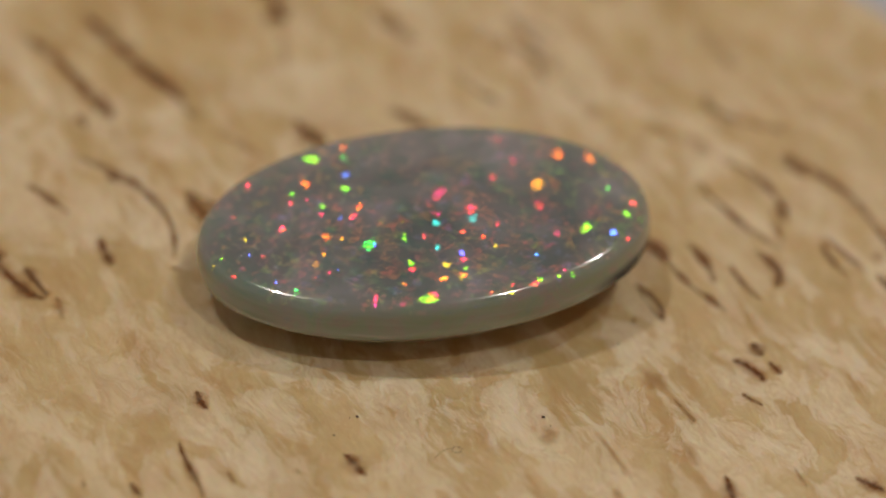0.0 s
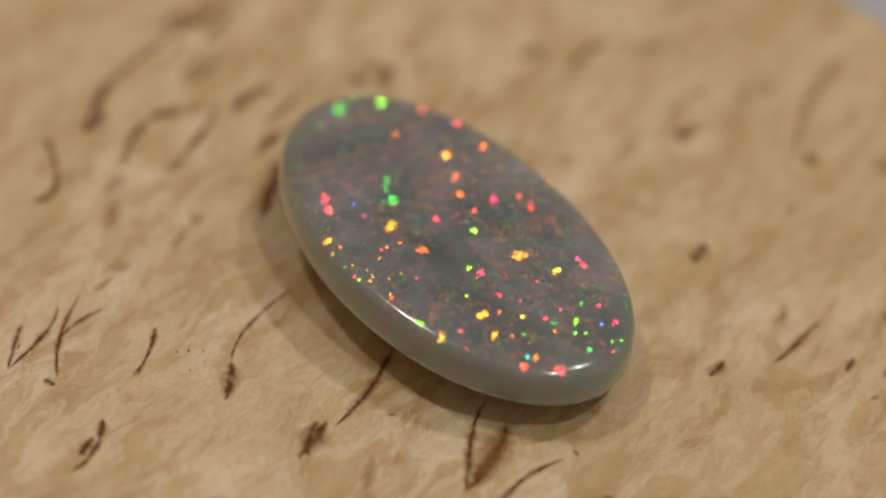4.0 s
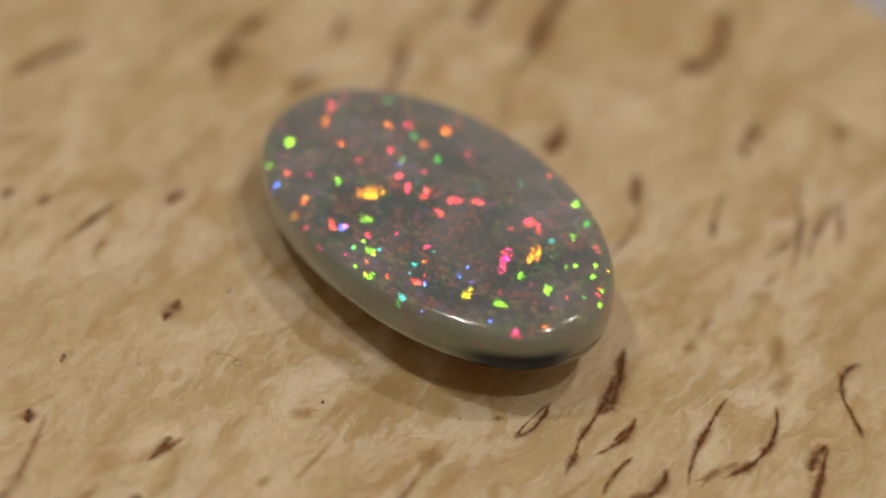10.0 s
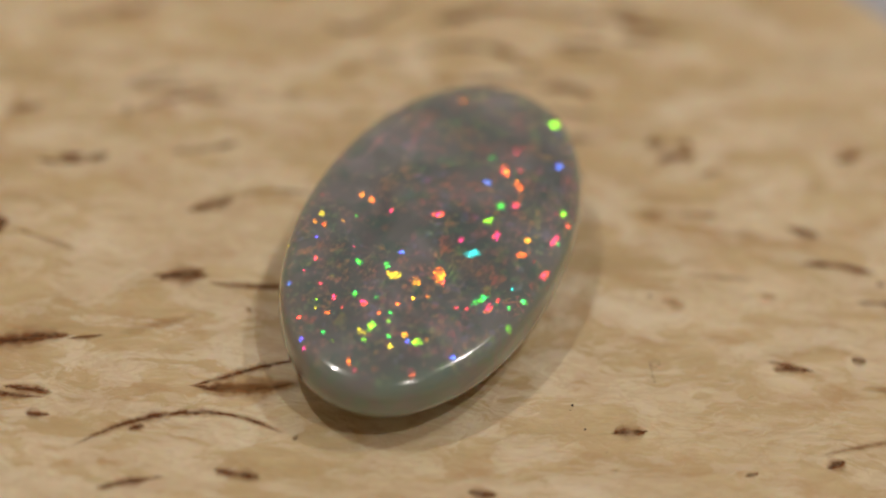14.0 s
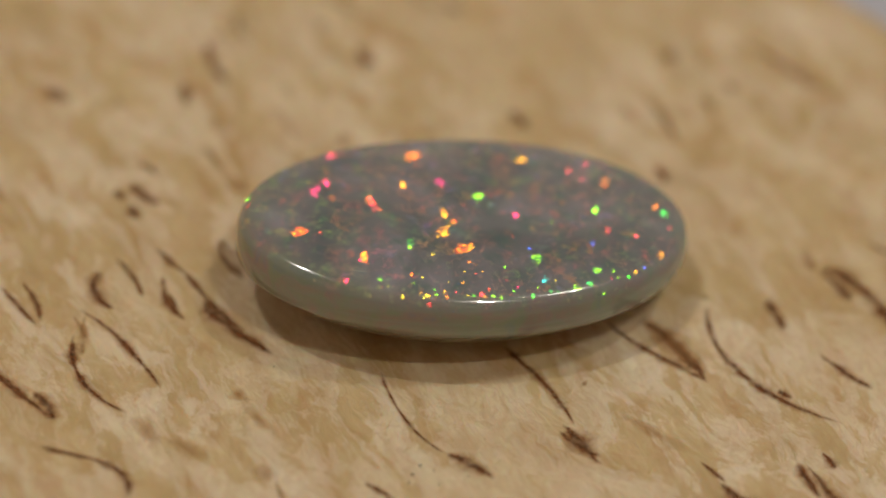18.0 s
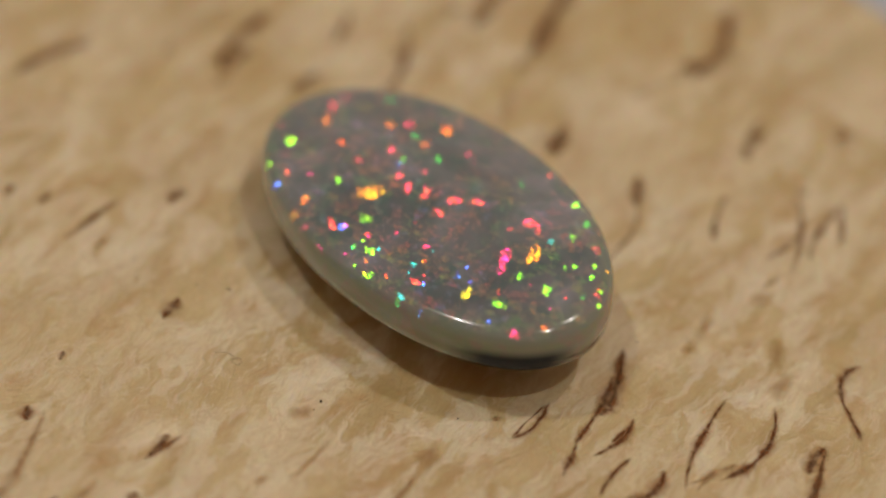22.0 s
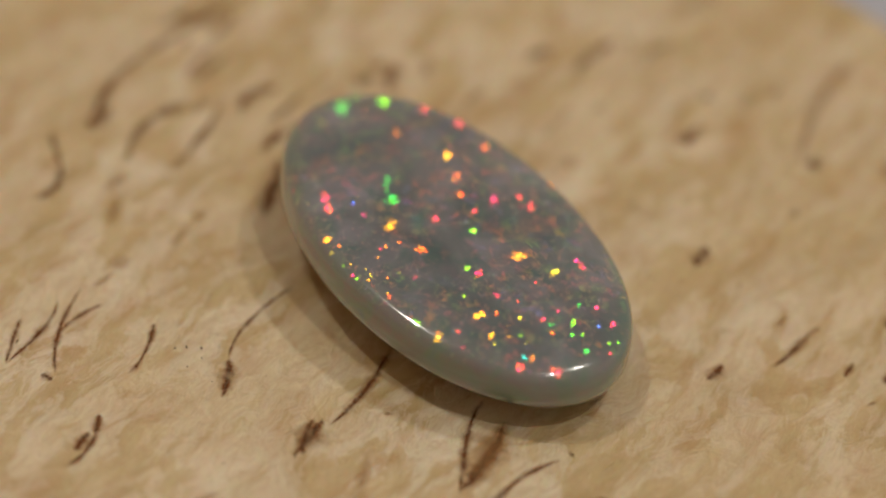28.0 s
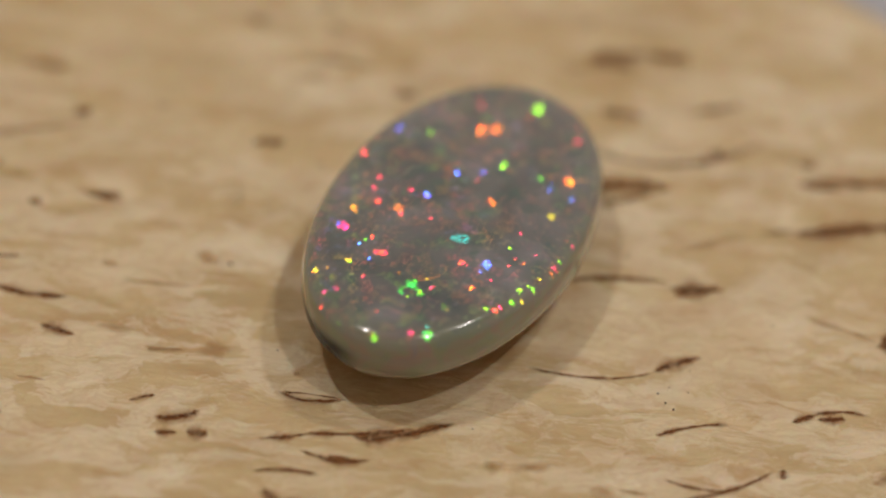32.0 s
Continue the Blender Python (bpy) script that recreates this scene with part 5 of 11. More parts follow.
    spark(-4.03, -1.07, 0.47, "yellow", 122.2, 34.0, 1.28, 87)
    spark(-0.71, -4.75, 0.47, "red", 287.7, 33.4, 1.07, 80)
    spark(7.46, -1.69, 0.47, "red", 32.4, 33.3, 1.18, 11)
    spark(-3.71, 1.70, 0.47, "red", 15.4, 34.8, 1.32, 168)
    spark(-5.44, -2.31, 0.47, "amber", 197.2, 33.1, 1.33, 157)
    spark(-3.53, -0.60, 0.47, "blue", 318.9, 34.6, 1.50, 114)
    spark(2.70, -2.61, 0.47, "orange", 208.5, 34.4, 1.48, 2)
    spark(-2.97, 4.69, 0.47, "orange", 152.5, 33.3, 1.10, 124)
    spark(-2.70, 3.13, 0.46, "blue", 14.1, 34.7, 1.32, 166)
    spark(2.14, -1.40, 0.46, "amber", 106.8, 34.5, 1.48, 81)
    spark(3.75, -4.07, 0.46, "blue", 31.9, 34.0, 1.41, 8)
    spark(-2.40, 0.87, 0.46, "red", 92.6, 34.1, 1.27, 59)
    spark(1.92, 2.26, 0.46, "amber", 137.1, 34.1, 1.44, 116)
    spark(3.00, -2.12, 0.46, "green", 78.6, 34.4, 1.30, 52)
    spark(-4.01, -0.41, 0.46, "red", 332.4, 34.8, 1.26, 130)
    spark(-4.69, -3.25, 0.46, "teal", 20.3, 35.1, 1.32, 176)
    spark(5.12, -2.95, 0.46, "orange", 78.4, 34.4, 1.15, 57)
    spark(-7.52, 1.23, 0.46, "red", 307.5, 34.9, 1.26, 104)
    spark(-5.72, -2.68, 0.46, "red", 135.4, 33.9, 1.48, 98)
    spark(0.72, -0.38, 0.46, "yellow", 120.9, 34.3, 1.11, 93)
    spark(-2.88, -2.22, 0.46, "orange", 148.5, 34.0, 1.44, 117)
    spark(0.51, 2.34, 0.46, "amber", 138.9, 34.0, 1.42, 95)
    spark(-3.12, 1.04, 0.46, "lime", 48.0, 34.6, 1.31, 16)
    spark(-4.27, -2.29, 0.46, "amber", 136.1, 34.0, 1.36, 116)
    spark(5.16, 1.96, 0.46, "lime", 0.4, 33.6, 1.23, 150)
    spark(8.22, -1.13, 0.46, "lime", 315.6, 33.3, 1.30, 18)
    spark(2.32, -4.76, 0.46, "lime", 35.6, 34.3, 1.30, 3)
    spark(-5.23, -4.34, 0.46, "lime", 197.4, 33.1, 1.41, 148)
    spark(8.69, 0.23, 0.46, "lime", 14.6, 32.9, 1.14, 78)
    spark(7.90, 1.94, 0.46, "red", 2.4, 33.1, 1.26, 73)
    spark(-0.99, -5.03, 0.46, "red", 224.1, 33.5, 1.41, 168)
    spark(5.52, -3.84, 0.46, "pink", 3.0, 33.3, 1.18, 23)
    spark(-5.81, 0.08, 0.46, "lime", 104.2, 34.0, 1.28, 72)
    spark(4.48, 1.68, 0.46, "lime", 16.7, 33.6, 1.41, 156)
    spark(-6.49, -2.19, 0.46, "yellow", 275.7, 33.7, 1.07, 12)
    spark(1.18, -1.41, 0.46, "amber", 213.2, 34.3, 1.25, 21)
    spark(-4.07, 4.37, 0.46, "amber", 198.4, 33.6, 1.11, 93)
    spark(7.98, -0.91, 0.46, "yellow", 239.1, 34.9, 1.29, 25)
    spark(3.64, 1.88, 0.46, "red", 49.0, 33.7, 1.12, 169)
    spark(-5.08, -2.63, 0.46, "lime", 273.7, 33.7, 1.06, 3)
    spark(-0.67, -1.13, 0.46, "lime", 151.8, 34.2, 1.25, 118)
    spark(4.69, -1.03, 0.45, "red", 31.4, 33.7, 1.04, 10)
    spark(6.43, -1.72, 0.45, "lime", 267.4, 34.2, 1.19, 56)
    spark(-1.76, 0.48, 0.45, "red", 32.7, 34.5, 1.30, 4)
    spark(3.04, -1.18, 0.45, "orange", 257.8, 34.2, 1.19, 45)
    spark(-1.80, 2.43, 0.45, "red", 30.0, 34.4, 1.30, 0)
    spark(6.97, 0.60, 0.45, "orange", 122.9, 34.6, 1.05, 95)
    spark(-1.46, -0.03, 0.45, "blue", 33.2, 34.5, 1.29, 4)
    spark(-6.67, 1.58, 0.45, "green", 273.9, 34.3, 1.15, 44)
    spark(-3.33, -0.12, 0.45, "red", 289.5, 34.3, 1.10, 52)
    spark(1.87, -2.68, 0.45, "red", 224.2, 34.2, 1.24, 172)
    spark(-4.27, 2.71, 0.45, "orange", 92.0, 33.8, 1.45, 49)
    spark(4.91, 2.02, 0.45, "lime", 30.5, 33.5, 1.22, 1)
    spark(-1.82, 4.46, 0.45, "red", 61.9, 33.8, 1.25, 24)
    spark(-1.29, -4.08, 0.45, "blue", 347.6, 34.2, 1.21, 150)
    spark(7.88, -1.30, 0.45, "lime", 285.4, 33.9, 1.20, 66)
    spark(3.67, -0.41, 0.45, "orange", 110.0, 34.4, 1.26, 81)
    spark(-2.66, 3.33, 0.45, "blue", 44.2, 34.3, 1.29, 13)
    spark(-3.70, -1.86, 0.45, "red", 4.3, 34.8, 1.28, 160)
    spark(0.89, 3.51, 0.45, "lime", 270.2, 34.8, 1.28, 67)
    spark(9.44, -0.06, 0.45, "yellow", 63.0, 33.4, 1.00, 123)
    spark(8.27, 0.29, 0.45, "lime", 299.2, 33.8, 1.00, 4)
    spark(-5.42, -1.49, 0.45, "red", 75.9, 34.7, 1.35, 46)
    spark(-0.67, -2.96, 0.45, "red", 120.4, 34.6, 1.34, 91)
    spark(1.38, -2.74, 0.45, "red", 48.4, 34.4, 1.30, 24)
    spark(-0.27, 0.92, 0.45, "orange", 123.0, 34.1, 1.42, 82)
    spark(-8.27, 1.61, 0.44, "red", 133.8, 33.0, 1.14, 10)
    spark(3.37, -4.14, 0.44, "lime", 194.5, 34.6, 1.28, 158)
    spark(-8.75, -0.79, 0.44, "lime", 179.6, 32.6, 1.14, 136)
    spark(-4.15, 1.24, 0.44, "orange", 316.7, 34.8, 1.27, 115)
    spark(-7.31, 1.55, 0.44, "lime", 32.5, 35.1, 1.37, 2)
    spark(-6.11, 1.43, 0.44, "red", 104.1, 33.8, 1.25, 70)
    spark(-0.48, -0.64, 0.44, "orange", 243.1, 34.1, 1.14, 169)
    spark(-7.67, 0.06, 0.44, "red", 88.2, 34.3, 1.32, 56)
    spark(0.82, -3.66, 0.44, "red", 33.1, 34.4, 1.29, 11)
    spark(-0.09, -4.29, 0.44, "teal", 302.8, 33.6, 1.22, 168)
    spark(1.82, -1.55, 0.44, "red", 47.2, 34.3, 1.28, 22)
    spark(-4.70, 4.14, 0.44, "amber", 74.4, 33.9, 1.25, 36)
    spark(4.29, -2.82, 0.44, "pink", 270.1, 33.9, 1.16, 57)
    spark(0.35, -1.42, 0.44, "blue", 332.4, 34.2, 1.21, 129)
    spark(-0.86, -2.53, 0.44, "red", 77.5, 34.7, 1.34, 49)
    spark(-8.92, 1.62, 0.44, "red", 165.8, 32.5, 1.00, 48)
    spark(-1.48, -1.75, 0.44, "lime", 289.4, 34.0, 1.16, 83)
    spark(-3.91, -1.90, 0.44, "amber", 196.7, 33.4, 1.16, 127)
    spark(0.53, -2.36, 0.43, "red", 60.9, 34.5, 1.32, 37)
    spark(-5.10, 2.56, 0.43, "amber", 168.9, 33.2, 1.17, 99)
    spark(-0.60, -3.84, 0.43, "orange", 227.0, 33.7, 1.20, 158)
    spark(6.37, -1.70, 0.43, "lime", 314.3, 33.5, 1.06, 37)
    spark(-6.79, -0.80, 0.43, "orange", 149.5, 33.3, 1.44, 116)
    spark(-7.26, -0.94, 0.43, "lime", 150.6, 33.2, 1.22, 112)
    spark(-1.31, -2.46, 0.43, "orange", 331.3, 34.2, 1.20, 132)
    spark(1.33, 2.06, 0.43, "red", 270.9, 34.6, 1.24, 66)
    spark(7.92, -0.37, 0.43, "orange", 270.1, 34.4, 1.24, 55)
    spark(-4.98, -2.91, 0.43, "red", 164.5, 33.5, 1.33, 149)
    spark(4.85, 1.96, 0.43, "lime", 317.5, 34.1, 1.25, 106)
    spark(-4.58, 1.18, 0.43, "red", 331.8, 35.0, 1.29, 129)
    spark(-6.26, 0.44, 0.43, "blue", 332.6, 35.1, 1.29, 131)
    spark(0.12, 0.79, 0.43, "orange", 136.6, 34.1, 1.42, 114)
    spark(-6.43, -3.54, 0.43, "pink", 149.8, 33.6, 1.36, 109)
    spark(2.44, -2.64, 0.43, "amber", 194.9, 34.5, 1.24, 161)
    spark(3.21, -3.80, 0.43, "red", 346.1, 33.6, 1.21, 24)
    spark(-3.23, -1.83, 0.43, "green", 120.7, 34.2, 1.30, 88)
    spark(3.32, 3.17, 0.43, "red", 64.2, 33.6, 1.21, 29)
    spark(-3.47, -2.26, 0.43, "amber", 210.4, 33.5, 1.41, 3)
    spark(4.90, -0.47, 0.43, "amber", 329.4, 33.7, 1.20, 123)
    spark(0.11, -2.39, 0.43, "red", 331.3, 34.1, 1.19, 131)
    spark(-5.87, 0.69, 0.43, "blue", 88.9, 34.2, 1.29, 56)
    spark(-4.26, 1.38, 0.43, "lime", 180.1, 33.4, 1.16, 150)
    spark(1.59, -2.16, 0.43, "orange", 62.3, 34.4, 1.53, 33)
    spark(3.95, 2.00, 0.43, "red", 346.0, 33.9, 1.46, 148)
    spark(6.92, -0.05, 0.43, "red", 328.9, 33.5, 1.19, 120)
    spark(-4.02, -0.58, 0.43, "amber", 227.8, 33.6, 1.15, 17)
    spark(-3.47, 1.55, 0.43, "lime", 286.4, 34.6, 1.23, 85)
    spark(5.50, -3.50, 0.43, "amber", 81.4, 34.5, 1.19, 62)
    spark(2.26, -2.71, 0.43, "red", 77.9, 34.5, 1.32, 52)
    spark(-1.60, -1.67, 0.43, "lime", 305.2, 34.2, 1.18, 100)
    spark(-1.91, -2.11, 0.42, "orange", 350.2, 34.5, 1.24, 146)
    spark(4.09, 2.52, 0.42, "red", 2.2, 33.7, 1.10, 172)
    spark(2.70, 0.85, 0.42, "orange", 199.1, 34.7, 1.22, 168)
    spark(-3.47, -2.00, 0.42, "green", 302.4, 34.2, 1.18, 102)
    spark(5.42, 3.59, 0.42, "lime", 359.7, 33.6, 1.30, 121)
    spark(-8.49, -0.44, 0.42, "orange", 106.5, 33.9, 1.32, 69)
    spark(-2.18, -3.64, 0.42, "amber", 180.7, 33.8, 1.24, 143)
    spark(-5.20, 2.38, 0.42, "orange", 211.6, 33.5, 1.15, 8)
    spark(-5.04, -1.29, 0.42, "amber", 260.4, 33.7, 1.14, 53)
    spark(-6.36, -3.63, 0.42, "lime", 257.8, 33.2, 1.18, 148)
    spark(6.70, -3.32, 0.42, "red", 314.9, 33.2, 1.26, 23)
    spark(6.50, -3.17, 0.42, "lime", 3.7, 33.2, 1.18, 123)
    spark(4.79, 2.64, 0.42, "red", 142.0, 34.4, 1.30, 131)
    spark(-0.01, -1.02, 0.42, "blue", 121.3, 34.4, 1.28, 91)
    spark(-0.02, -3.36, 0.42, "yellow", 287.8, 33.7, 1.11, 16)
    spark(-2.64, 3.38, 0.42, "lime", 121.7, 33.5, 1.18, 87)
    spark(1.38, -1.52, 0.42, "orange", 150.1, 34.5, 1.27, 120)
    spark(-0.54, -1.63, 0.42, "red", 179.5, 34.1, 1.22, 147)
    spark(-0.96, -3.72, 0.42, "amber", 256.9, 33.6, 1.12, 177)
    spark(0.50, 1.64, 0.42, "blue", 329.9, 34.4, 1.27, 125)
    spark(-3.92, -3.69, 0.42, "red", 227.1, 33.2, 1.39, 0)
    spark(-5.19, -3.32, 0.42, "red", 147.2, 33.8, 1.50, 119)
    spark(-5.13, 2.78, 0.42, "orange", 182.4, 33.2, 1.35, 150)
    spark(2.36, 4.04, 0.42, "red", 91.7, 33.6, 1.08, 5)
    spark(3.40, -4.34, 0.42, "red", 303.4, 33.4, 1.19, 9)
    spark(0.59, -1.09, 0.42, "green", 197.8, 34.2, 1.21, 163)
    spark(-3.14, -3.25, 0.42, "orange", 181.8, 33.6, 1.23, 143)
    spark(4.66, 2.45, 0.42, "teal", 14.8, 33.6, 1.23, 165)
    spark(-0.49, 1.41, 0.42, "orange", 63.2, 34.2, 1.27, 31)
    spark(-4.86, -1.80, 0.42, "red", 321.1, 34.6, 1.21, 119)
    spark(-5.24, 3.74, 0.41, "lime", 107.7, 33.4, 1.11, 44)
    spark(0.62, -0.83, 0.41, "pink", 77.9, 34.4, 1.29, 49)
    spark(0.19, -4.24, 0.41, "lime", 6.0, 34.2, 1.23, 165)
    spark(-4.96, 2.00, 0.41, "orange", 89.8, 34.0, 1.26, 55)
    spark(-4.34, -3.22, 0.41, "red", 242.2, 33.3, 1.12, 28)
    spark(3.47, 4.40, 0.41, "lime", 346.2, 34.1, 1.33, 131)
    spark(-3.73, -2.99, 0.41, "teal", 20.1, 34.9, 1.31, 176)
    spark(-5.08, -3.42, 0.41, "blue", 305.1, 34.1, 1.09, 168)
    spark(-3.24, -4.08, 0.41, "amber", 122.7, 34.5, 1.38, 89)
    spark(-3.55, 4.71, 0.41, "blue", 153.5, 33.2, 1.06, 126)
    spark(-3.33, 1.21, 0.41, "red", 165.1, 33.6, 1.18, 133)
    spark(-0.71, 5.36, 0.41, "red", 61.7, 33.6, 1.22, 23)
    spark(-5.45, 4.35, 0.41, "orange", 151.6, 32.9, 1.22, 113)
    spark(-3.56, -4.86, 0.41, "red", 334.2, 34.2, 1.00, 123)
    spark(1.75, -3.07, 0.41, "yellow", 302.5, 33.7, 1.10, 62)
    spark(-6.85, -1.79, 0.41, "lime", 229.2, 33.0, 1.12, 15)
    spark(1.45, -2.09, 0.41, "green", 228.4, 34.2, 1.19, 12)
    spark(6.68, -2.09, 0.41, "yellow", 331.4, 33.2, 1.15, 124)
    spark(3.72, -3.83, 0.41, "blue", 20.4, 33.8, 1.26, 25)
    spark(-1.83, -3.44, 0.41, "lime", 303.7, 33.9, 1.14, 102)
    spark(-5.79, -3.43, 0.41, "blue", 5.0, 35.1, 1.30, 164)
    spark(-3.79, 0.36, 0.41, "red", 349.3, 34.9, 1.29, 143)
    spark(-0.14, -3.63, 0.41, "red", 350.3, 34.1, 1.20, 149)
    spark(-1.29, -2.36, 0.41, "teal", 32.5, 34.6, 1.30, 8)
    spark(-1.15, -0.42, 0.41, "blue", 332.4, 34.4, 1.24, 128)
    spark(-2.34, -0.70, 0.41, "red", 180.2, 33.8, 1.20, 147)
    spark(2.85, 4.02, 0.41, "amber", 140.8, 34.0, 1.16, 111)
    spark(5.83, -0.37, 0.41, "lime", 31.8, 33.5, 1.21, 6)
    spark(-7.36, 2.46, 0.40, "orange", 199.4, 32.9, 1.11, 171)
    spark(4.76, -0.03, 0.40, "amber", 94.1, 34.2, 1.25, 66)
    spark(-7.61, -1.22, 0.40, "lime", 88.3, 34.5, 1.35, 57)
    spark(-6.44, 3.26, 0.40, "red", 88.1, 33.8, 1.15, 26)
    spark(-0.27, 2.20, 0.40, "red", 2.3, 34.4, 1.29, 153)
    spark(-0.51, 0.61, 0.40, "red", 302.8, 34.4, 1.23, 97)
    spark(-0.08, -1.09, 0.40, "teal", 286.1, 34.1, 1.18, 81)
    spark(-6.04, 0.76, 0.40, "green", 120.7, 33.6, 1.24, 84)
    spark(-4.47, 2.63, 0.40, "yellow", 245.0, 34.1, 1.19, 42)
    spark(-5.80, -2.87, 0.40, "red", 336.3, 34.8, 1.23, 136)
    spark(3.79, -2.82, 0.40, "lime", 3.7, 33.7, 1.20, 161)
    spark(-6.78, -0.07, 0.40, "red", 305.2, 34.7, 1.23, 104)
    spark(0.27, -1.07, 0.40, "blue", 45.6, 34.4, 1.29, 21)
    spark(-6.89, 1.44, 0.40, "orange", 61.6, 34.6, 1.33, 28)
    spark(3.88, -3.13, 0.40, "lime", 256.1, 34.0, 1.17, 40)
    spark(-2.78, 3.84, 0.40, "orange", 138.8, 33.4, 1.21, 67)
    spark(5.94, -1.96, 0.40, "yellow", 19.2, 33.4, 1.27, 15)
    spark(-5.08, 4.51, 0.40, "amber", 168.8, 33.0, 1.00, 48)
    spark(-4.00, 4.83, 0.40, "lime", 168.6, 33.2, 1.00, 48)
    spark(0.27, -3.85, 0.40, "amber", 224.3, 33.8, 1.18, 7)
    spark(-7.48, -0.74, 0.40, "red", 88.0, 34.4, 1.34, 57)
    spark(-2.58, -0.15, 0.40, "red", 198.2, 33.7, 1.17, 164)
    spark(-3.10, -4.67, 0.40, "pink", 286.7, 33.5, 1.48, 77)
    spark(0.71, -0.95, 0.40, "orange", 164.5, 34.4, 1.24, 134)
    spark(0.88, -0.72, 0.40, "red", 331.3, 34.2, 1.22, 127)
    spark(2.22, -2.67, 0.40, "amber", 182.0, 34.6, 1.26, 147)
    spark(-8.24, -0.85, 0.40, "orange", 308.0, 34.7, 1.22, 107)
    spark(-4.99, 0.47, 0.39, "red", 319.8, 34.8, 1.26, 116)
    spark(-6.39, -3.39, 0.39, "amber", 259.0, 33.2, 1.07, 49)
    spark(7.12, -2.33, 0.39, "blue", 285.6, 33.7, 1.16, 66)
    spark(-6.33, 2.28, 0.39, "orange", 242.6, 33.8, 1.17, 43)
    spark(-3.65, 0.85, 0.39, "green", 226.4, 33.8, 1.16, 21)
    spark(0.39, 1.09, 0.39, "orange", 106.7, 34.1, 1.24, 76)
    spark(-1.86, -4.78, 0.39, "red", 49.8, 34.9, 1.42, 27)
    spark(1.70, -4.43, 0.39, "pink", 242.1, 33.7, 1.39, 9)
    spark(-0.19, -2.39, 0.39, "teal", 289.2, 33.9, 1.15, 81)
    spark(-6.71, -0.18, 0.39, "green", 89.8, 34.3, 1.32, 57)
    spark(3.95, -3.46, 0.39, "blue", 271.8, 33.7, 1.14, 56)
    spark(2.86, -0.93, 0.39, "red", 181.9, 34.7, 1.24, 150)
    spark(0.05, -3.74, 0.39, "amber", 241.8, 33.7, 1.15, 24)
    spark(-6.87, -0.89, 0.39, "red", 276.8, 34.0, 1.16, 73)
    spark(-0.89, -2.42, 0.39, "teal", 256.2, 33.8, 1.14, 46)
    spark(-5.05, 2.25, 0.39, "orange", 291.3, 34.8, 1.25, 86)
    spark(-4.68, 2.29, 0.39, "orange", 120.2, 33.5, 1.21, 85)
    spark(-3.71, -2.51, 0.39, "lime", 347.5, 34.7, 1.25, 148)
    spark(-3.85, 0.31, 0.39, "pink", 135.9, 33.7, 1.23, 101)
    spark(-5.20, -2.50, 0.39, "amber", 288.3, 33.9, 1.15, 88)
    spark(-5.20, -4.22, 0.39, "lime", 258.7, 33.2, 1.18, 138)
    spark(7.92, 2.18, 0.39, "green", 45.6, 33.0, 1.00, 108)
    spark(1.56, -4.92, 0.39, "lime", 347.6, 33.7, 1.22, 38)
    spark(-9.22, 1.44, 0.39, "yellow", 246.4, 33.4, 1.18, 143)
    spark(8.16, -1.80, 0.39, "red", 34.4, 33.2, 1.00, 3)
    spark(4.31, 4.75, 0.39, "lime", 30.2, 33.3, 1.00, 3)
    spark(8.32, 0.58, 0.39, "lime", 33.0, 33.0, 1.00, 3)
    spark(-3.03, -4.74, 0.39, "orange", 21.1, 34.8, 1.18, 138)
    spark(-7.61, -3.05, 0.39, "green", 245.8, 32.9, 1.22, 133)
    spark(1.39, -2.85, 0.39, "red", 153.0, 34.6, 1.31, 119)
    spark(-8.21, -2.05, 0.38, "red", 242.5, 33.0, 1.06, 35)
    spark(4.40, -1.15, 0.38, "red", 303.2, 33.9, 1.18, 92)
    spark(-2.71, 4.77, 0.38, "amber", 197.2, 33.8, 1.16, 2)
    spark(-3.08, -4.47, 0.38, "orange", 181.2, 33.6, 1.28, 140)
    spark(-0.56, 0.37, 0.38, "red", 317.7, 34.4, 1.23, 112)
    spark(-4.39, -0.13, 0.38, "yellow", 88.3, 34.3, 1.30, 58)
    spark(-2.18, 0.29, 0.38, "blue", 62.6, 34.4, 1.30, 31)
    spark(-1.30, -0.06, 0.38, "lime", 166.0, 34.0, 1.21, 133)
    spark(5.01, -3.40, 0.38, "blue", 225.0, 34.5, 1.23, 8)
    spark(-5.96, 0.90, 0.38, "red", 229.6, 33.5, 1.14, 22)
    spark(0.02, 0.90, 0.38, "red", 166.2, 34.1, 1.20, 136)
    spark(-1.40, -3.39, 0.38, "red", 288.5, 33.7, 1.19, 41)
    spark(-3.71, -2.27, 0.38, "blue", 259.5, 33.6, 1.33, 57)
    spark(-7.72, 2.54, 0.38, "lime", 274.4, 34.4, 1.26, 77)
    spark(-4.98, -1.31, 0.38, "amber", 244.1, 33.5, 1.15, 74)
    spark(0.87, -1.75, 0.38, "red", 301.8, 34.0, 1.17, 97)
    spark(3.55, -2.92, 0.38, "red", 33.5, 34.0, 1.25, 11)
    spark(-0.15, 2.55, 0.38, "amber", 108.7, 33.8, 1.26, 53)
    spark(-5.03, -4.17, 0.38, "amber", 256.4, 33.2, 1.05, 28)
    spark(3.47, -1.60, 0.38, "orange", 225.4, 34.5, 1.21, 13)
    spark(0.57, -3.95, 0.38, "orange", 287.7, 33.6, 1.12, 79)
    spark(5.36, -2.40, 0.38, "yellow", 50.2, 33.9, 1.25, 25)
    spark(-1.37, -3.91, 0.38, "orange", 270.4, 33.5, 1.13, 2)
    spark(-0.95, -1.79, 0.38, "blue", 183.4, 34.0, 1.22, 146)
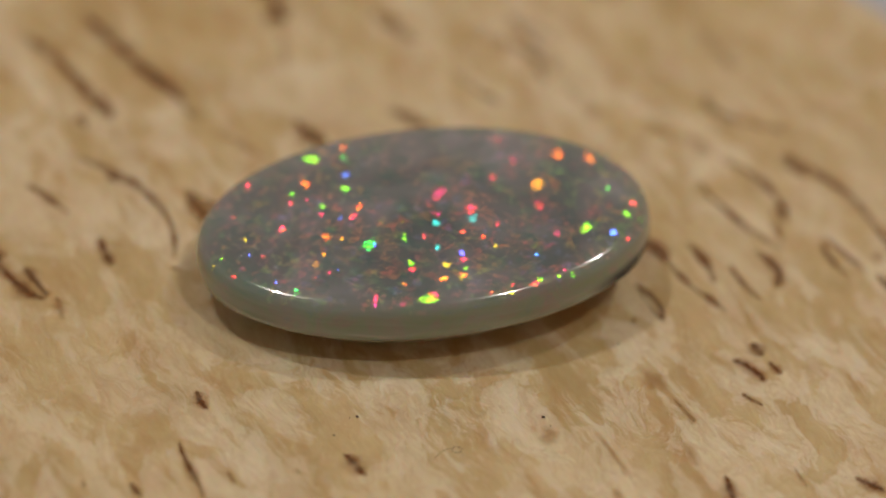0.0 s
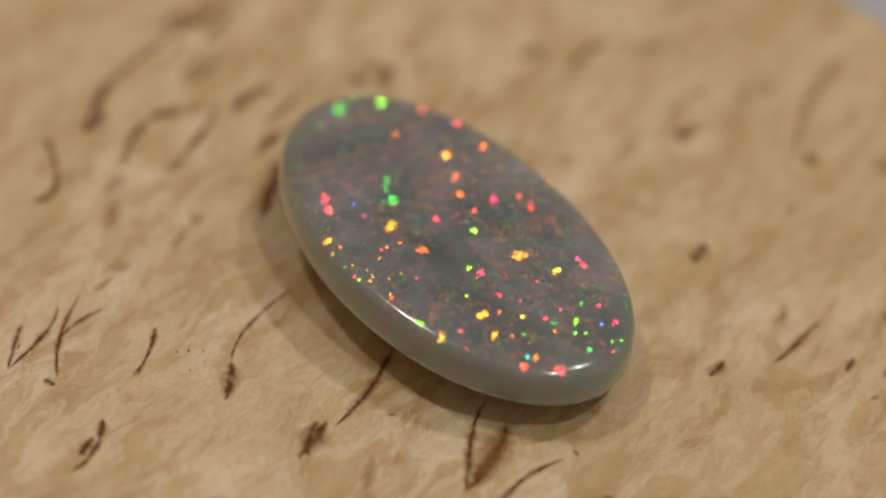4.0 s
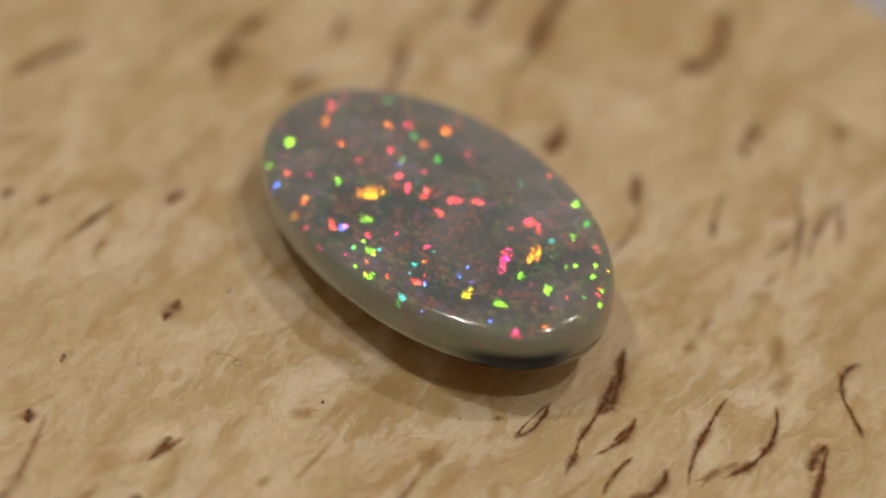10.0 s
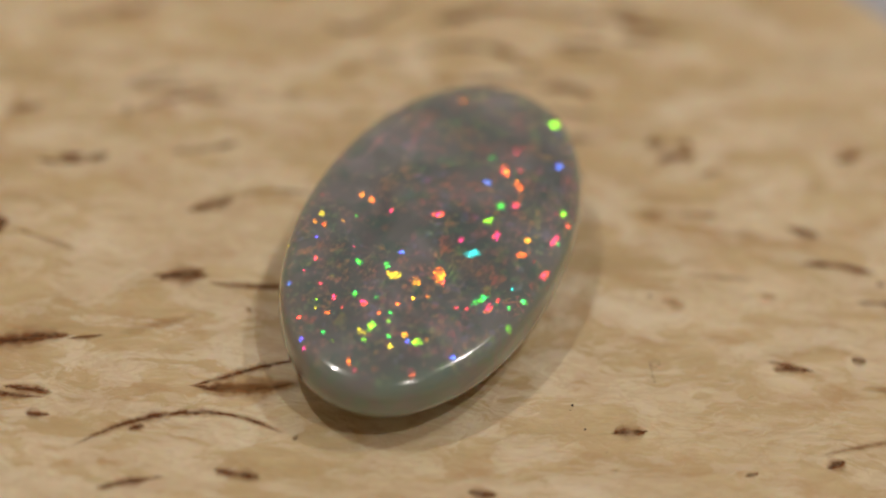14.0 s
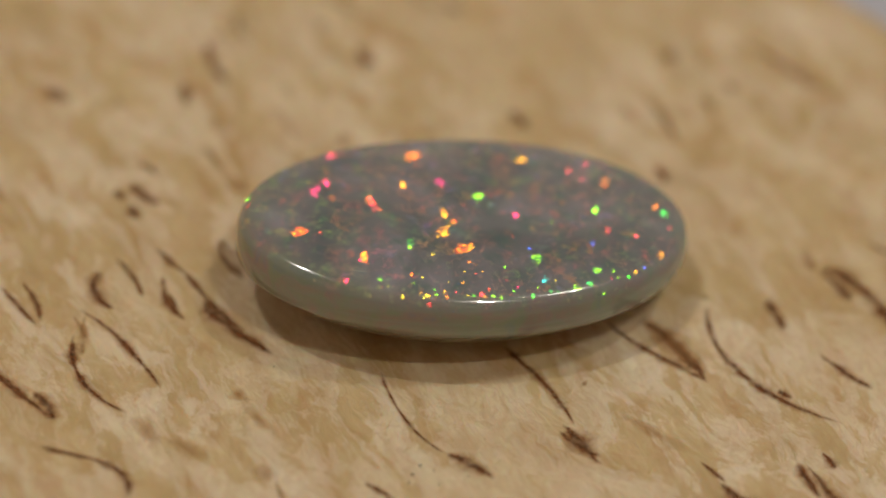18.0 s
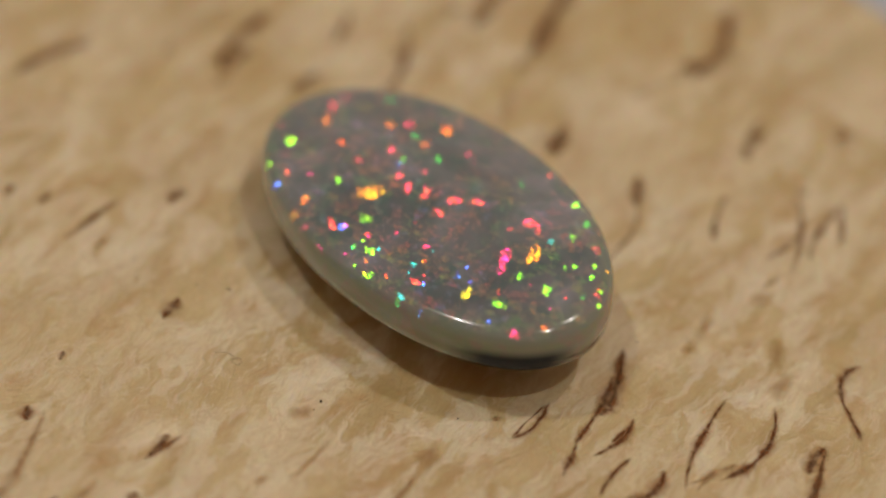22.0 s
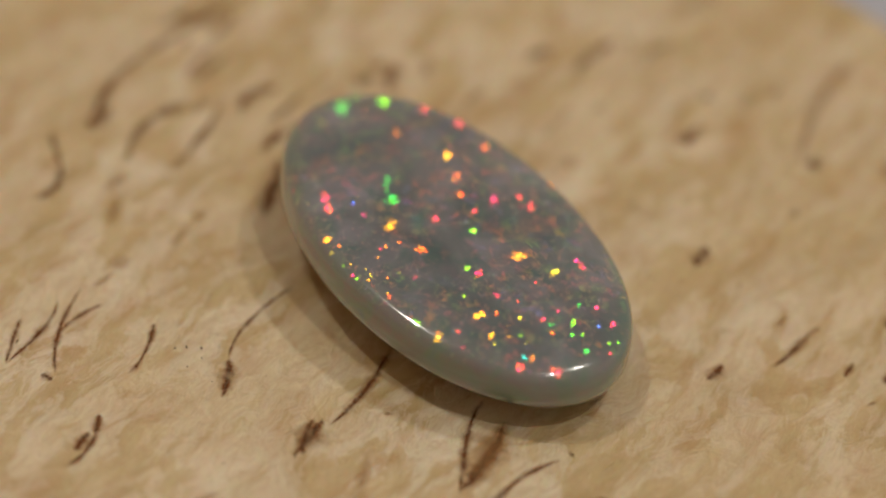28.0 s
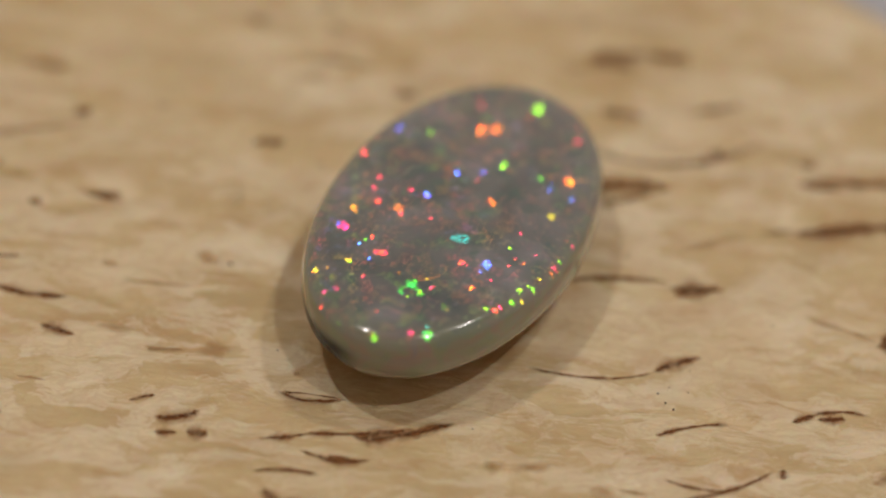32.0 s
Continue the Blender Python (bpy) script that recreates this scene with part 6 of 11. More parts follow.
    spark(-3.70, -3.16, 0.38, "teal", 257.9, 33.5, 1.14, 149)
    spark(8.03, 0.93, 0.38, "teal", 19.0, 33.0, 1.14, 162)
    spark(0.36, -3.66, 0.38, "lime", 333.1, 33.9, 1.17, 133)
    spark(-7.29, 0.44, 0.38, "yellow", 227.6, 33.2, 1.13, 22)
    spark(-0.70, -3.71, 0.38, "red", 193.3, 34.0, 1.38, 144)
    spark(-4.62, 0.91, 0.38, "lime", 77.0, 34.3, 1.30, 43)
    spark(-7.38, -0.76, 0.37, "red", 245.9, 33.3, 1.13, 38)
    spark(-3.54, -3.97, 0.37, "green", 240.4, 33.2, 1.12, 25)
    spark(-6.72, -1.05, 0.37, "orange", 121.4, 33.8, 1.29, 85)
    spark(-3.74, -3.53, 0.37, "red", 258.2, 33.4, 1.11, 46)
    spark(-5.28, -2.85, 0.37, "orange", 256.0, 33.4, 1.12, 50)
    spark(-4.24, -1.74, 0.37, "blue", 319.8, 34.5, 1.21, 118)
    spark(-4.03, 1.30, 0.37, "pink", 0.5, 35.0, 1.32, 155)
    spark(4.48, 4.47, 0.37, "lime", 60.6, 33.2, 1.00, 123)
    spark(4.07, -4.49, 0.37, "lime", 332.8, 33.3, 1.26, 13)
    spark(9.02, -1.53, 0.37, "lime", 331.8, 32.9, 1.34, 53)
    spark(5.69, 3.65, 0.37, "red", 127.1, 34.1, 1.00, 94)
    spark(-8.76, 0.08, 0.37, "green", 103.3, 33.9, 1.31, 67)
    spark(-4.73, 3.89, 0.37, "yellow", 120.6, 33.2, 1.17, 83)
    spark(5.30, -1.80, 0.37, "pink", 108.9, 34.7, 1.30, 83)
    spark(3.87, -2.42, 0.37, "lime", 64.6, 34.3, 1.29, 39)
    spark(1.93, -0.90, 0.37, "red", 61.8, 34.2, 1.28, 35)
    spark(-1.00, 1.88, 0.37, "red", 304.2, 34.6, 1.26, 97)
    spark(-8.13, -2.00, 0.37, "red", 166.0, 32.9, 1.50, 142)
    spark(-1.27, -3.92, 0.37, "red", 349.2, 34.3, 1.21, 150)
    spark(-2.84, 1.44, 0.37, "lime", 167.1, 33.6, 1.18, 134)
    spark(1.63, -4.65, 0.37, "red", 316.7, 33.5, 1.21, 112)
    spark(-1.85, -4.65, 0.37, "pink", 333.4, 34.0, 1.16, 140)
    spark(-1.72, 3.88, 0.37, "lime", 17.5, 34.5, 1.31, 164)
    spark(-3.80, 1.64, 0.37, "amber", 92.3, 34.0, 1.26, 57)
    spark(-5.73, -3.53, 0.37, "amber", 272.6, 33.5, 1.25, 49)
    spark(-0.27, -3.38, 0.37, "red", 48.6, 34.7, 1.32, 24)
    spark(2.56, -4.53, 0.37, "lime", 226.0, 34.0, 1.22, 1)
    spark(-3.13, -4.38, 0.37, "orange", 194.3, 33.5, 1.22, 154)
    spark(1.18, -0.71, 0.37, "red", 269.6, 34.2, 1.18, 64)
    spark(4.53, -2.63, 0.37, "blue", 16.9, 33.7, 1.44, 173)
    spark(-7.37, -0.52, 0.37, "lime", 164.7, 33.0, 1.18, 127)
    spark(-1.72, -0.48, 0.36, "blue", 48.5, 34.6, 1.30, 19)
    spark(4.79, 2.79, 0.36, "orange", 44.7, 33.4, 1.39, 173)
    spark(6.22, 0.29, 0.36, "green", 47.8, 33.5, 1.21, 21)
    spark(6.02, 1.05, 0.36, "lime", 48.9, 33.5, 1.21, 19)
    spark(1.68, 5.08, 0.36, "amber", 170.3, 34.1, 1.00, 48)
    spark(-8.05, 2.70, 0.36, "red", 166.3, 32.6, 1.00, 48)
    spark(-8.16, 2.63, 0.36, "amber", 104.1, 33.5, 1.26, 69)
    spark(-1.93, 5.19, 0.36, "lime", 76.1, 33.5, 1.18, 138)
    spark(0.01, 1.01, 0.36, "lime", 90.8, 34.1, 1.25, 60)
    spark(4.06, -1.17, 0.36, "red", 315.1, 33.8, 1.18, 109)
    spark(5.71, -0.37, 0.36, "lime", 348.2, 33.5, 1.41, 125)
    spark(-1.17, -3.39, 0.36, "red", 212.8, 33.7, 1.19, 173)
    spark(-6.86, -3.20, 0.36, "orange", 304.8, 34.2, 1.14, 114)
    spark(-5.62, -0.90, 0.36, "orange", 348.1, 35.0, 1.29, 146)
    spark(-6.07, -3.16, 0.36, "red", 181.0, 33.1, 1.21, 140)
    spark(-0.30, 4.13, 0.36, "amber", 16.0, 34.3, 1.30, 163)
    spark(-3.94, 0.71, 0.36, "red", 257.0, 34.1, 1.28, 10)
    spark(6.45, -2.58, 0.36, "yellow", 62.4, 34.0, 1.27, 41)
    spark(1.59, -2.14, 0.36, "pink", 254.3, 34.0, 1.32, 44)
    spark(-4.70, -1.66, 0.36, "blue", 150.4, 33.7, 1.25, 114)
    spark(-1.51, 3.45, 0.36, "orange", 198.9, 34.0, 1.28, 160)
    spark(-1.12, 4.31, 0.36, "orange", 28.1, 34.2, 1.29, 177)
    spark(1.84, -4.61, 0.36, "orange", 1.5, 33.9, 1.37, 157)
    spark(5.14, 3.77, 0.36, "blue", 91.6, 33.5, 1.12, 62)
    spark(-1.38, -1.13, 0.36, "pink", 243.1, 33.9, 1.16, 32)
    spark(-1.48, 4.38, 0.36, "amber", 197.6, 34.0, 1.17, 176)
    spark(2.12, -4.64, 0.36, "lime", 319.1, 33.5, 1.08, 64)
    spark(-2.28, 0.64, 0.36, "pink", 105.9, 34.1, 1.26, 74)
    spark(-3.91, 1.99, 0.36, "green", 230.7, 33.9, 1.17, 24)
    spark(1.66, -2.58, 0.35, "blue", 318.0, 33.8, 1.16, 114)
    spark(-5.40, -0.98, 0.35, "amber", 182.3, 33.2, 1.18, 144)
    spark(-5.28, 0.26, 0.35, "lime", 256.8, 33.9, 1.16, 55)
    spark(-6.93, 2.99, 0.35, "lime", 134.6, 33.0, 1.15, 95)
    spark(-5.85, -1.33, 0.35, "orange", 151.0, 33.4, 1.23, 113)
    spark(3.43, -4.61, 0.35, "red", 284.9, 33.4, 1.41, 3)
    spark(7.85, -2.40, 0.35, "pink", 348.7, 32.9, 1.14, 178)
    spark(3.87, 4.50, 0.35, "lime", 45.9, 33.4, 1.14, 88)
    spark(6.32, -3.45, 0.35, "blue", 19.9, 33.4, 1.00, 78)
    spark(4.87, 4.43, 0.35, "lime", 14.2, 33.4, 1.18, 148)
    spark(3.40, -4.66, 0.35, "teal", 347.8, 33.5, 1.22, 8)
    spark(8.37, -2.72, 0.35, "lime", 345.2, 32.9, 1.26, 28)
    spark(-3.76, -4.55, 0.35, "pink", 320.7, 34.1, 1.00, 18)
    spark(-9.26, -1.17, 0.35, "lime", 242.4, 32.9, 1.00, 33)
    spark(3.39, -4.68, 0.35, "red", 209.9, 34.3, 1.00, 3)
    spark(-3.20, -4.87, 0.35, "red", 35.8, 35.0, 1.00, 93)
    spark(3.85, 4.51, 0.35, "lime", 28.3, 33.5, 1.00, 93)
    spark(8.28, 0.82, 0.35, "orange", 2.9, 33.0, 1.00, 153)
    spark(-3.56, -0.10, 0.35, "amber", 212.4, 33.6, 1.28, 147)
    spark(-3.80, 1.80, 0.35, "green", 211.2, 33.7, 1.16, 6)
    spark(0.38, 0.23, 0.35, "amber", 139.6, 34.2, 1.24, 106)
    spark(-6.25, 2.81, 0.35, "amber", 164.2, 32.9, 1.44, 133)
    spark(-5.29, -1.91, 0.35, "lime", 197.8, 33.2, 1.17, 159)
    spark(0.36, -2.69, 0.35, "green", 270.5, 33.8, 1.14, 62)
    spark(-0.65, -3.93, 0.35, "red", 316.3, 33.8, 1.15, 118)
    spark(-0.71, -3.70, 0.35, "amber", 239.8, 33.6, 1.14, 24)
    spark(-0.40, -0.82, 0.35, "red", 166.5, 34.2, 1.23, 133)
    spark(-3.59, -1.59, 0.35, "red", 227.9, 33.5, 1.15, 14)
    spark(-1.36, 3.88, 0.35, "orange", 259.4, 34.7, 1.25, 55)
    spark(-4.99, 2.70, 0.35, "lime", 215.8, 33.6, 1.15, 9)
    spark(4.28, 1.71, 0.35, "pink", 93.5, 33.9, 1.21, 64)
    spark(-5.73, 3.85, 0.35, "lime", 87.2, 33.7, 1.22, 48)
    spark(-6.08, -1.76, 0.35, "green", 195.3, 33.0, 1.16, 159)
    spark(-1.37, -3.10, 0.35, "lime", 289.7, 33.8, 1.13, 82)
    spark(-8.03, 0.07, 0.35, "amber", 259.5, 33.7, 1.15, 59)
    spark(-5.30, 2.09, 0.35, "red", 211.2, 33.4, 1.15, 7)
    spark(2.81, -1.45, 0.34, "orange", 197.1, 34.6, 1.23, 163)
    spark(-6.49, 0.95, 0.34, "red", 181.0, 33.0, 1.15, 147)
    spark(5.10, 2.88, 0.34, "lime", 347.3, 33.7, 1.25, 134)
    spark(7.32, 0.21, 0.34, "red", 329.8, 33.4, 1.20, 119)
    spark(-5.80, 1.65, 0.34, "yellow", 198.7, 33.2, 1.14, 167)
    spark(-5.85, -2.86, 0.34, "red", 213.6, 33.0, 1.15, 173)
    spark(-0.59, 2.69, 0.34, "orange", 123.0, 33.8, 1.19, 90)
    spark(-1.75, -3.42, 0.34, "red", 331.7, 34.2, 1.19, 134)
    spark(-6.17, 0.73, 0.34, "red", 212.4, 33.2, 1.14, 3)
    spark(-6.48, 0.58, 0.34, "red", 199.3, 33.1, 1.09, 98)
    spark(-5.67, 1.74, 0.34, "lime", 287.4, 34.6, 1.24, 87)
    spark(-0.17, -4.03, 0.34, "orange", 288.0, 33.6, 1.12, 80)
    spark(0.87, -2.73, 0.34, "red", 332.3, 33.9, 1.18, 131)
    spark(2.04, 0.27, 0.34, "orange", 182.9, 34.5, 1.22, 152)
    spark(-8.00, 2.10, 0.34, "orange", 163.7, 32.7, 1.31, 125)
    spark(7.84, 0.95, 0.34, "yellow", 93.4, 34.0, 1.19, 71)
    spark(-5.93, -2.03, 0.34, "lime", 245.1, 33.3, 1.12, 33)
    spark(1.29, -4.52, 0.34, "amber", 317.5, 33.6, 1.27, 17)
    spark(-1.52, 2.25, 0.34, "lime", 256.0, 34.5, 1.22, 54)
    spark(-7.86, 0.49, 0.34, "green", 194.7, 32.8, 1.13, 163)
    spark(-3.55, 4.93, 0.33, "amber", 150.1, 33.1, 1.00, 123)
    spark(8.83, 0.21, 0.33, "red", 94.6, 34.1, 1.00, 153)
    spark(7.57, -2.63, 0.33, "pink", 65.9, 33.9, 1.18, 33)
    spark(-1.98, 5.40, 0.33, "lime", 58.3, 33.7, 1.22, 3)
    spark(7.87, 1.86, 0.33, "green", 328.8, 33.5, 1.00, 123)
    spark(-2.28, -4.88, 0.33, "red", 305.3, 33.6, 1.00, 4)
    spark(5.45, -3.69, 0.33, "red", 298.9, 33.4, 1.22, 14)
    spark(-7.59, -1.12, 0.33, "yellow", 210.3, 32.8, 1.13, 178)
    spark(-4.53, 0.69, 0.33, "lime", 290.7, 34.5, 1.21, 86)
    spark(4.19, 1.28, 0.33, "red", 16.1, 33.7, 1.23, 167)
    spark(2.65, -2.35, 0.33, "red", 300.8, 33.8, 1.16, 95)
    spark(-3.02, 0.37, 0.33, "orange", 289.6, 34.4, 1.39, 68)
    spark(-8.89, -0.14, 0.33, "green", 151.1, 32.9, 1.20, 105)
    spark(-1.88, 4.47, 0.33, "yellow", 228.8, 34.4, 1.21, 28)
    spark(-2.91, -2.37, 0.33, "red", 180.8, 33.7, 1.22, 144)
    spark(6.38, 1.45, 0.33, "lime", 343.6, 33.5, 1.22, 135)
    spark(4.49, 1.49, 0.33, "lime", 33.7, 33.6, 1.22, 2)
    spark(-1.34, 4.26, 0.33, "lime", 121.6, 33.5, 1.16, 88)
    spark(5.45, -2.92, 0.33, "yellow", 33.6, 33.7, 1.23, 12)
    spark(7.34, 2.02, 0.33, "lime", 345.2, 33.4, 1.22, 129)
    spark(-8.53, 0.44, 0.33, "red", 213.1, 32.8, 1.10, 3)
    spark(7.06, -2.78, 0.33, "lime", 137.2, 35.2, 1.00, 109)
    spark(5.12, -4.24, 0.33, "pink", 109.0, 35.0, 1.00, 79)
    spark(-4.82, 4.41, 0.33, "green", 107.4, 33.3, 1.00, 79)
    spark(5.62, 1.32, 0.33, "lime", 18.7, 33.4, 1.21, 167)
    spark(-2.94, 4.34, 0.33, "teal", 108.6, 33.4, 1.18, 70)
    spark(-6.06, -3.50, 0.33, "amber", 241.5, 33.0, 1.33, 14)
    spark(-6.32, -0.26, 0.33, "red", 289.3, 34.3, 1.19, 88)
    spark(1.99, -2.29, 0.32, "pink", 347.0, 33.9, 1.12, 43)
    spark(-2.32, -2.25, 0.32, "orange", 197.8, 33.7, 1.20, 160)
    spark(5.87, 1.02, 0.32, "lime", 31.4, 33.4, 1.21, 3)
    spark(-4.68, 1.35, 0.32, "red", 164.8, 33.3, 1.17, 132)
    spark(5.79, -0.03, 0.32, "lime", 15.4, 33.4, 1.21, 169)
    spark(-3.09, -0.08, 0.32, "red", 271.7, 34.2, 1.45, 68)
    spark(-2.65, 3.56, 0.32, "green", 137.7, 33.4, 1.16, 104)
    spark(3.20, -2.59, 0.32, "teal", 256.1, 34.0, 1.17, 42)
    spark(-5.08, -0.23, 0.32, "red", 274.9, 34.1, 1.17, 71)
    spark(0.94, -1.72, 0.32, "red", 284.9, 34.0, 1.22, 45)
    spark(2.45, -3.32, 0.32, "teal", 347.2, 33.7, 1.19, 147)
    spark(8.28, -0.66, 0.32, "red", 282.5, 34.0, 1.00, 168)
    spark(-7.39, -3.18, 0.32, "green", 258.8, 33.2, 1.00, 138)
    spark(-4.29, -4.75, 0.32, "lime", 224.9, 33.0, 1.22, 168)
    spark(6.21, -3.45, 0.32, "yellow", 48.5, 33.9, 1.18, 8)
    spark(5.47, 4.20, 0.32, "lime", 14.8, 33.3, 1.00, 168)
    spark(6.42, 3.21, 0.32, "lime", 17.2, 33.2, 1.00, 168)
    spark(-6.77, -3.87, 0.32, "lime", 352.0, 35.0, 1.00, 48)
    spark(-6.31, -3.99, 0.32, "lime", 320.8, 34.3, 1.18, 138)
    spark(8.19, 0.54, 0.32, "pink", 314.4, 33.6, 1.00, 18)
    spark(-3.39, -4.75, 0.32, "yellow", 320.7, 34.0, 1.00, 18)
    spark(2.87, -4.71, 0.32, "red", 316.3, 33.4, 1.00, 18)
    spark(-7.15, -3.40, 0.32, "lime", 241.5, 32.9, 1.00, 33)
    spark(-4.36, -4.47, 0.32, "blue", 242.9, 33.1, 1.00, 33)
    spark(-1.88, -4.99, 0.32, "red", 239.1, 33.3, 1.00, 33)
    spark(-8.22, -2.11, 0.32, "blue", 209.9, 32.6, 1.00, 93)
    spark(-6.81, 3.80, 0.32, "lime", 197.6, 33.0, 1.00, 78)
    spark(-5.48, -4.42, 0.32, "blue", 347.9, 34.7, 1.22, 148)
    spark(2.09, -4.83, 0.32, "red", 241.8, 33.7, 1.18, 163)
    spark(6.09, 3.66, 0.32, "lime", 30.7, 33.2, 1.00, 93)
    spark(0.57, -2.67, 0.32, "blue", 318.0, 33.9, 1.17, 115)
    spark(-4.07, -1.25, 0.31, "yellow", 197.2, 33.4, 1.17, 161)
    spark(-7.58, -0.33, 0.31, "yellow", 274.5, 34.0, 1.17, 74)
    spark(-3.56, -0.66, 0.31, "orange", 257.1, 33.9, 1.16, 52)
    spark(-3.52, 0.44, 0.31, "red", 210.3, 33.6, 1.16, 2)
    spark(-7.61, 0.71, 0.31, "red", 259.4, 33.8, 1.16, 59)
    spark(-8.83, -0.05, 0.31, "green", 165.2, 32.7, 1.15, 121)
    spark(-7.26, -1.63, 0.31, "amber", 182.8, 32.9, 1.43, 146)
    spark(-4.44, -0.25, 0.31, "amber", 244.5, 33.7, 1.15, 36)
    spark(-8.31, 0.99, 0.31, "green", 260.7, 33.8, 1.16, 61)
    spark(-5.67, 0.71, 0.31, "green", 182.5, 33.2, 1.15, 147)
    spark(-5.60, 1.44, 0.31, "green", 227.3, 33.6, 1.15, 23)
    spark(0.07, -4.00, 0.31, "amber", 318.9, 33.8, 1.15, 118)
    spark(0.76, -3.17, 0.31, "red", 284.6, 33.7, 1.12, 175)
    spark(-5.43, 0.57, 0.31, "green", 226.3, 33.5, 1.14, 21)
    spark(-7.43, -0.44, 0.31, "amber", 260.9, 33.7, 1.14, 57)
    spark(-5.83, 0.66, 0.31, "yellow", 198.2, 33.2, 1.14, 165)
    spark(-1.21, 4.89, 0.31, "orange", 135.9, 33.4, 1.10, 107)
    spark(-8.27, -1.74, 0.30, "red", 180.3, 32.7, 1.17, 136)
    spark(-6.15, 1.67, 0.30, "orange", 215.5, 33.3, 1.14, 6)
    spark(-6.39, 2.09, 0.30, "amber", 212.7, 33.3, 1.14, 7)
    spark(-6.94, 2.07, 0.30, "orange", 211.8, 33.2, 1.13, 8)
    spark(-6.70, -1.19, 0.30, "amber", 230.2, 33.1, 1.12, 17)
    spark(8.47, -1.97, 0.30, "red", 93.9, 34.4, 1.00, 153)
    spark(6.02, -3.45, 0.30, "red", 154.6, 35.3, 1.00, 33)
    spark(-6.60, -3.93, 0.30, "lime", 333.5, 34.6, 1.00, 123)
    spark(2.75, -4.85, 0.30, "red", 334.0, 33.4, 1.00, 123)
    spark(-4.97, -4.27, 0.30, "blue", 303.3, 33.9, 1.00, 4)
    spark(-8.79, -0.73, 0.29, "red", 260.7, 33.5, 1.11, 64)
    spark(0.39, -4.75, 0.29, "orange", 317.5, 33.6, 1.25, 93)
    spark(-7.86, 2.12, 0.29, "red", 200.2, 32.8, 1.10, 170)
    spark(-4.88, 4.57, 0.29, "orange", 137.8, 33.0, 1.00, 109)
    spark(-4.26, 4.66, 0.29, "lime", 106.4, 33.3, 1.00, 79)
    spark(5.16, 4.10, 0.29, "red", 112.1, 33.8, 1.00, 79)
    spark(9.30, -0.04, 0.29, "lime", 80.2, 33.7, 1.22, 18)
    spark(8.20, -2.08, 0.29, "pink", 80.7, 34.1, 1.26, 48)
    spark(-2.76, -4.57, 0.29, "pink", 272.7, 33.4, 1.07, 60)
    spark(-7.70, -2.47, 0.29, "red", 261.3, 33.3, 1.08, 57)
    spark(-8.85, 0.31, 0.29, "orange", 230.7, 33.0, 1.33, 31)
    spark(8.42, 2.13, 0.28, "green", 284.6, 34.4, 1.00, 168)
    spark(-6.19, -3.74, 0.28, "green", 291.8, 33.8, 1.00, 168)
    spark(3.66, -4.49, 0.28, "lime", 284.0, 33.4, 1.00, 168)
    spark(8.04, -1.65, 0.28, "green", 253.0, 34.5, 1.00, 138)
    spark(7.71, -2.41, 0.28, "blue", 254.1, 34.3, 1.00, 138)
    spark(-1.71, -5.13, 0.28, "green", 256.0, 33.2, 1.00, 138)
    spark(-2.79, -4.86, 0.28, "green", 225.4, 33.2, 1.00, 108)
    spark(-7.64, 3.16, 0.28, "red", 200.0, 32.9, 1.00, 78)
    spark(7.36, -2.53, 0.28, "pink", 51.6, 33.7, 1.00, 108)
    spark(5.57, 3.75, 0.28, "lime", 46.5, 33.2, 1.00, 108)
    spark(1.78, 5.24, 0.28, "red", 43.2, 33.5, 1.00, 108)
    spark(8.83, 0.27, 0.28, "lime", 49.0, 33.1, 1.00, 108)
    spark(4.63, 4.45, 0.28, "lime", 46.3, 33.2, 1.00, 108)
    spark(-1.46, 5.31, 0.28, "green", 15.6, 34.4, 1.00, 78)
    spark(8.34, -1.16, 0.28, "red", 15.5, 33.0, 1.00, 78)
    spark(8.42, -1.32, 0.28, "orange", 347.9, 32.9, 1.00, 48)
    spark(-2.37, -4.86, 0.28, "pink", 317.9, 33.8, 1.00, 18)
    spark(6.12, -3.48, 0.28, "blue", 317.9, 33.2, 1.00, 18)
    spark(-6.50, -3.68, 0.28, "amber", 274.4, 33.4, 1.00, 153)
    spark(-4.31, 4.54, 0.28, "amber", 212.5, 33.8, 1.00, 93)
    spark(-4.11, 4.88, 0.28, "red", 182.0, 33.3, 1.00, 63)
    spark(1.73, -4.89, 0.28, "pink", 253.5, 33.5, 1.18, 178)
    spark(2.42, -4.71, 0.28, "yellow", 18.1, 34.0, 1.26, 8)
    spark(4.32, 4.48, 0.28, "yellow", 14.7, 33.5, 1.22, 178)
    spark(4.96, -4.54, 0.28, "pink", 1.7, 33.3, 1.00, 153)
    spark(6.72, 1.50, 1.05, "red", 300.3, 34.1, 1.30, 175, 0.30)
    spark(7.76, -0.08, 0.97, "green", 170.6, 35.4, 1.10, 135, 0.30)
    spark(2.35, 1.20, 0.75, "teal", 48.2, 33.9, 1.05, 146, 0.30)
    spark(4.33, 3.86, 0.72, "yellow", 244.2, 35.1, 1.13, 39, 0.30)
    spark(-5.77, -1.63, 0.68, "red", 15.7, 35.2, 1.33, 173, 0.30)
    spark(7.33, -0.68, 0.67, "red", 300.1, 33.8, 1.09, 28, 0.30)
    spark(-2.22, 3.08, 0.66, "red", 318.3, 34.9, 1.03, 110, 0.30)
    spark(-2.35, 0.66, 0.65, "red", 2.2, 34.7, 1.46, 145, 0.30)
    spark(-5.80, 2.01, 0.63, "green", 16.0, 35.1, 1.35, 168, 0.30)
    spark(6.91, 0.02, 0.63, "orange", 34.6, 33.3, 1.20, 5, 0.30)
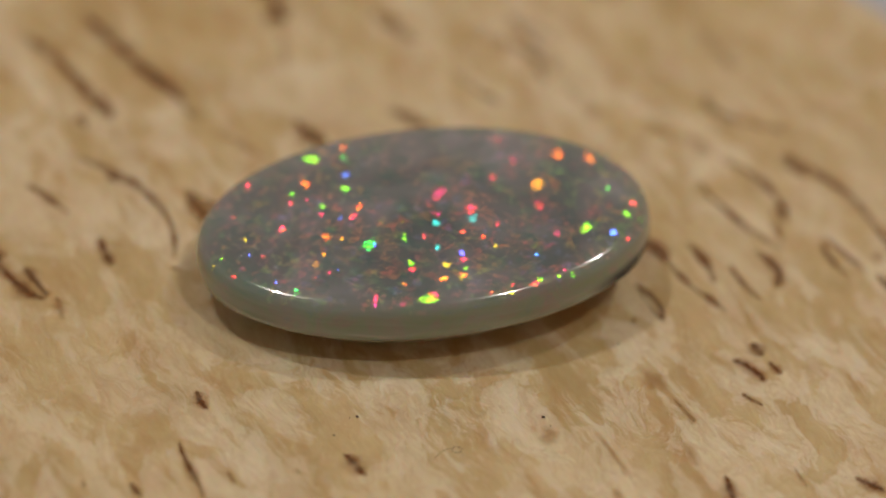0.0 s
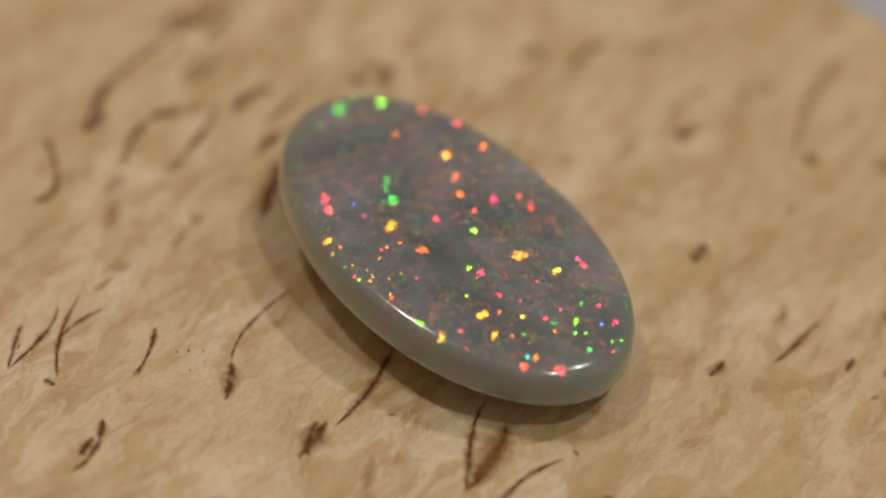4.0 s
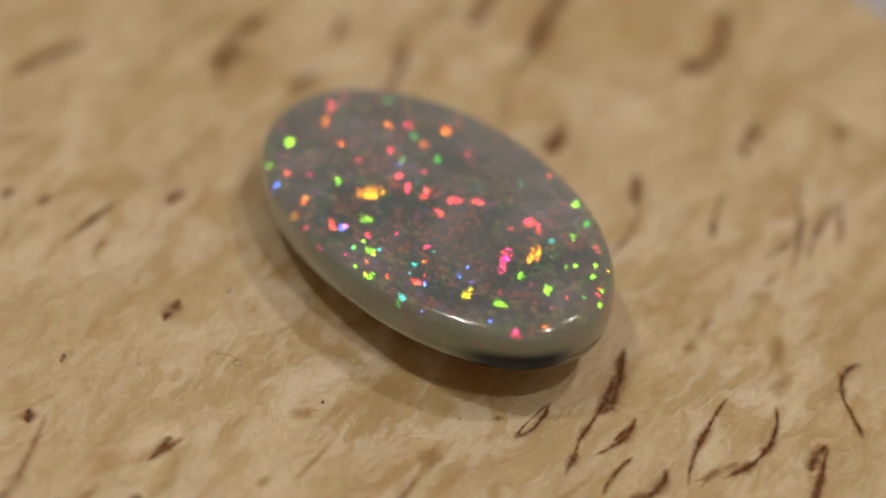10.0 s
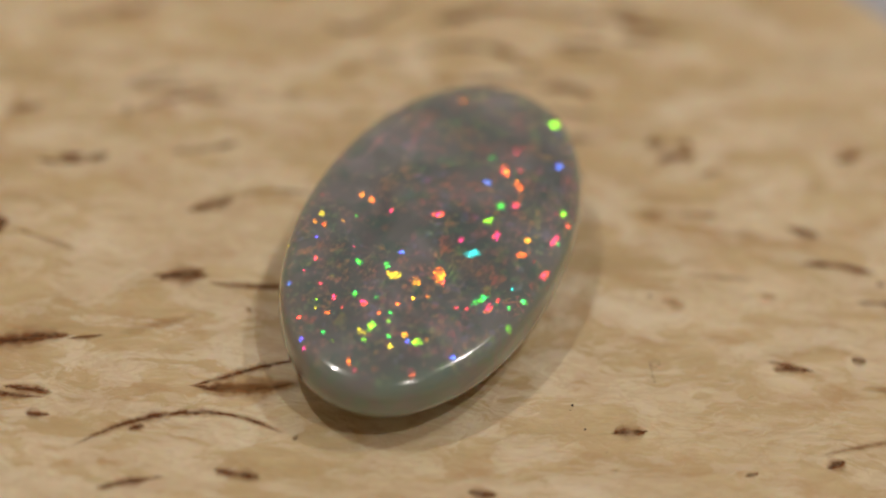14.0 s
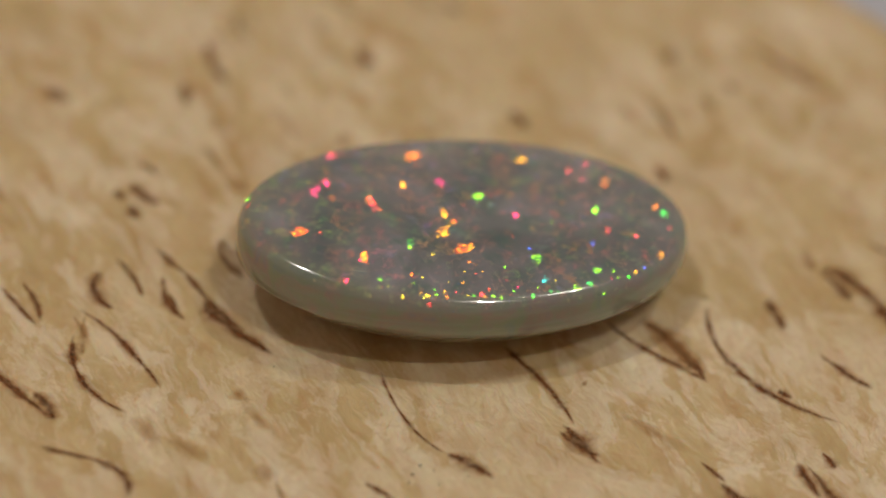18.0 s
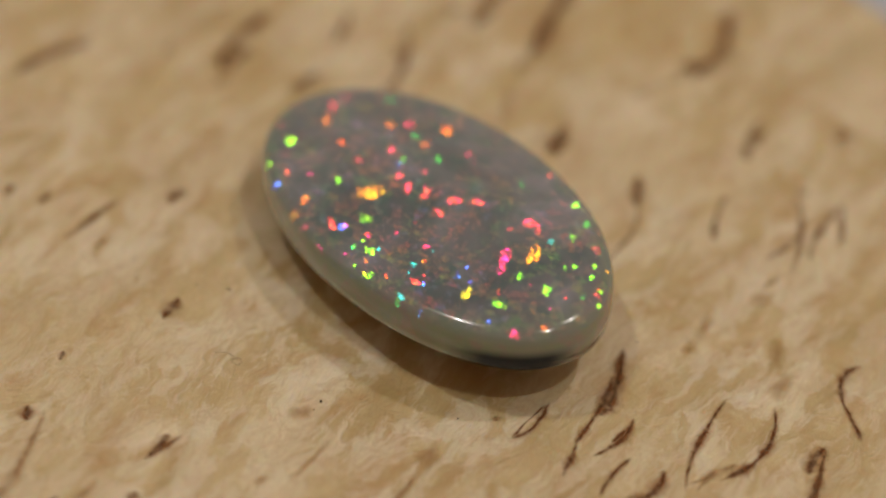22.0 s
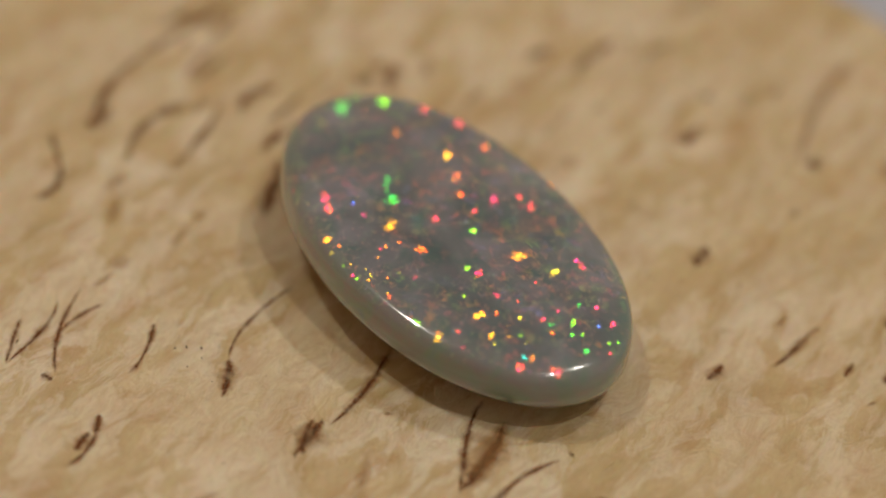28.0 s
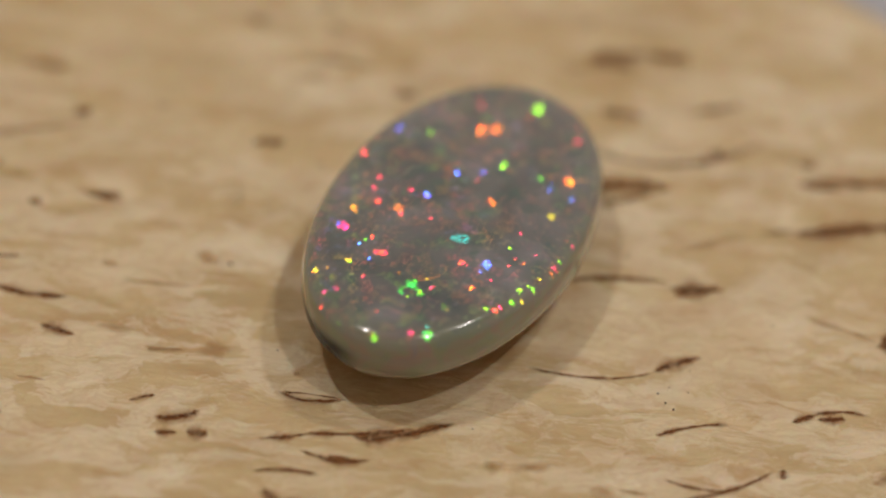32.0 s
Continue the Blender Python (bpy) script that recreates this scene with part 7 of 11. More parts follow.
    spark(4.34, 3.63, 0.62, "orange", 316.5, 34.3, 1.30, 105, 0.30)
    spark(2.76, 1.31, 0.62, "green", 166.4, 34.5, 1.63, 141, 0.30)
    spark(-6.10, -0.54, 0.61, "lime", 61.6, 34.8, 1.35, 31, 0.30)
    spark(4.24, -0.62, 0.59, "red", 284.9, 34.1, 1.20, 76, 0.30)
    spark(-8.11, -0.95, 0.59, "red", 19.6, 35.5, 1.37, 173, 0.30)
    spark(6.98, 1.74, 0.59, "orange", 224.7, 35.3, 1.28, 19, 0.30)
    spark(-7.17, 1.86, 0.59, "red", 17.5, 35.3, 1.37, 168, 0.30)
    spark(-4.06, -4.10, 0.59, "blue", 48.9, 35.1, 1.39, 24, 0.30)
    spark(-1.26, 1.67, 0.58, "red", 76.4, 34.1, 1.09, 14, 0.30)
    spark(7.45, 2.58, 0.58, "lime", 30.6, 33.0, 1.14, 153, 0.30)
    spark(2.46, 0.74, 0.56, "pink", 137.6, 34.4, 1.65, 112, 0.30)
    spark(6.12, 3.30, 0.56, "red", 346.1, 33.6, 1.29, 128, 0.30)
    spark(-8.67, 0.39, 0.55, "orange", 74.3, 34.6, 1.37, 41, 0.30)
    spark(-3.27, 1.75, 0.55, "orange", 349.0, 34.9, 1.31, 141, 0.30)
    spark(-1.16, -1.17, 0.54, "pink", 30.3, 34.6, 1.29, 6, 0.30)
    spark(-6.84, 2.59, 0.54, "green", 346.3, 35.4, 1.36, 142, 0.30)
    spark(-8.14, 1.26, 0.54, "red", 347.5, 35.5, 1.36, 144, 0.30)
    spark(-2.48, 4.36, 0.53, "blue", 45.0, 34.2, 1.28, 11, 0.30)
    spark(-1.19, -2.45, 0.53, "teal", 20.1, 34.6, 1.28, 175, 0.30)
    spark(-0.96, 4.04, 0.52, "yellow", 45.6, 34.0, 1.27, 11, 0.30)
    spark(6.86, -2.56, 0.52, "blue", 237.8, 34.6, 1.24, 21, 0.30)
    spark(3.22, -0.50, 0.52, "green", 198.0, 34.7, 1.23, 166, 0.30)
    spark(-8.03, -1.27, 0.51, "lime", 76.0, 34.8, 1.38, 44, 0.30)
    spark(-3.31, -2.82, 0.51, "blue", 90.0, 34.7, 1.37, 61, 0.30)
    spark(5.18, -0.99, 0.51, "orange", 168.2, 35.0, 1.28, 137, 0.30)
    spark(3.28, 3.83, 0.51, "red", 288.1, 34.8, 1.30, 79, 0.30)
    spark(2.34, 2.25, 0.51, "green", 111.1, 34.0, 1.20, 78, 0.30)
    spark(-5.31, 1.29, 0.51, "blue", 306.3, 34.8, 1.25, 102, 0.30)
    spark(-5.44, 3.11, 0.50, "orange", 331.3, 35.2, 1.34, 127, 0.30)
    spark(0.98, -1.79, 0.50, "yellow", 194.5, 34.3, 1.22, 162, 0.30)
    spark(0.61, -4.48, 0.50, "red", 135.3, 34.8, 1.38, 105, 0.30)
    spark(-2.81, -2.71, 0.50, "blue", 306.3, 34.1, 1.07, 172, 0.30)
    spark(-7.07, -1.56, 0.50, "red", 48.4, 35.2, 1.38, 19, 0.30)
    spark(-7.04, 0.68, 0.49, "red", 45.9, 35.0, 1.36, 16, 0.30)
    spark(1.44, -1.10, 0.48, "teal", 286.5, 34.1, 1.18, 79, 0.30)
    spark(-4.09, -2.64, 0.48, "lime", 48.6, 35.0, 1.36, 21, 0.30)
    spark(0.64, 2.16, 0.48, "orange", 31.5, 34.1, 1.27, 1, 0.30)
    spark(-3.34, 2.46, 0.48, "blue", 286.4, 34.7, 1.25, 85, 0.30)
    spark(-5.05, 3.76, 0.48, "blue", 320.1, 35.2, 1.35, 113, 0.30)
    spark(4.86, -1.51, 0.47, "red", 226.5, 34.7, 1.23, 13, 0.30)
    spark(2.58, -2.21, 0.47, "orange", 139.2, 34.7, 1.70, 111, 0.30)
    spark(3.06, 4.48, 0.47, "orange", 257.3, 35.1, 1.33, 53, 0.30)
    spark(-2.88, 2.45, 0.46, "green", 16.4, 34.7, 1.32, 167, 0.30)
    spark(5.44, -1.31, 0.46, "pink", 94.4, 34.4, 1.28, 67, 0.30)
    spark(-3.46, -5.04, 0.46, "amber", 352.0, 34.5, 1.18, 168, 0.30)
    spark(3.52, 1.09, 0.45, "orange", 301.2, 34.3, 1.23, 93, 0.30)
    spark(-2.03, 1.46, 0.45, "green", 348.3, 34.7, 1.29, 141, 0.30)
    spark(0.03, -0.60, 0.45, "pink", 287.9, 34.2, 1.08, 30, 0.30)
    spark(-3.28, 3.56, 0.45, "green", 287.1, 34.9, 1.28, 85, 0.30)
    spark(4.76, 3.95, 0.45, "green", 344.1, 33.9, 1.31, 130, 0.30)
    spark(3.67, 2.20, 0.44, "red", 284.5, 34.6, 1.26, 78, 0.30)
    spark(-3.41, 1.48, 0.44, "orange", 121.2, 33.7, 1.22, 87, 0.30)
    spark(-5.82, -0.57, 0.44, "orange", 134.3, 33.6, 1.64, 108, 0.30)
    spark(8.20, -1.14, 0.44, "green", 166.3, 35.4, 1.00, 48, 0.30)
    spark(-0.65, 1.08, 0.43, "green", 316.5, 34.5, 1.25, 112, 0.30)
    spark(4.21, 4.41, 0.42, "red", 183.7, 34.8, 1.00, 63, 0.30)
    spark(7.93, -3.17, 0.42, "lime", 19.8, 33.1, 1.41, 48, 0.30)
    spark(-3.96, 1.72, 0.42, "green", 348.5, 35.0, 1.31, 141, 0.30)
    spark(2.44, -1.15, 0.42, "blue", 226.6, 34.4, 1.20, 14, 0.30)
    spark(-1.64, 2.77, 0.41, "red", 348.5, 34.7, 1.31, 139, 0.30)
    spark(-2.20, 0.51, 0.41, "blue", 48.2, 34.5, 1.30, 17, 0.30)
    spark(6.21, -2.96, 0.41, "blue", 255.3, 34.2, 1.19, 36, 0.30)
    spark(5.84, -0.82, 0.41, "green", 94.9, 34.3, 1.26, 67, 0.30)
    spark(-1.43, 2.72, 0.41, "blue", 17.0, 34.5, 1.30, 166, 0.30)
    spark(-1.51, 0.48, 0.41, "red", 46.7, 34.4, 1.29, 18, 0.30)
    spark(7.03, -2.17, 0.41, "pink", 47.0, 33.6, 1.22, 27, 0.30)
    spark(7.04, 2.47, 0.40, "orange", 313.3, 34.0, 1.30, 100, 0.30)
    spark(-2.77, -0.03, 0.40, "blue", 346.4, 34.7, 1.27, 143, 0.30)
    spark(4.02, 2.35, 0.40, "orange", 270.9, 34.7, 1.26, 63, 0.30)
    spark(0.09, 1.78, 0.40, "blue", 18.3, 34.3, 1.28, 167, 0.30)
    spark(-4.46, -3.04, 0.40, "red", 333.9, 34.5, 1.22, 135, 0.30)
    spark(-5.90, 0.18, 0.39, "red", 321.4, 34.9, 1.26, 117, 0.30)
    spark(-3.28, 0.99, 0.39, "blue", 213.7, 33.7, 1.16, 4, 0.30)
    spark(-2.58, -5.08, 0.39, "pink", 348.5, 34.3, 1.22, 48, 0.30)
    spark(-2.35, 2.42, 0.38, "blue", 271.3, 34.6, 1.24, 69, 0.30)
    spark(3.84, -2.08, 0.38, "red", 225.7, 34.5, 1.21, 11, 0.30)
    spark(1.45, -1.10, 0.38, "orange", 90.3, 34.4, 1.29, 64, 0.30)
    spark(-6.20, -1.09, 0.37, "red", 336.7, 35.0, 1.26, 133, 0.30)
    spark(-1.08, 2.66, 0.37, "pink", 347.1, 34.6, 1.30, 138, 0.30)
    spark(-3.61, 1.05, 0.36, "orange", 302.3, 34.7, 1.24, 100, 0.30)
    spark(-3.04, 2.72, 0.36, "lime", 46.7, 34.4, 1.30, 14, 0.30)
    spark(0.23, -1.00, 0.36, "blue", 135.8, 34.4, 1.27, 105, 0.30)
    spark(5.16, -0.64, 0.36, "orange", 111.0, 34.5, 1.27, 82, 0.30)
    spark(4.14, -2.33, 0.36, "blue", 347.6, 33.6, 1.18, 144, 0.30)
    spark(-0.90, 0.57, 0.36, "pink", 19.4, 34.5, 1.28, 169, 0.30)
    spark(-1.69, 0.50, 0.35, "red", 349.9, 34.6, 1.27, 142, 0.30)
    spark(2.88, -2.98, 0.35, "lime", 269.1, 33.8, 1.15, 58, 0.30)
    spark(-8.42, -1.92, 0.35, "red", 348.4, 35.3, 1.00, 48, 0.30)
    spark(2.96, -5.11, 0.35, "green", 21.6, 33.9, 1.26, 178, 0.30)
    spark(-4.89, -3.15, 0.35, "pink", 349.3, 34.8, 1.25, 149, 0.30)
    spark(5.81, -0.25, 0.35, "green", 80.2, 34.0, 1.24, 52, 0.30)
    spark(3.89, -0.99, 0.34, "orange", 211.7, 34.7, 1.23, 179, 0.30)
    spark(-9.22, 1.25, 0.33, "pink", 133.7, 32.9, 1.00, 109, 0.30)
    spark(-5.37, 2.95, 0.32, "red", 138.1, 33.2, 1.17, 100, 0.30)
    spark(4.77, -2.19, 0.32, "pink", 284.9, 33.8, 1.16, 74, 0.30)
    spark(-2.76, -5.04, 0.32, "green", 19.6, 34.8, 1.00, 168, 0.30)
    spark(8.46, 0.03, 0.32, "green", 316.8, 33.4, 1.00, 18, 0.30)
    spark(2.91, 5.01, 0.32, "yellow", 199.2, 34.8, 1.00, 78, 0.30)
    spark(-2.78, 0.56, 0.32, "blue", 227.3, 33.9, 1.16, 20, 0.30)
    spark(-0.64, -4.42, 0.31, "red", 226.5, 33.6, 1.17, 5, 0.30)
    spark(8.34, -2.28, 0.30, "red", 125.5, 35.0, 1.00, 4, 0.30)
    spark(8.52, 1.80, 0.29, "lime", 170.5, 35.3, 1.00, 48, 0.30)
    spark(-1.76, -5.21, 0.29, "orange", 79.2, 35.0, 1.00, 138, 0.30)
    spark(-2.04, -5.02, 0.28, "pink", 288.0, 33.4, 1.00, 168, 0.30)
    spark(9.42, -0.04, 0.28, "yellow", 46.8, 33.1, 1.00, 108, 0.30)
    spark(3.43, -4.81, 0.28, "green", 348.6, 33.4, 1.00, 48, 0.30)
    spark(-8.08, -2.64, 0.28, "lime", 319.4, 34.7, 1.00, 18, 0.30)
    spark(-2.82, -4.94, 0.28, "red", 271.2, 33.3, 1.00, 153, 0.30)
    glint(-5.12, -2.54, 0.34, "red", 106.2, 34.4, 1.35, 74)
    glint(3.12, -4.11, 0.34, "blue", 62.3, 34.5, 1.33, 41)
    glint(-5.90, 0.29, 0.34, "amber", 91.8, 34.2, 1.30, 57)
    glint(2.06, -1.42, 0.33, "lime", 151.1, 34.6, 1.27, 120)
    glint(-6.08, 1.59, 0.33, "orange", 87.4, 34.1, 1.28, 55)
    glint(5.29, -3.34, 0.33, "yellow", 79.6, 34.5, 1.16, 59)
    glint(-7.89, -0.86, 0.33, "amber", 119.8, 33.7, 1.28, 83)
    glint(-0.52, -3.20, 0.32, "red", 166.7, 34.2, 1.28, 131)
    glint(0.54, -3.29, 0.32, "red", 49.5, 34.6, 1.31, 24)
    glint(-5.35, 0.40, 0.32, "amber", 118.3, 33.8, 1.25, 85)
    glint(0.20, -1.77, 0.31, "red", 47.4, 34.5, 1.30, 22)
    glint(0.08, -0.76, 0.31, "lime", 139.5, 34.3, 1.26, 105)
    glint(2.53, 0.91, 0.31, "red", 154.5, 34.5, 1.22, 123)
    glint(-7.42, 2.74, 0.31, "red", 288.9, 34.8, 1.30, 90)
    glint(-1.15, 1.86, 0.31, "red", 316.4, 34.7, 1.27, 112)
    glint(-3.63, -0.91, 0.31, "lime", 136.9, 33.9, 1.26, 101)
    glint(-2.54, -0.23, 0.31, "blue", 305.1, 34.4, 1.21, 100)
    glint(0.40, 1.21, 0.31, "lime", 2.6, 34.3, 1.27, 154)
    glint(3.24, -3.75, 0.31, "blue", 51.0, 34.3, 1.29, 26)
    glint(0.22, 0.07, 0.31, "red", 14.9, 34.3, 1.27, 170)
    glint(-5.05, -0.54, 0.31, "yellow", 134.0, 33.7, 1.24, 100)
    glint(-4.36, 1.84, 0.30, "blue", 121.9, 33.6, 1.21, 86)
    glint(-6.10, -3.59, 0.30, "red", 335.1, 34.7, 1.22, 140)
    glint(3.80, 2.27, 0.30, "blue", 63.8, 33.7, 1.21, 31)
    glint(-6.96, -0.55, 0.30, "lime", 319.5, 34.9, 1.25, 119)
    glint(5.04, 0.07, 0.30, "red", 78.9, 34.0, 1.24, 51)
    glint(-6.44, -1.65, 0.30, "red", 304.7, 34.4, 1.19, 105)
    glint(-1.85, 4.18, 0.30, "lime", 91.9, 33.6, 1.20, 55)
    glint(-5.59, -3.74, 0.30, "red", 352.2, 34.9, 1.26, 153)
    glint(-5.97, -3.10, 0.30, "red", 107.6, 34.4, 1.37, 74)
    glint(3.73, -2.03, 0.30, "red", 46.2, 34.0, 1.26, 24)
    glint(-1.66, 4.54, 0.30, "lime", 242.1, 34.6, 1.24, 42)
    glint(-0.52, -2.59, 0.30, "red", 90.2, 34.7, 1.34, 63)
    glint(6.23, -0.35, 0.30, "orange", 332.3, 33.5, 1.19, 122)
    glint(2.25, -1.88, 0.30, "pink", 331.2, 33.9, 1.19, 128)
    glint(-8.20, -0.39, 0.30, "orange", 151.1, 33.0, 1.21, 110)
    glint(2.41, -4.44, 0.30, "red", 63.1, 34.6, 1.36, 41)
    glint(5.54, 2.30, 0.30, "orange", 62.1, 33.5, 1.20, 32)
    glint(4.83, 1.95, 0.30, "teal", 343.4, 33.8, 1.24, 135)
    glint(-0.15, -4.30, 0.30, "red", 194.4, 34.0, 1.24, 157)
    glint(4.40, -1.51, 0.30, "red", 332.2, 33.6, 1.18, 125)
    glint(-2.33, 4.24, 0.30, "amber", 246.1, 34.6, 1.23, 42)
    glint(0.62, -2.72, 0.29, "red", 196.0, 34.2, 1.23, 160)
    glint(0.85, -2.48, 0.29, "blue", 4.7, 34.2, 1.23, 161)
    glint(6.90, 2.51, 0.29, "lime", 344.0, 33.5, 1.24, 129)
    glint(1.49, 2.89, 0.29, "yellow", 106.9, 33.8, 1.19, 77)
    glint(3.44, 4.20, 0.29, "green", 30.2, 33.5, 1.24, 175)
    glint(-2.86, 3.88, 0.29, "red", 123.1, 33.4, 1.17, 86)
    glint(6.48, 1.83, 0.29, "lime", 346.1, 33.5, 1.22, 134)
    glint(6.02, 2.53, 0.29, "blue", 2.0, 33.4, 1.23, 148)
    glint(-0.52, 2.81, 0.29, "orange", 226.2, 34.4, 1.20, 24)
    glint(4.27, 2.87, 0.29, "amber", 111.8, 34.0, 1.19, 80)
    glint(6.09, -1.44, 0.29, "red", 50.9, 33.7, 1.23, 24)
    glint(-0.66, -1.71, 0.29, "blue", 197.2, 34.0, 1.20, 161)
    glint(3.96, -1.85, 0.29, "red", 20.2, 33.8, 1.22, 174)
    glint(3.85, -2.99, 0.29, "lime", 20.8, 33.8, 1.22, 176)
    glint(-2.22, 4.90, 0.29, "red", 73.1, 33.6, 1.20, 32)
    glint(-6.67, 2.18, 0.29, "yellow", 136.1, 33.1, 1.18, 98)
    glint(-5.98, 2.50, 0.29, "amber", 152.0, 33.1, 1.16, 115)
    glint(1.26, -4.24, 0.29, "teal", 5.3, 34.0, 1.22, 165)
    glint(2.76, -1.38, 0.29, "orange", 254.5, 34.2, 1.18, 45)
    glint(-1.21, -0.07, 0.29, "lime", 180.6, 34.0, 1.20, 149)
    glint(-4.33, 3.54, 0.29, "red", 244.7, 34.2, 1.20, 43)
    glint(0.53, -3.33, 0.29, "red", 304.4, 33.7, 1.14, 99)
    glint(2.52, -3.03, 0.29, "amber", 3.2, 33.9, 1.21, 162)
    glint(4.70, -1.52, 0.29, "blue", 17.9, 33.6, 1.21, 173)
    glint(-1.23, -1.08, 0.28, "blue", 195.1, 33.9, 1.19, 163)
    glint(-6.66, 2.44, 0.28, "amber", 150.4, 33.0, 1.16, 114)
    glint(0.85, 2.85, 0.28, "orange", 181.0, 34.3, 1.18, 156)
    glint(4.71, -0.99, 0.28, "blue", 0.1, 33.6, 1.20, 156)
    glint(0.97, -4.52, 0.28, "amber", 331.2, 33.7, 1.15, 136)
    glint(2.57, -3.58, 0.28, "blue", 303.4, 33.6, 1.13, 96)
    glint(-0.03, -3.98, 0.28, "lime", 349.1, 34.1, 1.20, 150)
    glint(1.34, 4.78, 0.28, "red", 345.8, 34.4, 1.35, 133)
    glint(-4.80, -3.04, 0.28, "red", 320.1, 34.4, 1.19, 121)
    glint(5.15, -2.15, 0.28, "orange", 15.7, 33.6, 1.21, 174)
    glint(-0.02, -1.57, 0.28, "blue", 79.3, 34.5, 1.31, 49)
    glint(3.52, -2.49, 0.28, "lime", 254.4, 34.1, 1.17, 42)
    glint(5.65, -0.70, 0.28, "yellow", 17.4, 33.5, 1.21, 171)
    glint(2.21, 4.71, 0.28, "orange", 154.5, 34.0, 1.13, 133)
    glint(-6.66, 0.49, 0.28, "red", 165.3, 33.0, 1.17, 129)
    glint(2.42, -1.47, 0.28, "red", 284.8, 34.0, 1.17, 78)
    glint(-7.01, 0.35, 0.28, "green", 167.8, 33.0, 1.17, 128)
    glint(5.73, -1.76, 0.28, "lime", 16.2, 33.5, 1.20, 173)
    glint(-5.50, -3.42, 0.28, "red", 319.6, 34.4, 1.18, 122)
    glint(2.61, -2.89, 0.28, "orange", 349.2, 33.8, 1.19, 146)
    glint(-0.14, -1.20, 0.28, "lime", 255.9, 34.0, 1.17, 48)
    glint(-6.11, 1.27, 0.28, "yellow", 165.1, 33.1, 1.16, 130)
    glint(0.23, 4.81, 0.28, "red", 122.3, 33.5, 1.12, 90)
    glint(1.83, -1.85, 0.28, "blue", 272.3, 34.0, 1.16, 61)
    glint(-1.12, -1.38, 0.28, "pink", 227.8, 33.9, 1.17, 14)
    glint(-4.34, 3.68, 0.28, "red", 230.7, 34.0, 1.35, 15)
    glint(-5.75, 1.16, 0.28, "orange", 257.1, 34.0, 1.18, 57)
    glint(2.10, -2.81, 0.28, "lime", 254.5, 33.9, 1.16, 42)
    glint(-0.34, -4.48, 0.28, "red", 302.7, 33.6, 1.11, 101)
    glint(5.88, -1.62, 0.28, "red", 345.8, 33.4, 1.18, 141)
    glint(-2.79, -0.81, 0.28, "orange", 258.3, 33.9, 1.16, 51)
    glint(-3.23, 4.32, 0.28, "orange", 287.9, 35.0, 1.31, 85)
    glint(2.22, 4.59, 0.28, "lime", 138.5, 33.8, 1.43, 107)
    glint(5.17, -1.96, 0.28, "amber", 318.0, 33.5, 1.16, 108)
    glint(6.16, -1.96, 0.28, "lime", 2.0, 33.3, 1.18, 158)
    glint(6.91, -1.64, 0.28, "lime", 315.1, 33.4, 1.16, 105)
    glint(0.97, -4.59, 0.27, "orange", 349.8, 33.9, 1.18, 153)
    glint(-4.83, -2.06, 0.27, "amber", 290.4, 34.0, 1.16, 87)
    glint(-3.13, -1.94, 0.27, "green", 135.0, 34.1, 1.28, 102)
    glint(-3.07, -1.14, 0.27, "amber", 226.0, 33.7, 1.15, 15)
    glint(-5.78, 1.14, 0.27, "red", 288.7, 34.5, 1.22, 87)
    glint(-1.83, 4.01, 0.27, "lime", 181.9, 33.8, 1.15, 158)
    glint(-3.15, 3.69, 0.27, "red", 197.0, 33.7, 1.16, 174)
    glint(-2.79, -4.16, 0.27, "pink", 317.6, 34.0, 1.16, 121)
    glint(2.23, -4.03, 0.27, "pink", 255.6, 33.7, 1.14, 39)
    glint(4.22, -2.80, 0.27, "blue", 316.5, 33.5, 1.15, 111)
    glint(0.73, -2.87, 0.27, "blue", 287.5, 33.8, 1.14, 79)
    glint(-3.61, 2.33, 0.27, "red", 76.4, 34.1, 1.27, 42)
    glint(-5.27, -0.80, 0.27, "red", 195.5, 33.2, 1.16, 161)
    glint(-4.93, -0.18, 0.27, "amber", 243.3, 33.7, 1.15, 37)
    glint(-0.35, -3.19, 0.27, "lime", 258.2, 33.7, 1.14, 43)
    glint(-5.07, 3.41, 0.27, "red", 72.3, 34.0, 1.26, 39)
    glint(-6.08, 2.12, 0.27, "red", 228.6, 33.6, 1.15, 25)
    glint(-8.14, 0.54, 0.27, "red", 121.4, 33.4, 1.25, 82)
    glint(5.99, -2.67, 0.27, "blue", 316.0, 33.4, 1.14, 108)
    glint(-3.45, -2.01, 0.27, "pink", 242.2, 33.6, 1.14, 31)
    glint(-6.74, -2.36, 0.27, "blue", 195.1, 32.9, 1.16, 157)
    glint(2.23, -4.51, 0.27, "orange", 349.4, 33.7, 1.16, 154)
    glint(0.21, -4.88, 0.27, "red", 332.5, 33.7, 1.12, 150)
    glint(-6.16, -0.39, 0.27, "green", 197.8, 33.1, 1.15, 162)
    glint(-1.83, -2.37, 0.27, "amber", 16.5, 34.6, 1.28, 175)
    glint(-5.43, -0.38, 0.27, "orange", 228.1, 33.4, 1.14, 19)
    glint(-5.50, -2.29, 0.27, "yellow", 212.9, 33.1, 1.15, 175)
    glint(-0.59, -4.60, 0.27, "red", 242.6, 33.5, 1.14, 19)
    glint(-6.21, -1.31, 0.27, "lime", 132.9, 33.7, 1.26, 99)
    glint(-4.54, -2.56, 0.27, "red", 226.4, 33.3, 1.14, 12)
    glint(-6.68, -0.66, 0.27, "green", 196.8, 33.0, 1.15, 161)
    glint(-4.37, -2.96, 0.27, "red", 229.1, 33.3, 1.14, 10)
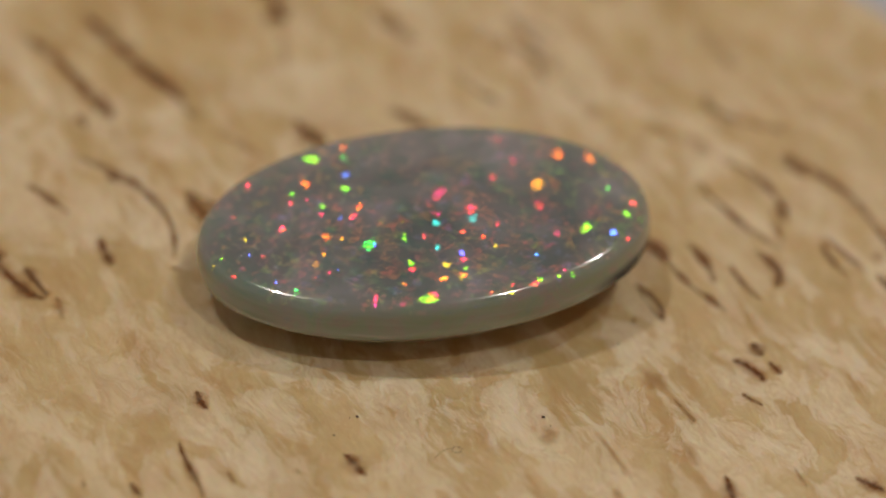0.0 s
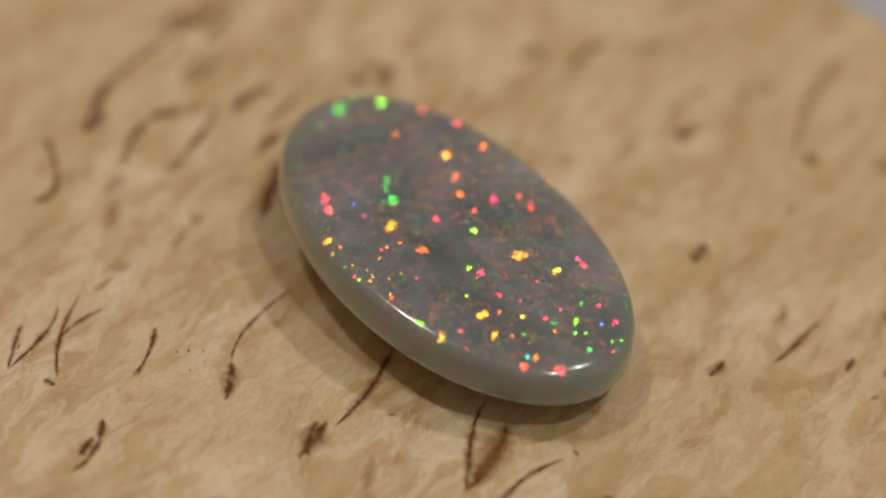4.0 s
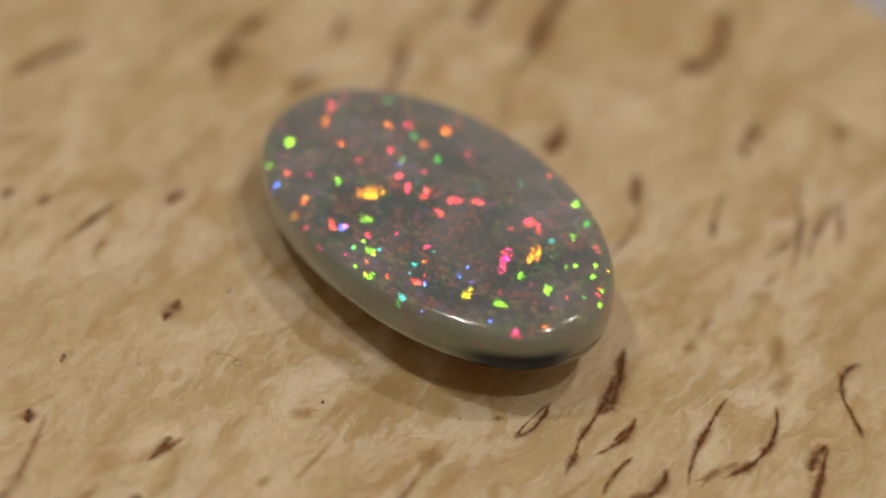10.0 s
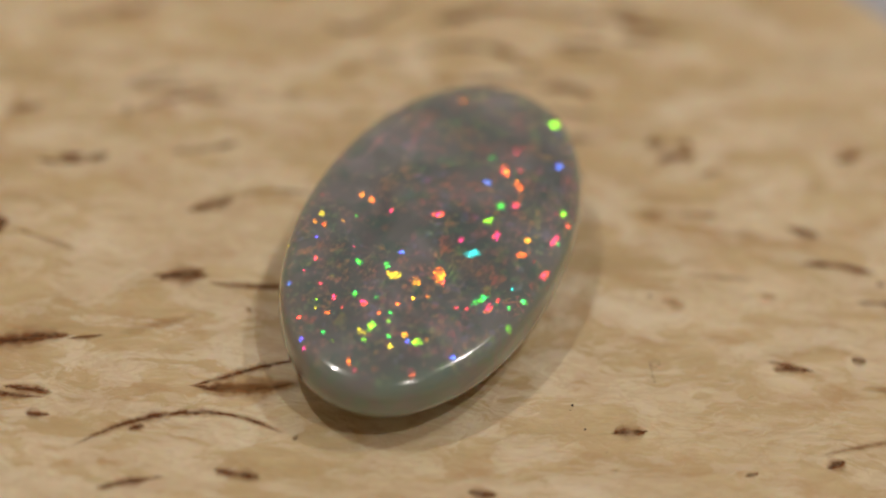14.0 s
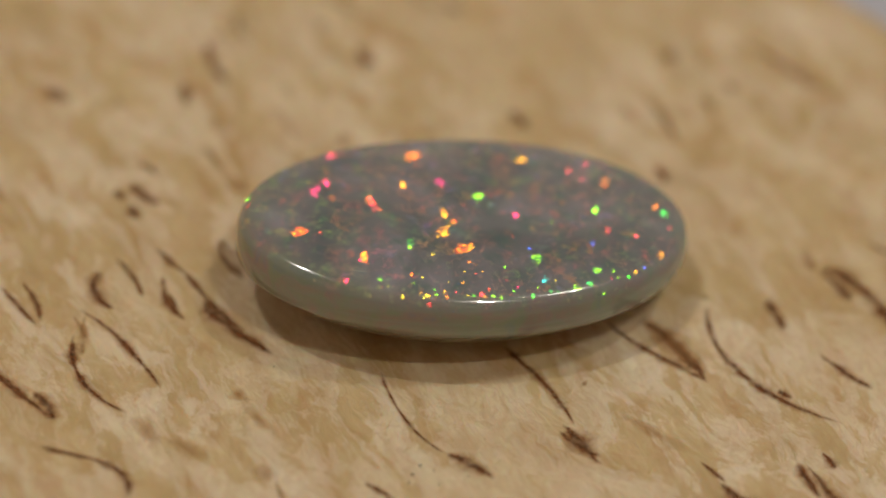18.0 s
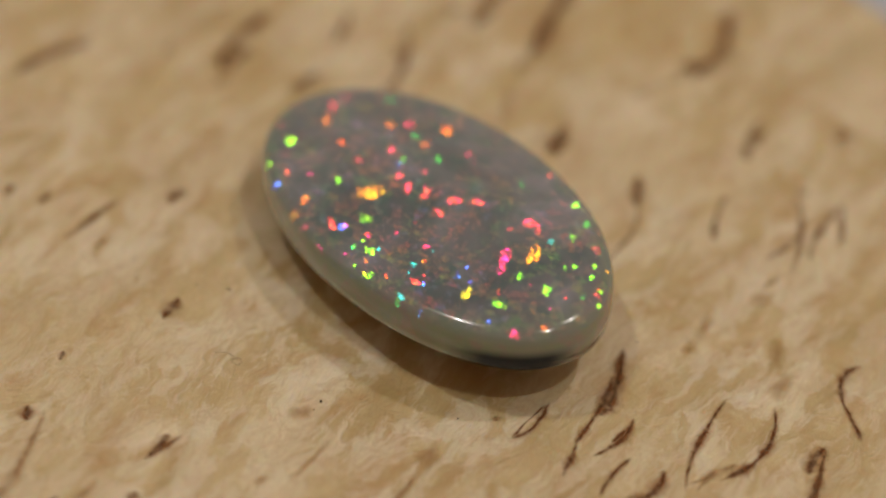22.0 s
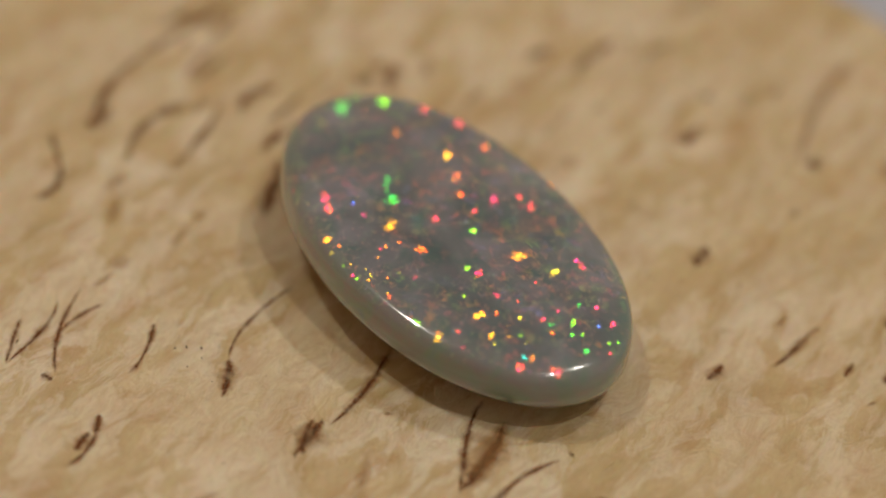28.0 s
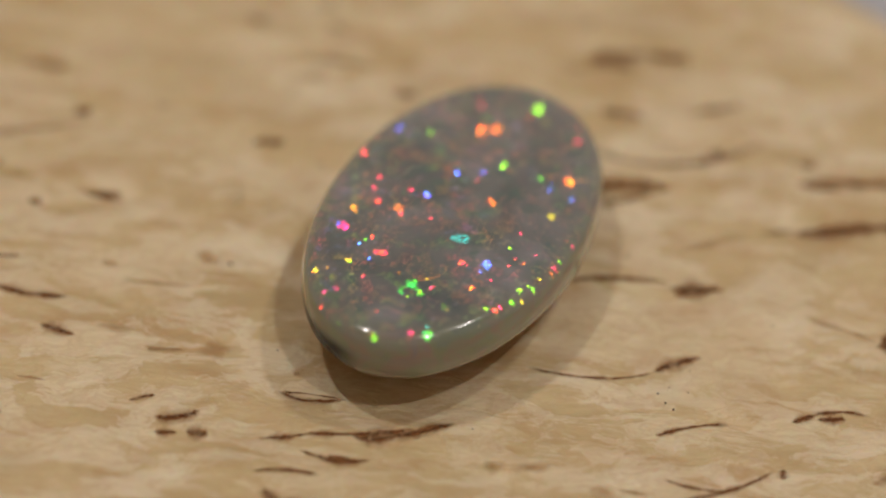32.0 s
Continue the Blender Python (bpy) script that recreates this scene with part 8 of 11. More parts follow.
    glint(-7.27, 1.62, 0.27, "red", 103.0, 33.7, 1.25, 69)
    glint(-3.29, -0.54, 0.26, "red", 151.5, 33.8, 1.23, 116)
    glint(-4.36, -0.36, 0.26, "red", 306.7, 34.5, 1.21, 102)
    glint(1.83, 2.78, 0.26, "blue", 63.1, 33.8, 1.23, 29)
    glint(-8.35, 1.46, 0.26, "lime", 242.5, 33.4, 1.14, 47)
    glint(-3.42, 3.77, 0.26, "orange", 73.7, 33.9, 1.24, 40)
    glint(-1.82, -4.06, 0.26, "orange", 287.6, 33.6, 1.11, 83)
    glint(-7.79, 2.34, 0.26, "teal", 166.3, 32.7, 1.10, 128)
    glint(-7.87, 1.85, 0.26, "green", 231.5, 33.3, 1.13, 28)
    glint(0.76, -4.48, 0.26, "amber", 269.8, 33.5, 1.11, 57)
    glint(-7.61, 0.20, 0.26, "lime", 226.2, 33.1, 1.13, 22)
    glint(-8.00, -0.51, 0.26, "orange", 195.5, 32.7, 1.13, 160)
    glint(-7.69, -0.96, 0.26, "amber", 244.3, 33.2, 1.12, 38)
    glint(-7.54, -0.04, 0.26, "amber", 211.3, 32.9, 1.12, 1)
    glint(8.76, 0.13, 0.26, "amber", 97.1, 34.1, 1.00, 153)
    glint(-3.21, 4.96, 0.26, "blue", 88.3, 33.5, 1.00, 153)
    glint(4.45, -4.51, 0.26, "blue", 65.0, 34.4, 1.00, 123)
    glint(8.14, -1.44, 0.26, "red", 65.1, 33.7, 1.00, 123)
    glint(-3.67, 4.94, 0.26, "pink", 58.4, 34.0, 1.00, 123)
    glint(0.51, 5.17, 0.26, "lime", 60.9, 33.5, 1.00, 123)
    glint(8.68, -0.83, 0.26, "lime", 298.2, 33.6, 1.00, 4)
    glint(7.98, 1.22, 0.26, "green", 298.9, 34.0, 1.00, 4)
    glint(0.51, -4.90, 0.26, "red", 301.8, 33.5, 1.00, 4)
    glint(2.08, -5.06, 0.26, "lime", 302.1, 33.3, 1.00, 4)
    glint(3.14, -4.67, 0.26, "lime", 300.2, 33.3, 1.00, 4)
    glint(4.90, -4.70, 0.26, "red", 299.4, 33.2, 1.00, 4)
    glint(-8.74, 1.70, 0.26, "red", 149.5, 32.7, 1.00, 33)
    glint(-9.14, 1.45, 0.26, "orange", 150.7, 32.6, 1.00, 33)
    glint(-7.23, 3.48, 0.26, "lime", 118.0, 33.1, 1.00, 4)
    glint(-6.73, 3.57, 0.26, "red", 118.1, 33.2, 1.00, 4)
    glint(-4.37, 4.62, 0.26, "amber", 120.9, 33.1, 1.00, 4)
    glint(-5.14, 4.89, 0.26, "lime", 121.1, 33.0, 1.00, 4)
    glint(-7.12, -3.52, 0.26, "orange", 336.3, 34.8, 1.00, 33)
    glint(7.72, -2.18, 0.26, "blue", 329.7, 33.1, 1.00, 33)
    glint(-2.56, -4.99, 0.26, "red", 335.7, 34.1, 1.00, 33)
    glint(1.91, -4.92, 0.26, "lime", 333.0, 33.5, 1.00, 33)
    glint(3.09, -4.70, 0.26, "lime", 335.0, 33.4, 1.00, 33)
    glint(-0.27, 5.05, 0.26, "red", 107.7, 33.4, 1.09, 64)
    glint(-7.00, -1.46, 0.26, "blue", 226.2, 33.0, 1.12, 16)
    glint(-4.66, -2.87, 0.26, "pink", 165.5, 33.6, 1.24, 128)
    glint(-7.39, -2.13, 0.26, "blue", 212.1, 32.8, 1.13, 174)
    glint(-6.16, 3.45, 0.26, "red", 200.3, 33.2, 1.12, 175)
    glint(2.67, -4.38, 0.26, "red", 319.3, 33.4, 1.10, 117)
    glint(-6.48, 1.41, 0.26, "red", 258.7, 34.0, 1.18, 58)
    glint(0.81, -1.88, 0.26, "blue", 16.3, 34.2, 1.26, 174)
    glint(-8.49, -0.25, 0.26, "teal", 133.2, 33.3, 1.56, 96)
    glint(-6.80, 0.14, 0.26, "red", 133.9, 33.4, 1.23, 98)
    glint(3.44, 1.85, 0.26, "red", 138.4, 34.4, 1.21, 110)
    glint(-1.91, 4.41, 0.26, "red", 75.9, 33.7, 1.22, 39)
    glint(-1.61, -4.67, 0.26, "blue", 256.3, 33.3, 1.10, 35)
    glint(-7.52, -2.03, 0.26, "red", 303.6, 34.4, 1.19, 107)
    glint(-5.98, -0.99, 0.26, "red", 320.0, 34.7, 1.23, 119)
    glint(6.97, 1.33, 0.26, "amber", 111.5, 34.3, 1.22, 84)
    glint(0.08, -4.73, 0.25, "orange", 269.2, 33.4, 1.08, 53)
    glint(-4.79, 0.92, 0.25, "orange", 148.5, 33.4, 1.19, 115)
    glint(-6.38, -3.24, 0.25, "blue", 243.9, 33.0, 1.10, 28)
    glint(5.58, -3.74, 0.25, "red", 140.0, 35.2, 1.00, 19)
    glint(-7.42, 3.33, 0.25, "red", 136.8, 32.8, 1.00, 19)
    glint(-6.26, 3.98, 0.25, "red", 135.8, 32.9, 1.00, 19)
    glint(8.57, -1.34, 0.25, "lime", 113.0, 34.7, 1.18, 49)
    glint(-6.88, 3.67, 0.25, "amber", 102.9, 33.4, 1.00, 169)
    glint(-5.47, 4.76, 0.25, "lime", 106.4, 33.1, 1.00, 169)
    glint(2.05, 5.07, 0.25, "yellow", 107.2, 33.4, 1.00, 169)
    glint(-6.45, 3.64, 0.25, "lime", 74.4, 34.0, 1.00, 48)
    glint(-2.21, 2.99, 0.25, "orange", 257.8, 34.5, 1.23, 55)
    glint(0.62, -1.71, 0.25, "lime", 300.2, 34.0, 1.17, 97)
    glint(6.26, 2.41, 0.25, "lime", 96.2, 33.8, 1.18, 65)
    glint(-3.78, 1.41, 0.25, "orange", 135.9, 33.6, 1.20, 102)
    glint(5.02, -1.60, 0.25, "blue", 47.5, 33.9, 1.24, 24)
    glint(-7.83, 1.04, 0.25, "teal", 135.9, 33.1, 1.21, 97)
    glint(-0.38, 3.31, 0.25, "orange", 226.5, 34.5, 1.21, 24)
    glint(-7.17, -1.94, 0.25, "red", 166.7, 33.1, 1.21, 126)
    glint(4.34, 1.44, 0.25, "orange", 15.3, 33.6, 1.23, 167)
    glint(-5.68, 3.37, 0.25, "lime", 259.1, 34.4, 1.22, 59)
    glint(-3.11, 2.23, 0.25, "blue", 258.2, 34.4, 1.21, 55)
    glint(6.62, -1.59, 0.25, "amber", 271.3, 34.1, 1.19, 56)
    glint(-6.73, -1.35, 0.25, "green", 163.3, 33.1, 1.20, 127)
    glint(-7.93, 2.33, 0.25, "green", 179.6, 32.7, 1.07, 150)
    glint(-5.45, -3.20, 0.25, "red", 303.8, 34.1, 1.16, 106)
    glint(-4.66, 0.22, 0.25, "red", 289.1, 34.4, 1.20, 86)
    glint(4.55, -2.74, 0.25, "red", 334.2, 33.5, 1.16, 127)
    glint(4.16, -1.18, 0.25, "blue", 19.5, 33.7, 1.22, 172)
    glint(3.75, 2.77, 0.25, "blue", 46.7, 33.6, 1.22, 15)
    glint(-4.05, 2.38, 0.25, "amber", 135.5, 33.4, 1.18, 101)
    glint(5.40, 4.06, 0.25, "red", 48.7, 33.2, 1.00, 18)
    glint(3.42, 4.92, 0.25, "lime", 46.2, 33.3, 1.00, 18)
    glint(8.20, 1.55, 0.25, "pink", 48.3, 33.1, 1.00, 18)
    glint(0.80, -5.04, 0.25, "lime", 351.0, 33.9, 1.00, 48)
    glint(8.18, 1.55, 0.25, "red", 346.3, 33.2, 1.00, 48)
    glint(8.11, 1.84, 0.25, "lime", 346.0, 33.2, 1.00, 48)
    glint(8.58, 1.35, 0.25, "lime", 343.3, 33.1, 1.00, 48)
    glint(-6.31, -4.55, 0.25, "red", 289.9, 33.5, 1.00, 168)
    glint(5.04, -4.26, 0.25, "lime", 285.2, 33.4, 1.00, 168)
    glint(-2.19, -4.99, 0.25, "blue", 254.4, 33.2, 1.18, 168)
    glint(2.00, -4.95, 0.25, "red", 226.8, 33.9, 1.00, 108)
    glint(-8.42, 2.54, 0.25, "blue", 231.1, 33.3, 1.00, 108)
    glint(-9.12, -0.06, 0.25, "red", 228.3, 32.9, 1.00, 108)
    glint(-8.37, -2.24, 0.25, "red", 229.6, 32.7, 1.00, 108)
    glint(-6.87, -3.35, 0.25, "blue", 229.0, 32.8, 1.00, 108)
    glint(-1.48, 5.09, 0.25, "orange", 201.0, 34.1, 1.00, 168)
    glint(-8.17, -2.17, 0.25, "red", 193.5, 32.6, 1.00, 168)
    glint(8.33, 1.06, 0.25, "pink", 15.1, 32.9, 1.00, 78)
    glint(7.26, 2.45, 0.25, "lime", 18.2, 33.1, 1.00, 78)
    glint(8.45, 1.59, 0.25, "orange", 16.8, 32.9, 1.00, 78)
    glint(-9.10, -0.46, 0.25, "red", 320.9, 35.1, 1.00, 18)
    glint(-7.13, -3.38, 0.25, "orange", 320.2, 34.5, 1.00, 18)
    glint(4.87, -4.21, 0.25, "lime", 317.6, 33.2, 1.00, 18)
    glint(-8.43, 1.91, 0.25, "blue", 274.6, 34.3, 1.00, 153)
    glint(-9.04, 1.16, 0.25, "red", 277.1, 34.2, 1.00, 153)
    glint(-7.40, -3.20, 0.25, "lime", 272.5, 33.4, 1.00, 153)
    glint(-7.26, -3.78, 0.25, "lime", 274.2, 33.3, 1.00, 153)
    glint(-2.02, -4.84, 0.25, "red", 271.7, 33.3, 1.00, 153)
    glint(4.58, -4.29, 0.25, "red", 267.6, 33.6, 1.22, 33)
    glint(1.52, -4.94, 0.25, "red", 269.6, 33.4, 1.00, 153)
    glint(-8.15, 2.72, 0.25, "amber", 247.7, 33.7, 1.00, 123)
    glint(-4.75, -4.44, 0.25, "yellow", 242.2, 33.0, 1.00, 123)
    glint(-8.75, 1.94, 0.25, "red", 215.6, 32.9, 1.00, 93)
    glint(-7.23, -3.60, 0.25, "lime", 212.3, 32.7, 1.00, 93)
    glint(-2.41, 5.24, 0.25, "red", 181.6, 33.6, 1.00, 63)
    glint(8.74, -0.68, 0.25, "red", 32.8, 33.0, 1.00, 93)
    glint(8.35, 1.59, 0.25, "orange", 33.2, 32.9, 1.00, 93)
    glint(2.53, 4.84, 0.25, "lime", 28.4, 33.6, 1.00, 93)
    glint(4.99, 4.46, 0.25, "yellow", 30.1, 33.2, 1.00, 93)
    glint(7.98, -1.80, 0.25, "red", 0.5, 33.0, 1.00, 153)
    glint(8.49, -0.84, 0.25, "lime", 0.8, 32.9, 1.00, 153)
    glint(7.78, 2.19, 0.25, "red", 358.6, 33.1, 1.00, 153)
    glint(8.50, 0.49, 0.25, "yellow", 359.3, 33.0, 1.00, 153)
    glint(-0.74, 4.40, 0.25, "red", 123.8, 33.5, 1.15, 89)
    glint(-2.79, 0.61, 0.25, "red", 275.3, 34.3, 1.20, 69)
    glint(-5.90, 3.70, 0.25, "lime", 107.7, 33.4, 1.19, 65)
    glint(-2.46, 4.11, 0.25, "orange", 228.6, 34.3, 1.20, 27)
    glint(-0.84, 1.82, 0.25, "red", 228.0, 34.3, 1.19, 22)
    glint(-2.41, -4.76, 0.25, "amber", 258.7, 33.3, 1.08, 21)
    glint(3.12, -3.15, 0.24, "blue", 300.1, 33.6, 1.14, 95)
    glint(0.62, 4.08, 0.24, "red", 200.1, 34.4, 1.19, 175)
    glint(2.68, -4.03, 0.24, "yellow", 79.3, 34.7, 1.36, 53)
    glint(-3.38, -2.65, 0.24, "lime", 317.9, 34.3, 1.19, 119)
    glint(1.74, 4.11, 0.24, "red", 140.5, 33.9, 1.16, 110)
    glint(5.83, 2.53, 0.24, "yellow", 30.7, 33.3, 1.21, 180)
    glint(-7.89, -0.54, 0.24, "yellow", 291.7, 34.3, 1.19, 90)
    glint(-2.90, -2.70, 0.24, "green", 196.6, 33.6, 1.20, 158)
    glint(-1.52, 4.71, 0.24, "amber", 123.1, 33.4, 1.14, 87)
    glint(-0.56, 3.25, 0.24, "orange", 199.5, 34.2, 1.18, 173)
    glint(0.82, -3.81, 0.24, "teal", 349.8, 34.0, 1.19, 149)
    glint(-4.92, 1.31, 0.24, "blue", 258.9, 34.1, 1.18, 56)
    glint(-1.88, 3.19, 0.24, "amber", 212.4, 34.1, 1.18, 9)
    glint(4.37, -1.33, 0.24, "red", 315.0, 33.7, 1.18, 109)
    glint(-3.08, -2.22, 0.24, "red", 195.4, 33.6, 1.19, 159)
    glint(-0.02, -4.49, 0.24, "green", 347.4, 34.0, 1.19, 151)
    glint(5.49, -1.39, 0.24, "blue", 1.6, 33.4, 1.19, 157)
    glint(-6.82, 1.78, 0.24, "teal", 258.1, 34.0, 1.18, 59)
    glint(6.90, 0.32, 0.24, "lime", 15.6, 33.2, 1.20, 168)
    glint(-5.42, 1.93, 0.24, "orange", 167.6, 33.2, 1.15, 132)
    glint(-2.15, -0.55, 0.24, "green", 256.9, 34.0, 1.17, 51)
    glint(-0.78, 3.35, 0.24, "red", 185.5, 34.0, 1.17, 157)
    glint(-0.66, -1.76, 0.24, "red", 286.8, 34.0, 1.16, 82)
    glint(6.40, -1.50, 0.24, "orange", 315.5, 33.5, 1.17, 106)
    glint(-5.09, 2.44, 0.24, "orange", 168.3, 33.2, 1.15, 133)
    glint(1.74, -2.11, 0.24, "orange", 288.5, 33.9, 1.16, 78)
    glint(-6.83, 1.78, 0.24, "lime", 166.7, 32.9, 1.15, 130)
    glint(-4.85, 0.10, 0.24, "green", 258.9, 33.9, 1.16, 55)
    glint(7.61, -1.26, 0.24, "amber", 314.6, 33.4, 1.16, 102)
    glint(2.13, -2.67, 0.23, "yellow", 283.9, 33.8, 1.15, 77)
    glint(-5.88, -3.00, 0.23, "red", 194.2, 33.0, 1.17, 156)
    glint(-3.76, 0.70, 0.23, "teal", 76.8, 34.3, 1.30, 44)
    glint(-5.54, -0.51, 0.23, "red", 260.0, 33.8, 1.10, 138)
    glint(-3.07, 4.67, 0.23, "amber", 150.4, 33.3, 1.10, 123)
    glint(-5.37, 1.86, 0.23, "green", 73.9, 34.3, 1.29, 41)
    glint(3.82, -4.18, 0.23, "red", 254.9, 33.8, 1.15, 31)
    glint(-3.92, -2.66, 0.23, "red", 135.7, 34.1, 1.30, 101)
    glint(-5.30, 3.75, 0.23, "red", 166.5, 33.0, 1.12, 136)
    glint(-0.79, 4.96, 0.23, "lime", 183.2, 33.9, 1.15, 166)
    glint(-6.25, -0.96, 0.23, "orange", 261.5, 33.7, 1.14, 55)
    glint(2.46, -4.42, 0.23, "green", 257.4, 33.7, 1.13, 34)
    glint(-3.38, -3.89, 0.23, "red", 228.4, 33.3, 1.15, 7)
    glint(5.59, -3.01, 0.23, "orange", 66.7, 34.2, 1.28, 41)
    glint(-3.30, -2.74, 0.23, "red", 273.4, 33.7, 1.33, 62)
    glint(-6.90, 2.05, 0.23, "orange", 230.9, 33.5, 1.15, 26)
    glint(0.74, -3.64, 0.23, "lime", 284.6, 33.6, 1.12, 79)
    glint(-3.34, -2.78, 0.23, "orange", 259.2, 33.6, 1.13, 48)
    glint(-5.85, 1.60, 0.23, "amber", 199.3, 33.2, 1.14, 167)
    glint(-6.16, 0.16, 0.23, "orange", 230.1, 33.4, 1.14, 20)
    glint(4.50, -1.97, 0.23, "blue", 77.8, 34.3, 1.29, 53)
    glint(-6.40, -0.38, 0.23, "lime", 225.7, 33.2, 1.13, 19)
    glint(0.49, -4.11, 0.23, "yellow", 288.9, 33.6, 1.12, 79)
    glint(-3.45, -4.41, 0.23, "green", 228.3, 33.2, 1.15, 2)
    glint(-2.29, 4.89, 0.23, "red", 166.9, 33.5, 1.10, 150)
    glint(-4.28, -3.06, 0.23, "lime", 243.5, 33.3, 1.12, 28)
    glint(-3.40, 4.54, 0.23, "amber", 182.0, 33.5, 1.13, 162)
    glint(-7.87, -1.52, 0.23, "blue", 196.6, 32.7, 1.14, 157)
    glint(-4.59, -3.11, 0.22, "red", 256.4, 33.4, 1.12, 48)
    glint(-8.00, -0.48, 0.22, "amber", 243.2, 33.2, 1.12, 40)
    glint(-0.40, 5.50, 0.22, "red", 62.0, 33.5, 1.00, 123)
    glint(-6.45, 4.28, 0.22, "yellow", 118.6, 33.0, 1.00, 4)
    glint(-3.10, 5.09, 0.22, "lime", 89.4, 33.4, 1.00, 153)
    glint(-4.85, 4.96, 0.22, "lime", 87.6, 33.4, 1.00, 153)
    glint(-3.50, -4.80, 0.22, "orange", 335.6, 34.2, 1.00, 123)
    glint(2.20, -4.82, 0.22, "red", 301.8, 33.4, 1.00, 4)
    glint(4.92, -3.94, 0.22, "blue", 303.2, 33.3, 1.00, 4)
    glint(1.37, -4.84, 0.22, "red", 302.6, 33.4, 1.00, 4)
    glint(6.51, -3.18, 0.22, "red", 302.5, 33.4, 1.00, 4)
    glint(-7.45, 2.86, 0.22, "amber", 149.1, 32.8, 1.00, 33)
    glint(-7.47, -0.91, 0.22, "yellow", 227.5, 33.0, 1.12, 18)
    glint(0.46, 3.18, 0.22, "red", 60.0, 33.8, 1.24, 28)
    glint(0.03, 3.79, 0.22, "red", 61.4, 33.8, 1.24, 27)
    glint(-8.25, -1.58, 0.22, "green", 198.7, 32.6, 1.13, 154)
    glint(1.89, -4.54, 0.22, "green", 315.6, 33.5, 1.10, 120)
    glint(-8.53, -0.11, 0.22, "red", 197.6, 32.6, 1.12, 160)
    glint(-0.00, 4.46, 0.22, "red", 61.6, 33.7, 1.23, 25)
    glint(3.42, 1.57, 0.22, "red", 92.8, 34.0, 1.22, 63)
    glint(-6.94, -0.74, 0.22, "amber", 133.5, 33.5, 1.25, 98)
    glint(-6.96, -3.03, 0.22, "blue", 274.8, 33.5, 1.09, 76)
    glint(-8.17, -0.88, 0.22, "blue", 136.4, 33.3, 1.25, 97)
    glint(7.07, -3.16, 0.22, "lime", 78.8, 34.3, 1.00, 138)
    glint(8.62, -1.21, 0.22, "blue", 79.7, 33.9, 1.00, 138)
    glint(-0.39, -5.05, 0.22, "orange", 167.1, 34.3, 1.00, 48)
    glint(-4.87, 4.39, 0.22, "orange", 167.8, 33.1, 1.00, 48)
    glint(-8.89, -1.19, 0.22, "lime", 166.4, 32.7, 1.00, 48)
    glint(-5.66, 4.75, 0.22, "green", 165.2, 32.8, 1.00, 48)
    glint(6.00, 3.77, 0.22, "pink", 141.2, 34.4, 1.00, 19)
    glint(-8.57, 2.16, 0.22, "red", 133.5, 32.9, 1.00, 19)
    glint(-5.91, 4.50, 0.22, "lime", 133.8, 32.8, 1.00, 19)
    glint(-2.28, 5.14, 0.22, "yellow", 136.7, 33.2, 1.00, 19)
    glint(-4.13, 4.87, 0.22, "lime", 136.7, 33.0, 1.00, 19)
    glint(-0.38, 5.19, 0.22, "amber", 110.0, 33.3, 1.00, 79)
    glint(2.91, 5.37, 0.22, "lime", 107.1, 33.4, 1.00, 79)
    glint(1.67, -0.30, 0.22, "red", 46.8, 34.2, 1.26, 20)
    glint(2.39, 4.10, 0.21, "red", 59.0, 33.5, 1.21, 27)
    glint(3.94, -2.23, 0.21, "lime", 49.2, 34.1, 1.26, 24)
    glint(0.49, 3.08, 0.21, "amber", 75.6, 33.8, 1.22, 43)
    glint(0.74, 3.33, 0.21, "red", 44.5, 33.9, 1.25, 13)
    glint(-7.69, 0.11, 0.21, "orange", 132.6, 33.3, 1.23, 97)
    glint(4.23, -2.39, 0.21, "blue", 50.9, 34.1, 1.26, 25)
    glint(7.37, 0.25, 0.21, "green", 282.0, 34.2, 1.23, 73)
    glint(3.26, 4.04, 0.21, "amber", 60.5, 33.5, 1.20, 27)
    glint(-2.18, 4.58, 0.21, "red", 89.0, 33.5, 1.19, 53)
    glint(-8.55, -2.39, 0.21, "red", 292.8, 34.0, 1.26, 148)
    glint(-6.72, 3.64, 0.21, "yellow", 259.5, 34.3, 1.00, 48)
    glint(-8.00, 3.03, 0.21, "yellow", 259.0, 34.1, 1.00, 48)
    glint(-8.72, -2.04, 0.21, "orange", 259.2, 33.2, 1.00, 48)
    glint(8.00, -2.40, 0.21, "red", 51.1, 33.5, 1.00, 108)
    glint(-0.01, -4.94, 0.21, "pink", 347.6, 34.0, 1.00, 138)
    glint(1.43, -5.00, 0.21, "yellow", 349.3, 33.8, 1.00, 138)
    glint(-4.84, -4.53, 0.21, "orange", 194.8, 33.1, 1.00, 78)
    glint(6.38, -3.56, 0.21, "blue", 19.7, 33.4, 1.00, 78)
    glint(7.33, 2.99, 0.21, "lime", 16.6, 33.0, 1.00, 78)
    glint(8.27, -2.61, 0.21, "yellow", 18.4, 33.0, 1.00, 78)
    glint(8.43, 1.52, 0.21, "red", 315.1, 33.6, 1.00, 18)
    glint(-4.29, -4.60, 0.21, "red", 319.3, 34.1, 1.00, 18)
    glint(2.97, -4.68, 0.21, "red", 316.9, 33.3, 1.00, 18)
    glint(5.28, -3.87, 0.21, "red", 317.2, 33.2, 1.00, 18)
    glint(5.07, -4.27, 0.21, "green", 316.6, 33.2, 1.00, 18)
    glint(-2.38, -4.87, 0.21, "red", 181.7, 33.8, 1.00, 63)
    glint(-1.03, 5.51, 0.21, "yellow", 183.0, 33.8, 1.00, 63)
    glint(-7.15, -3.23, 0.21, "green", 182.2, 32.9, 1.00, 63)
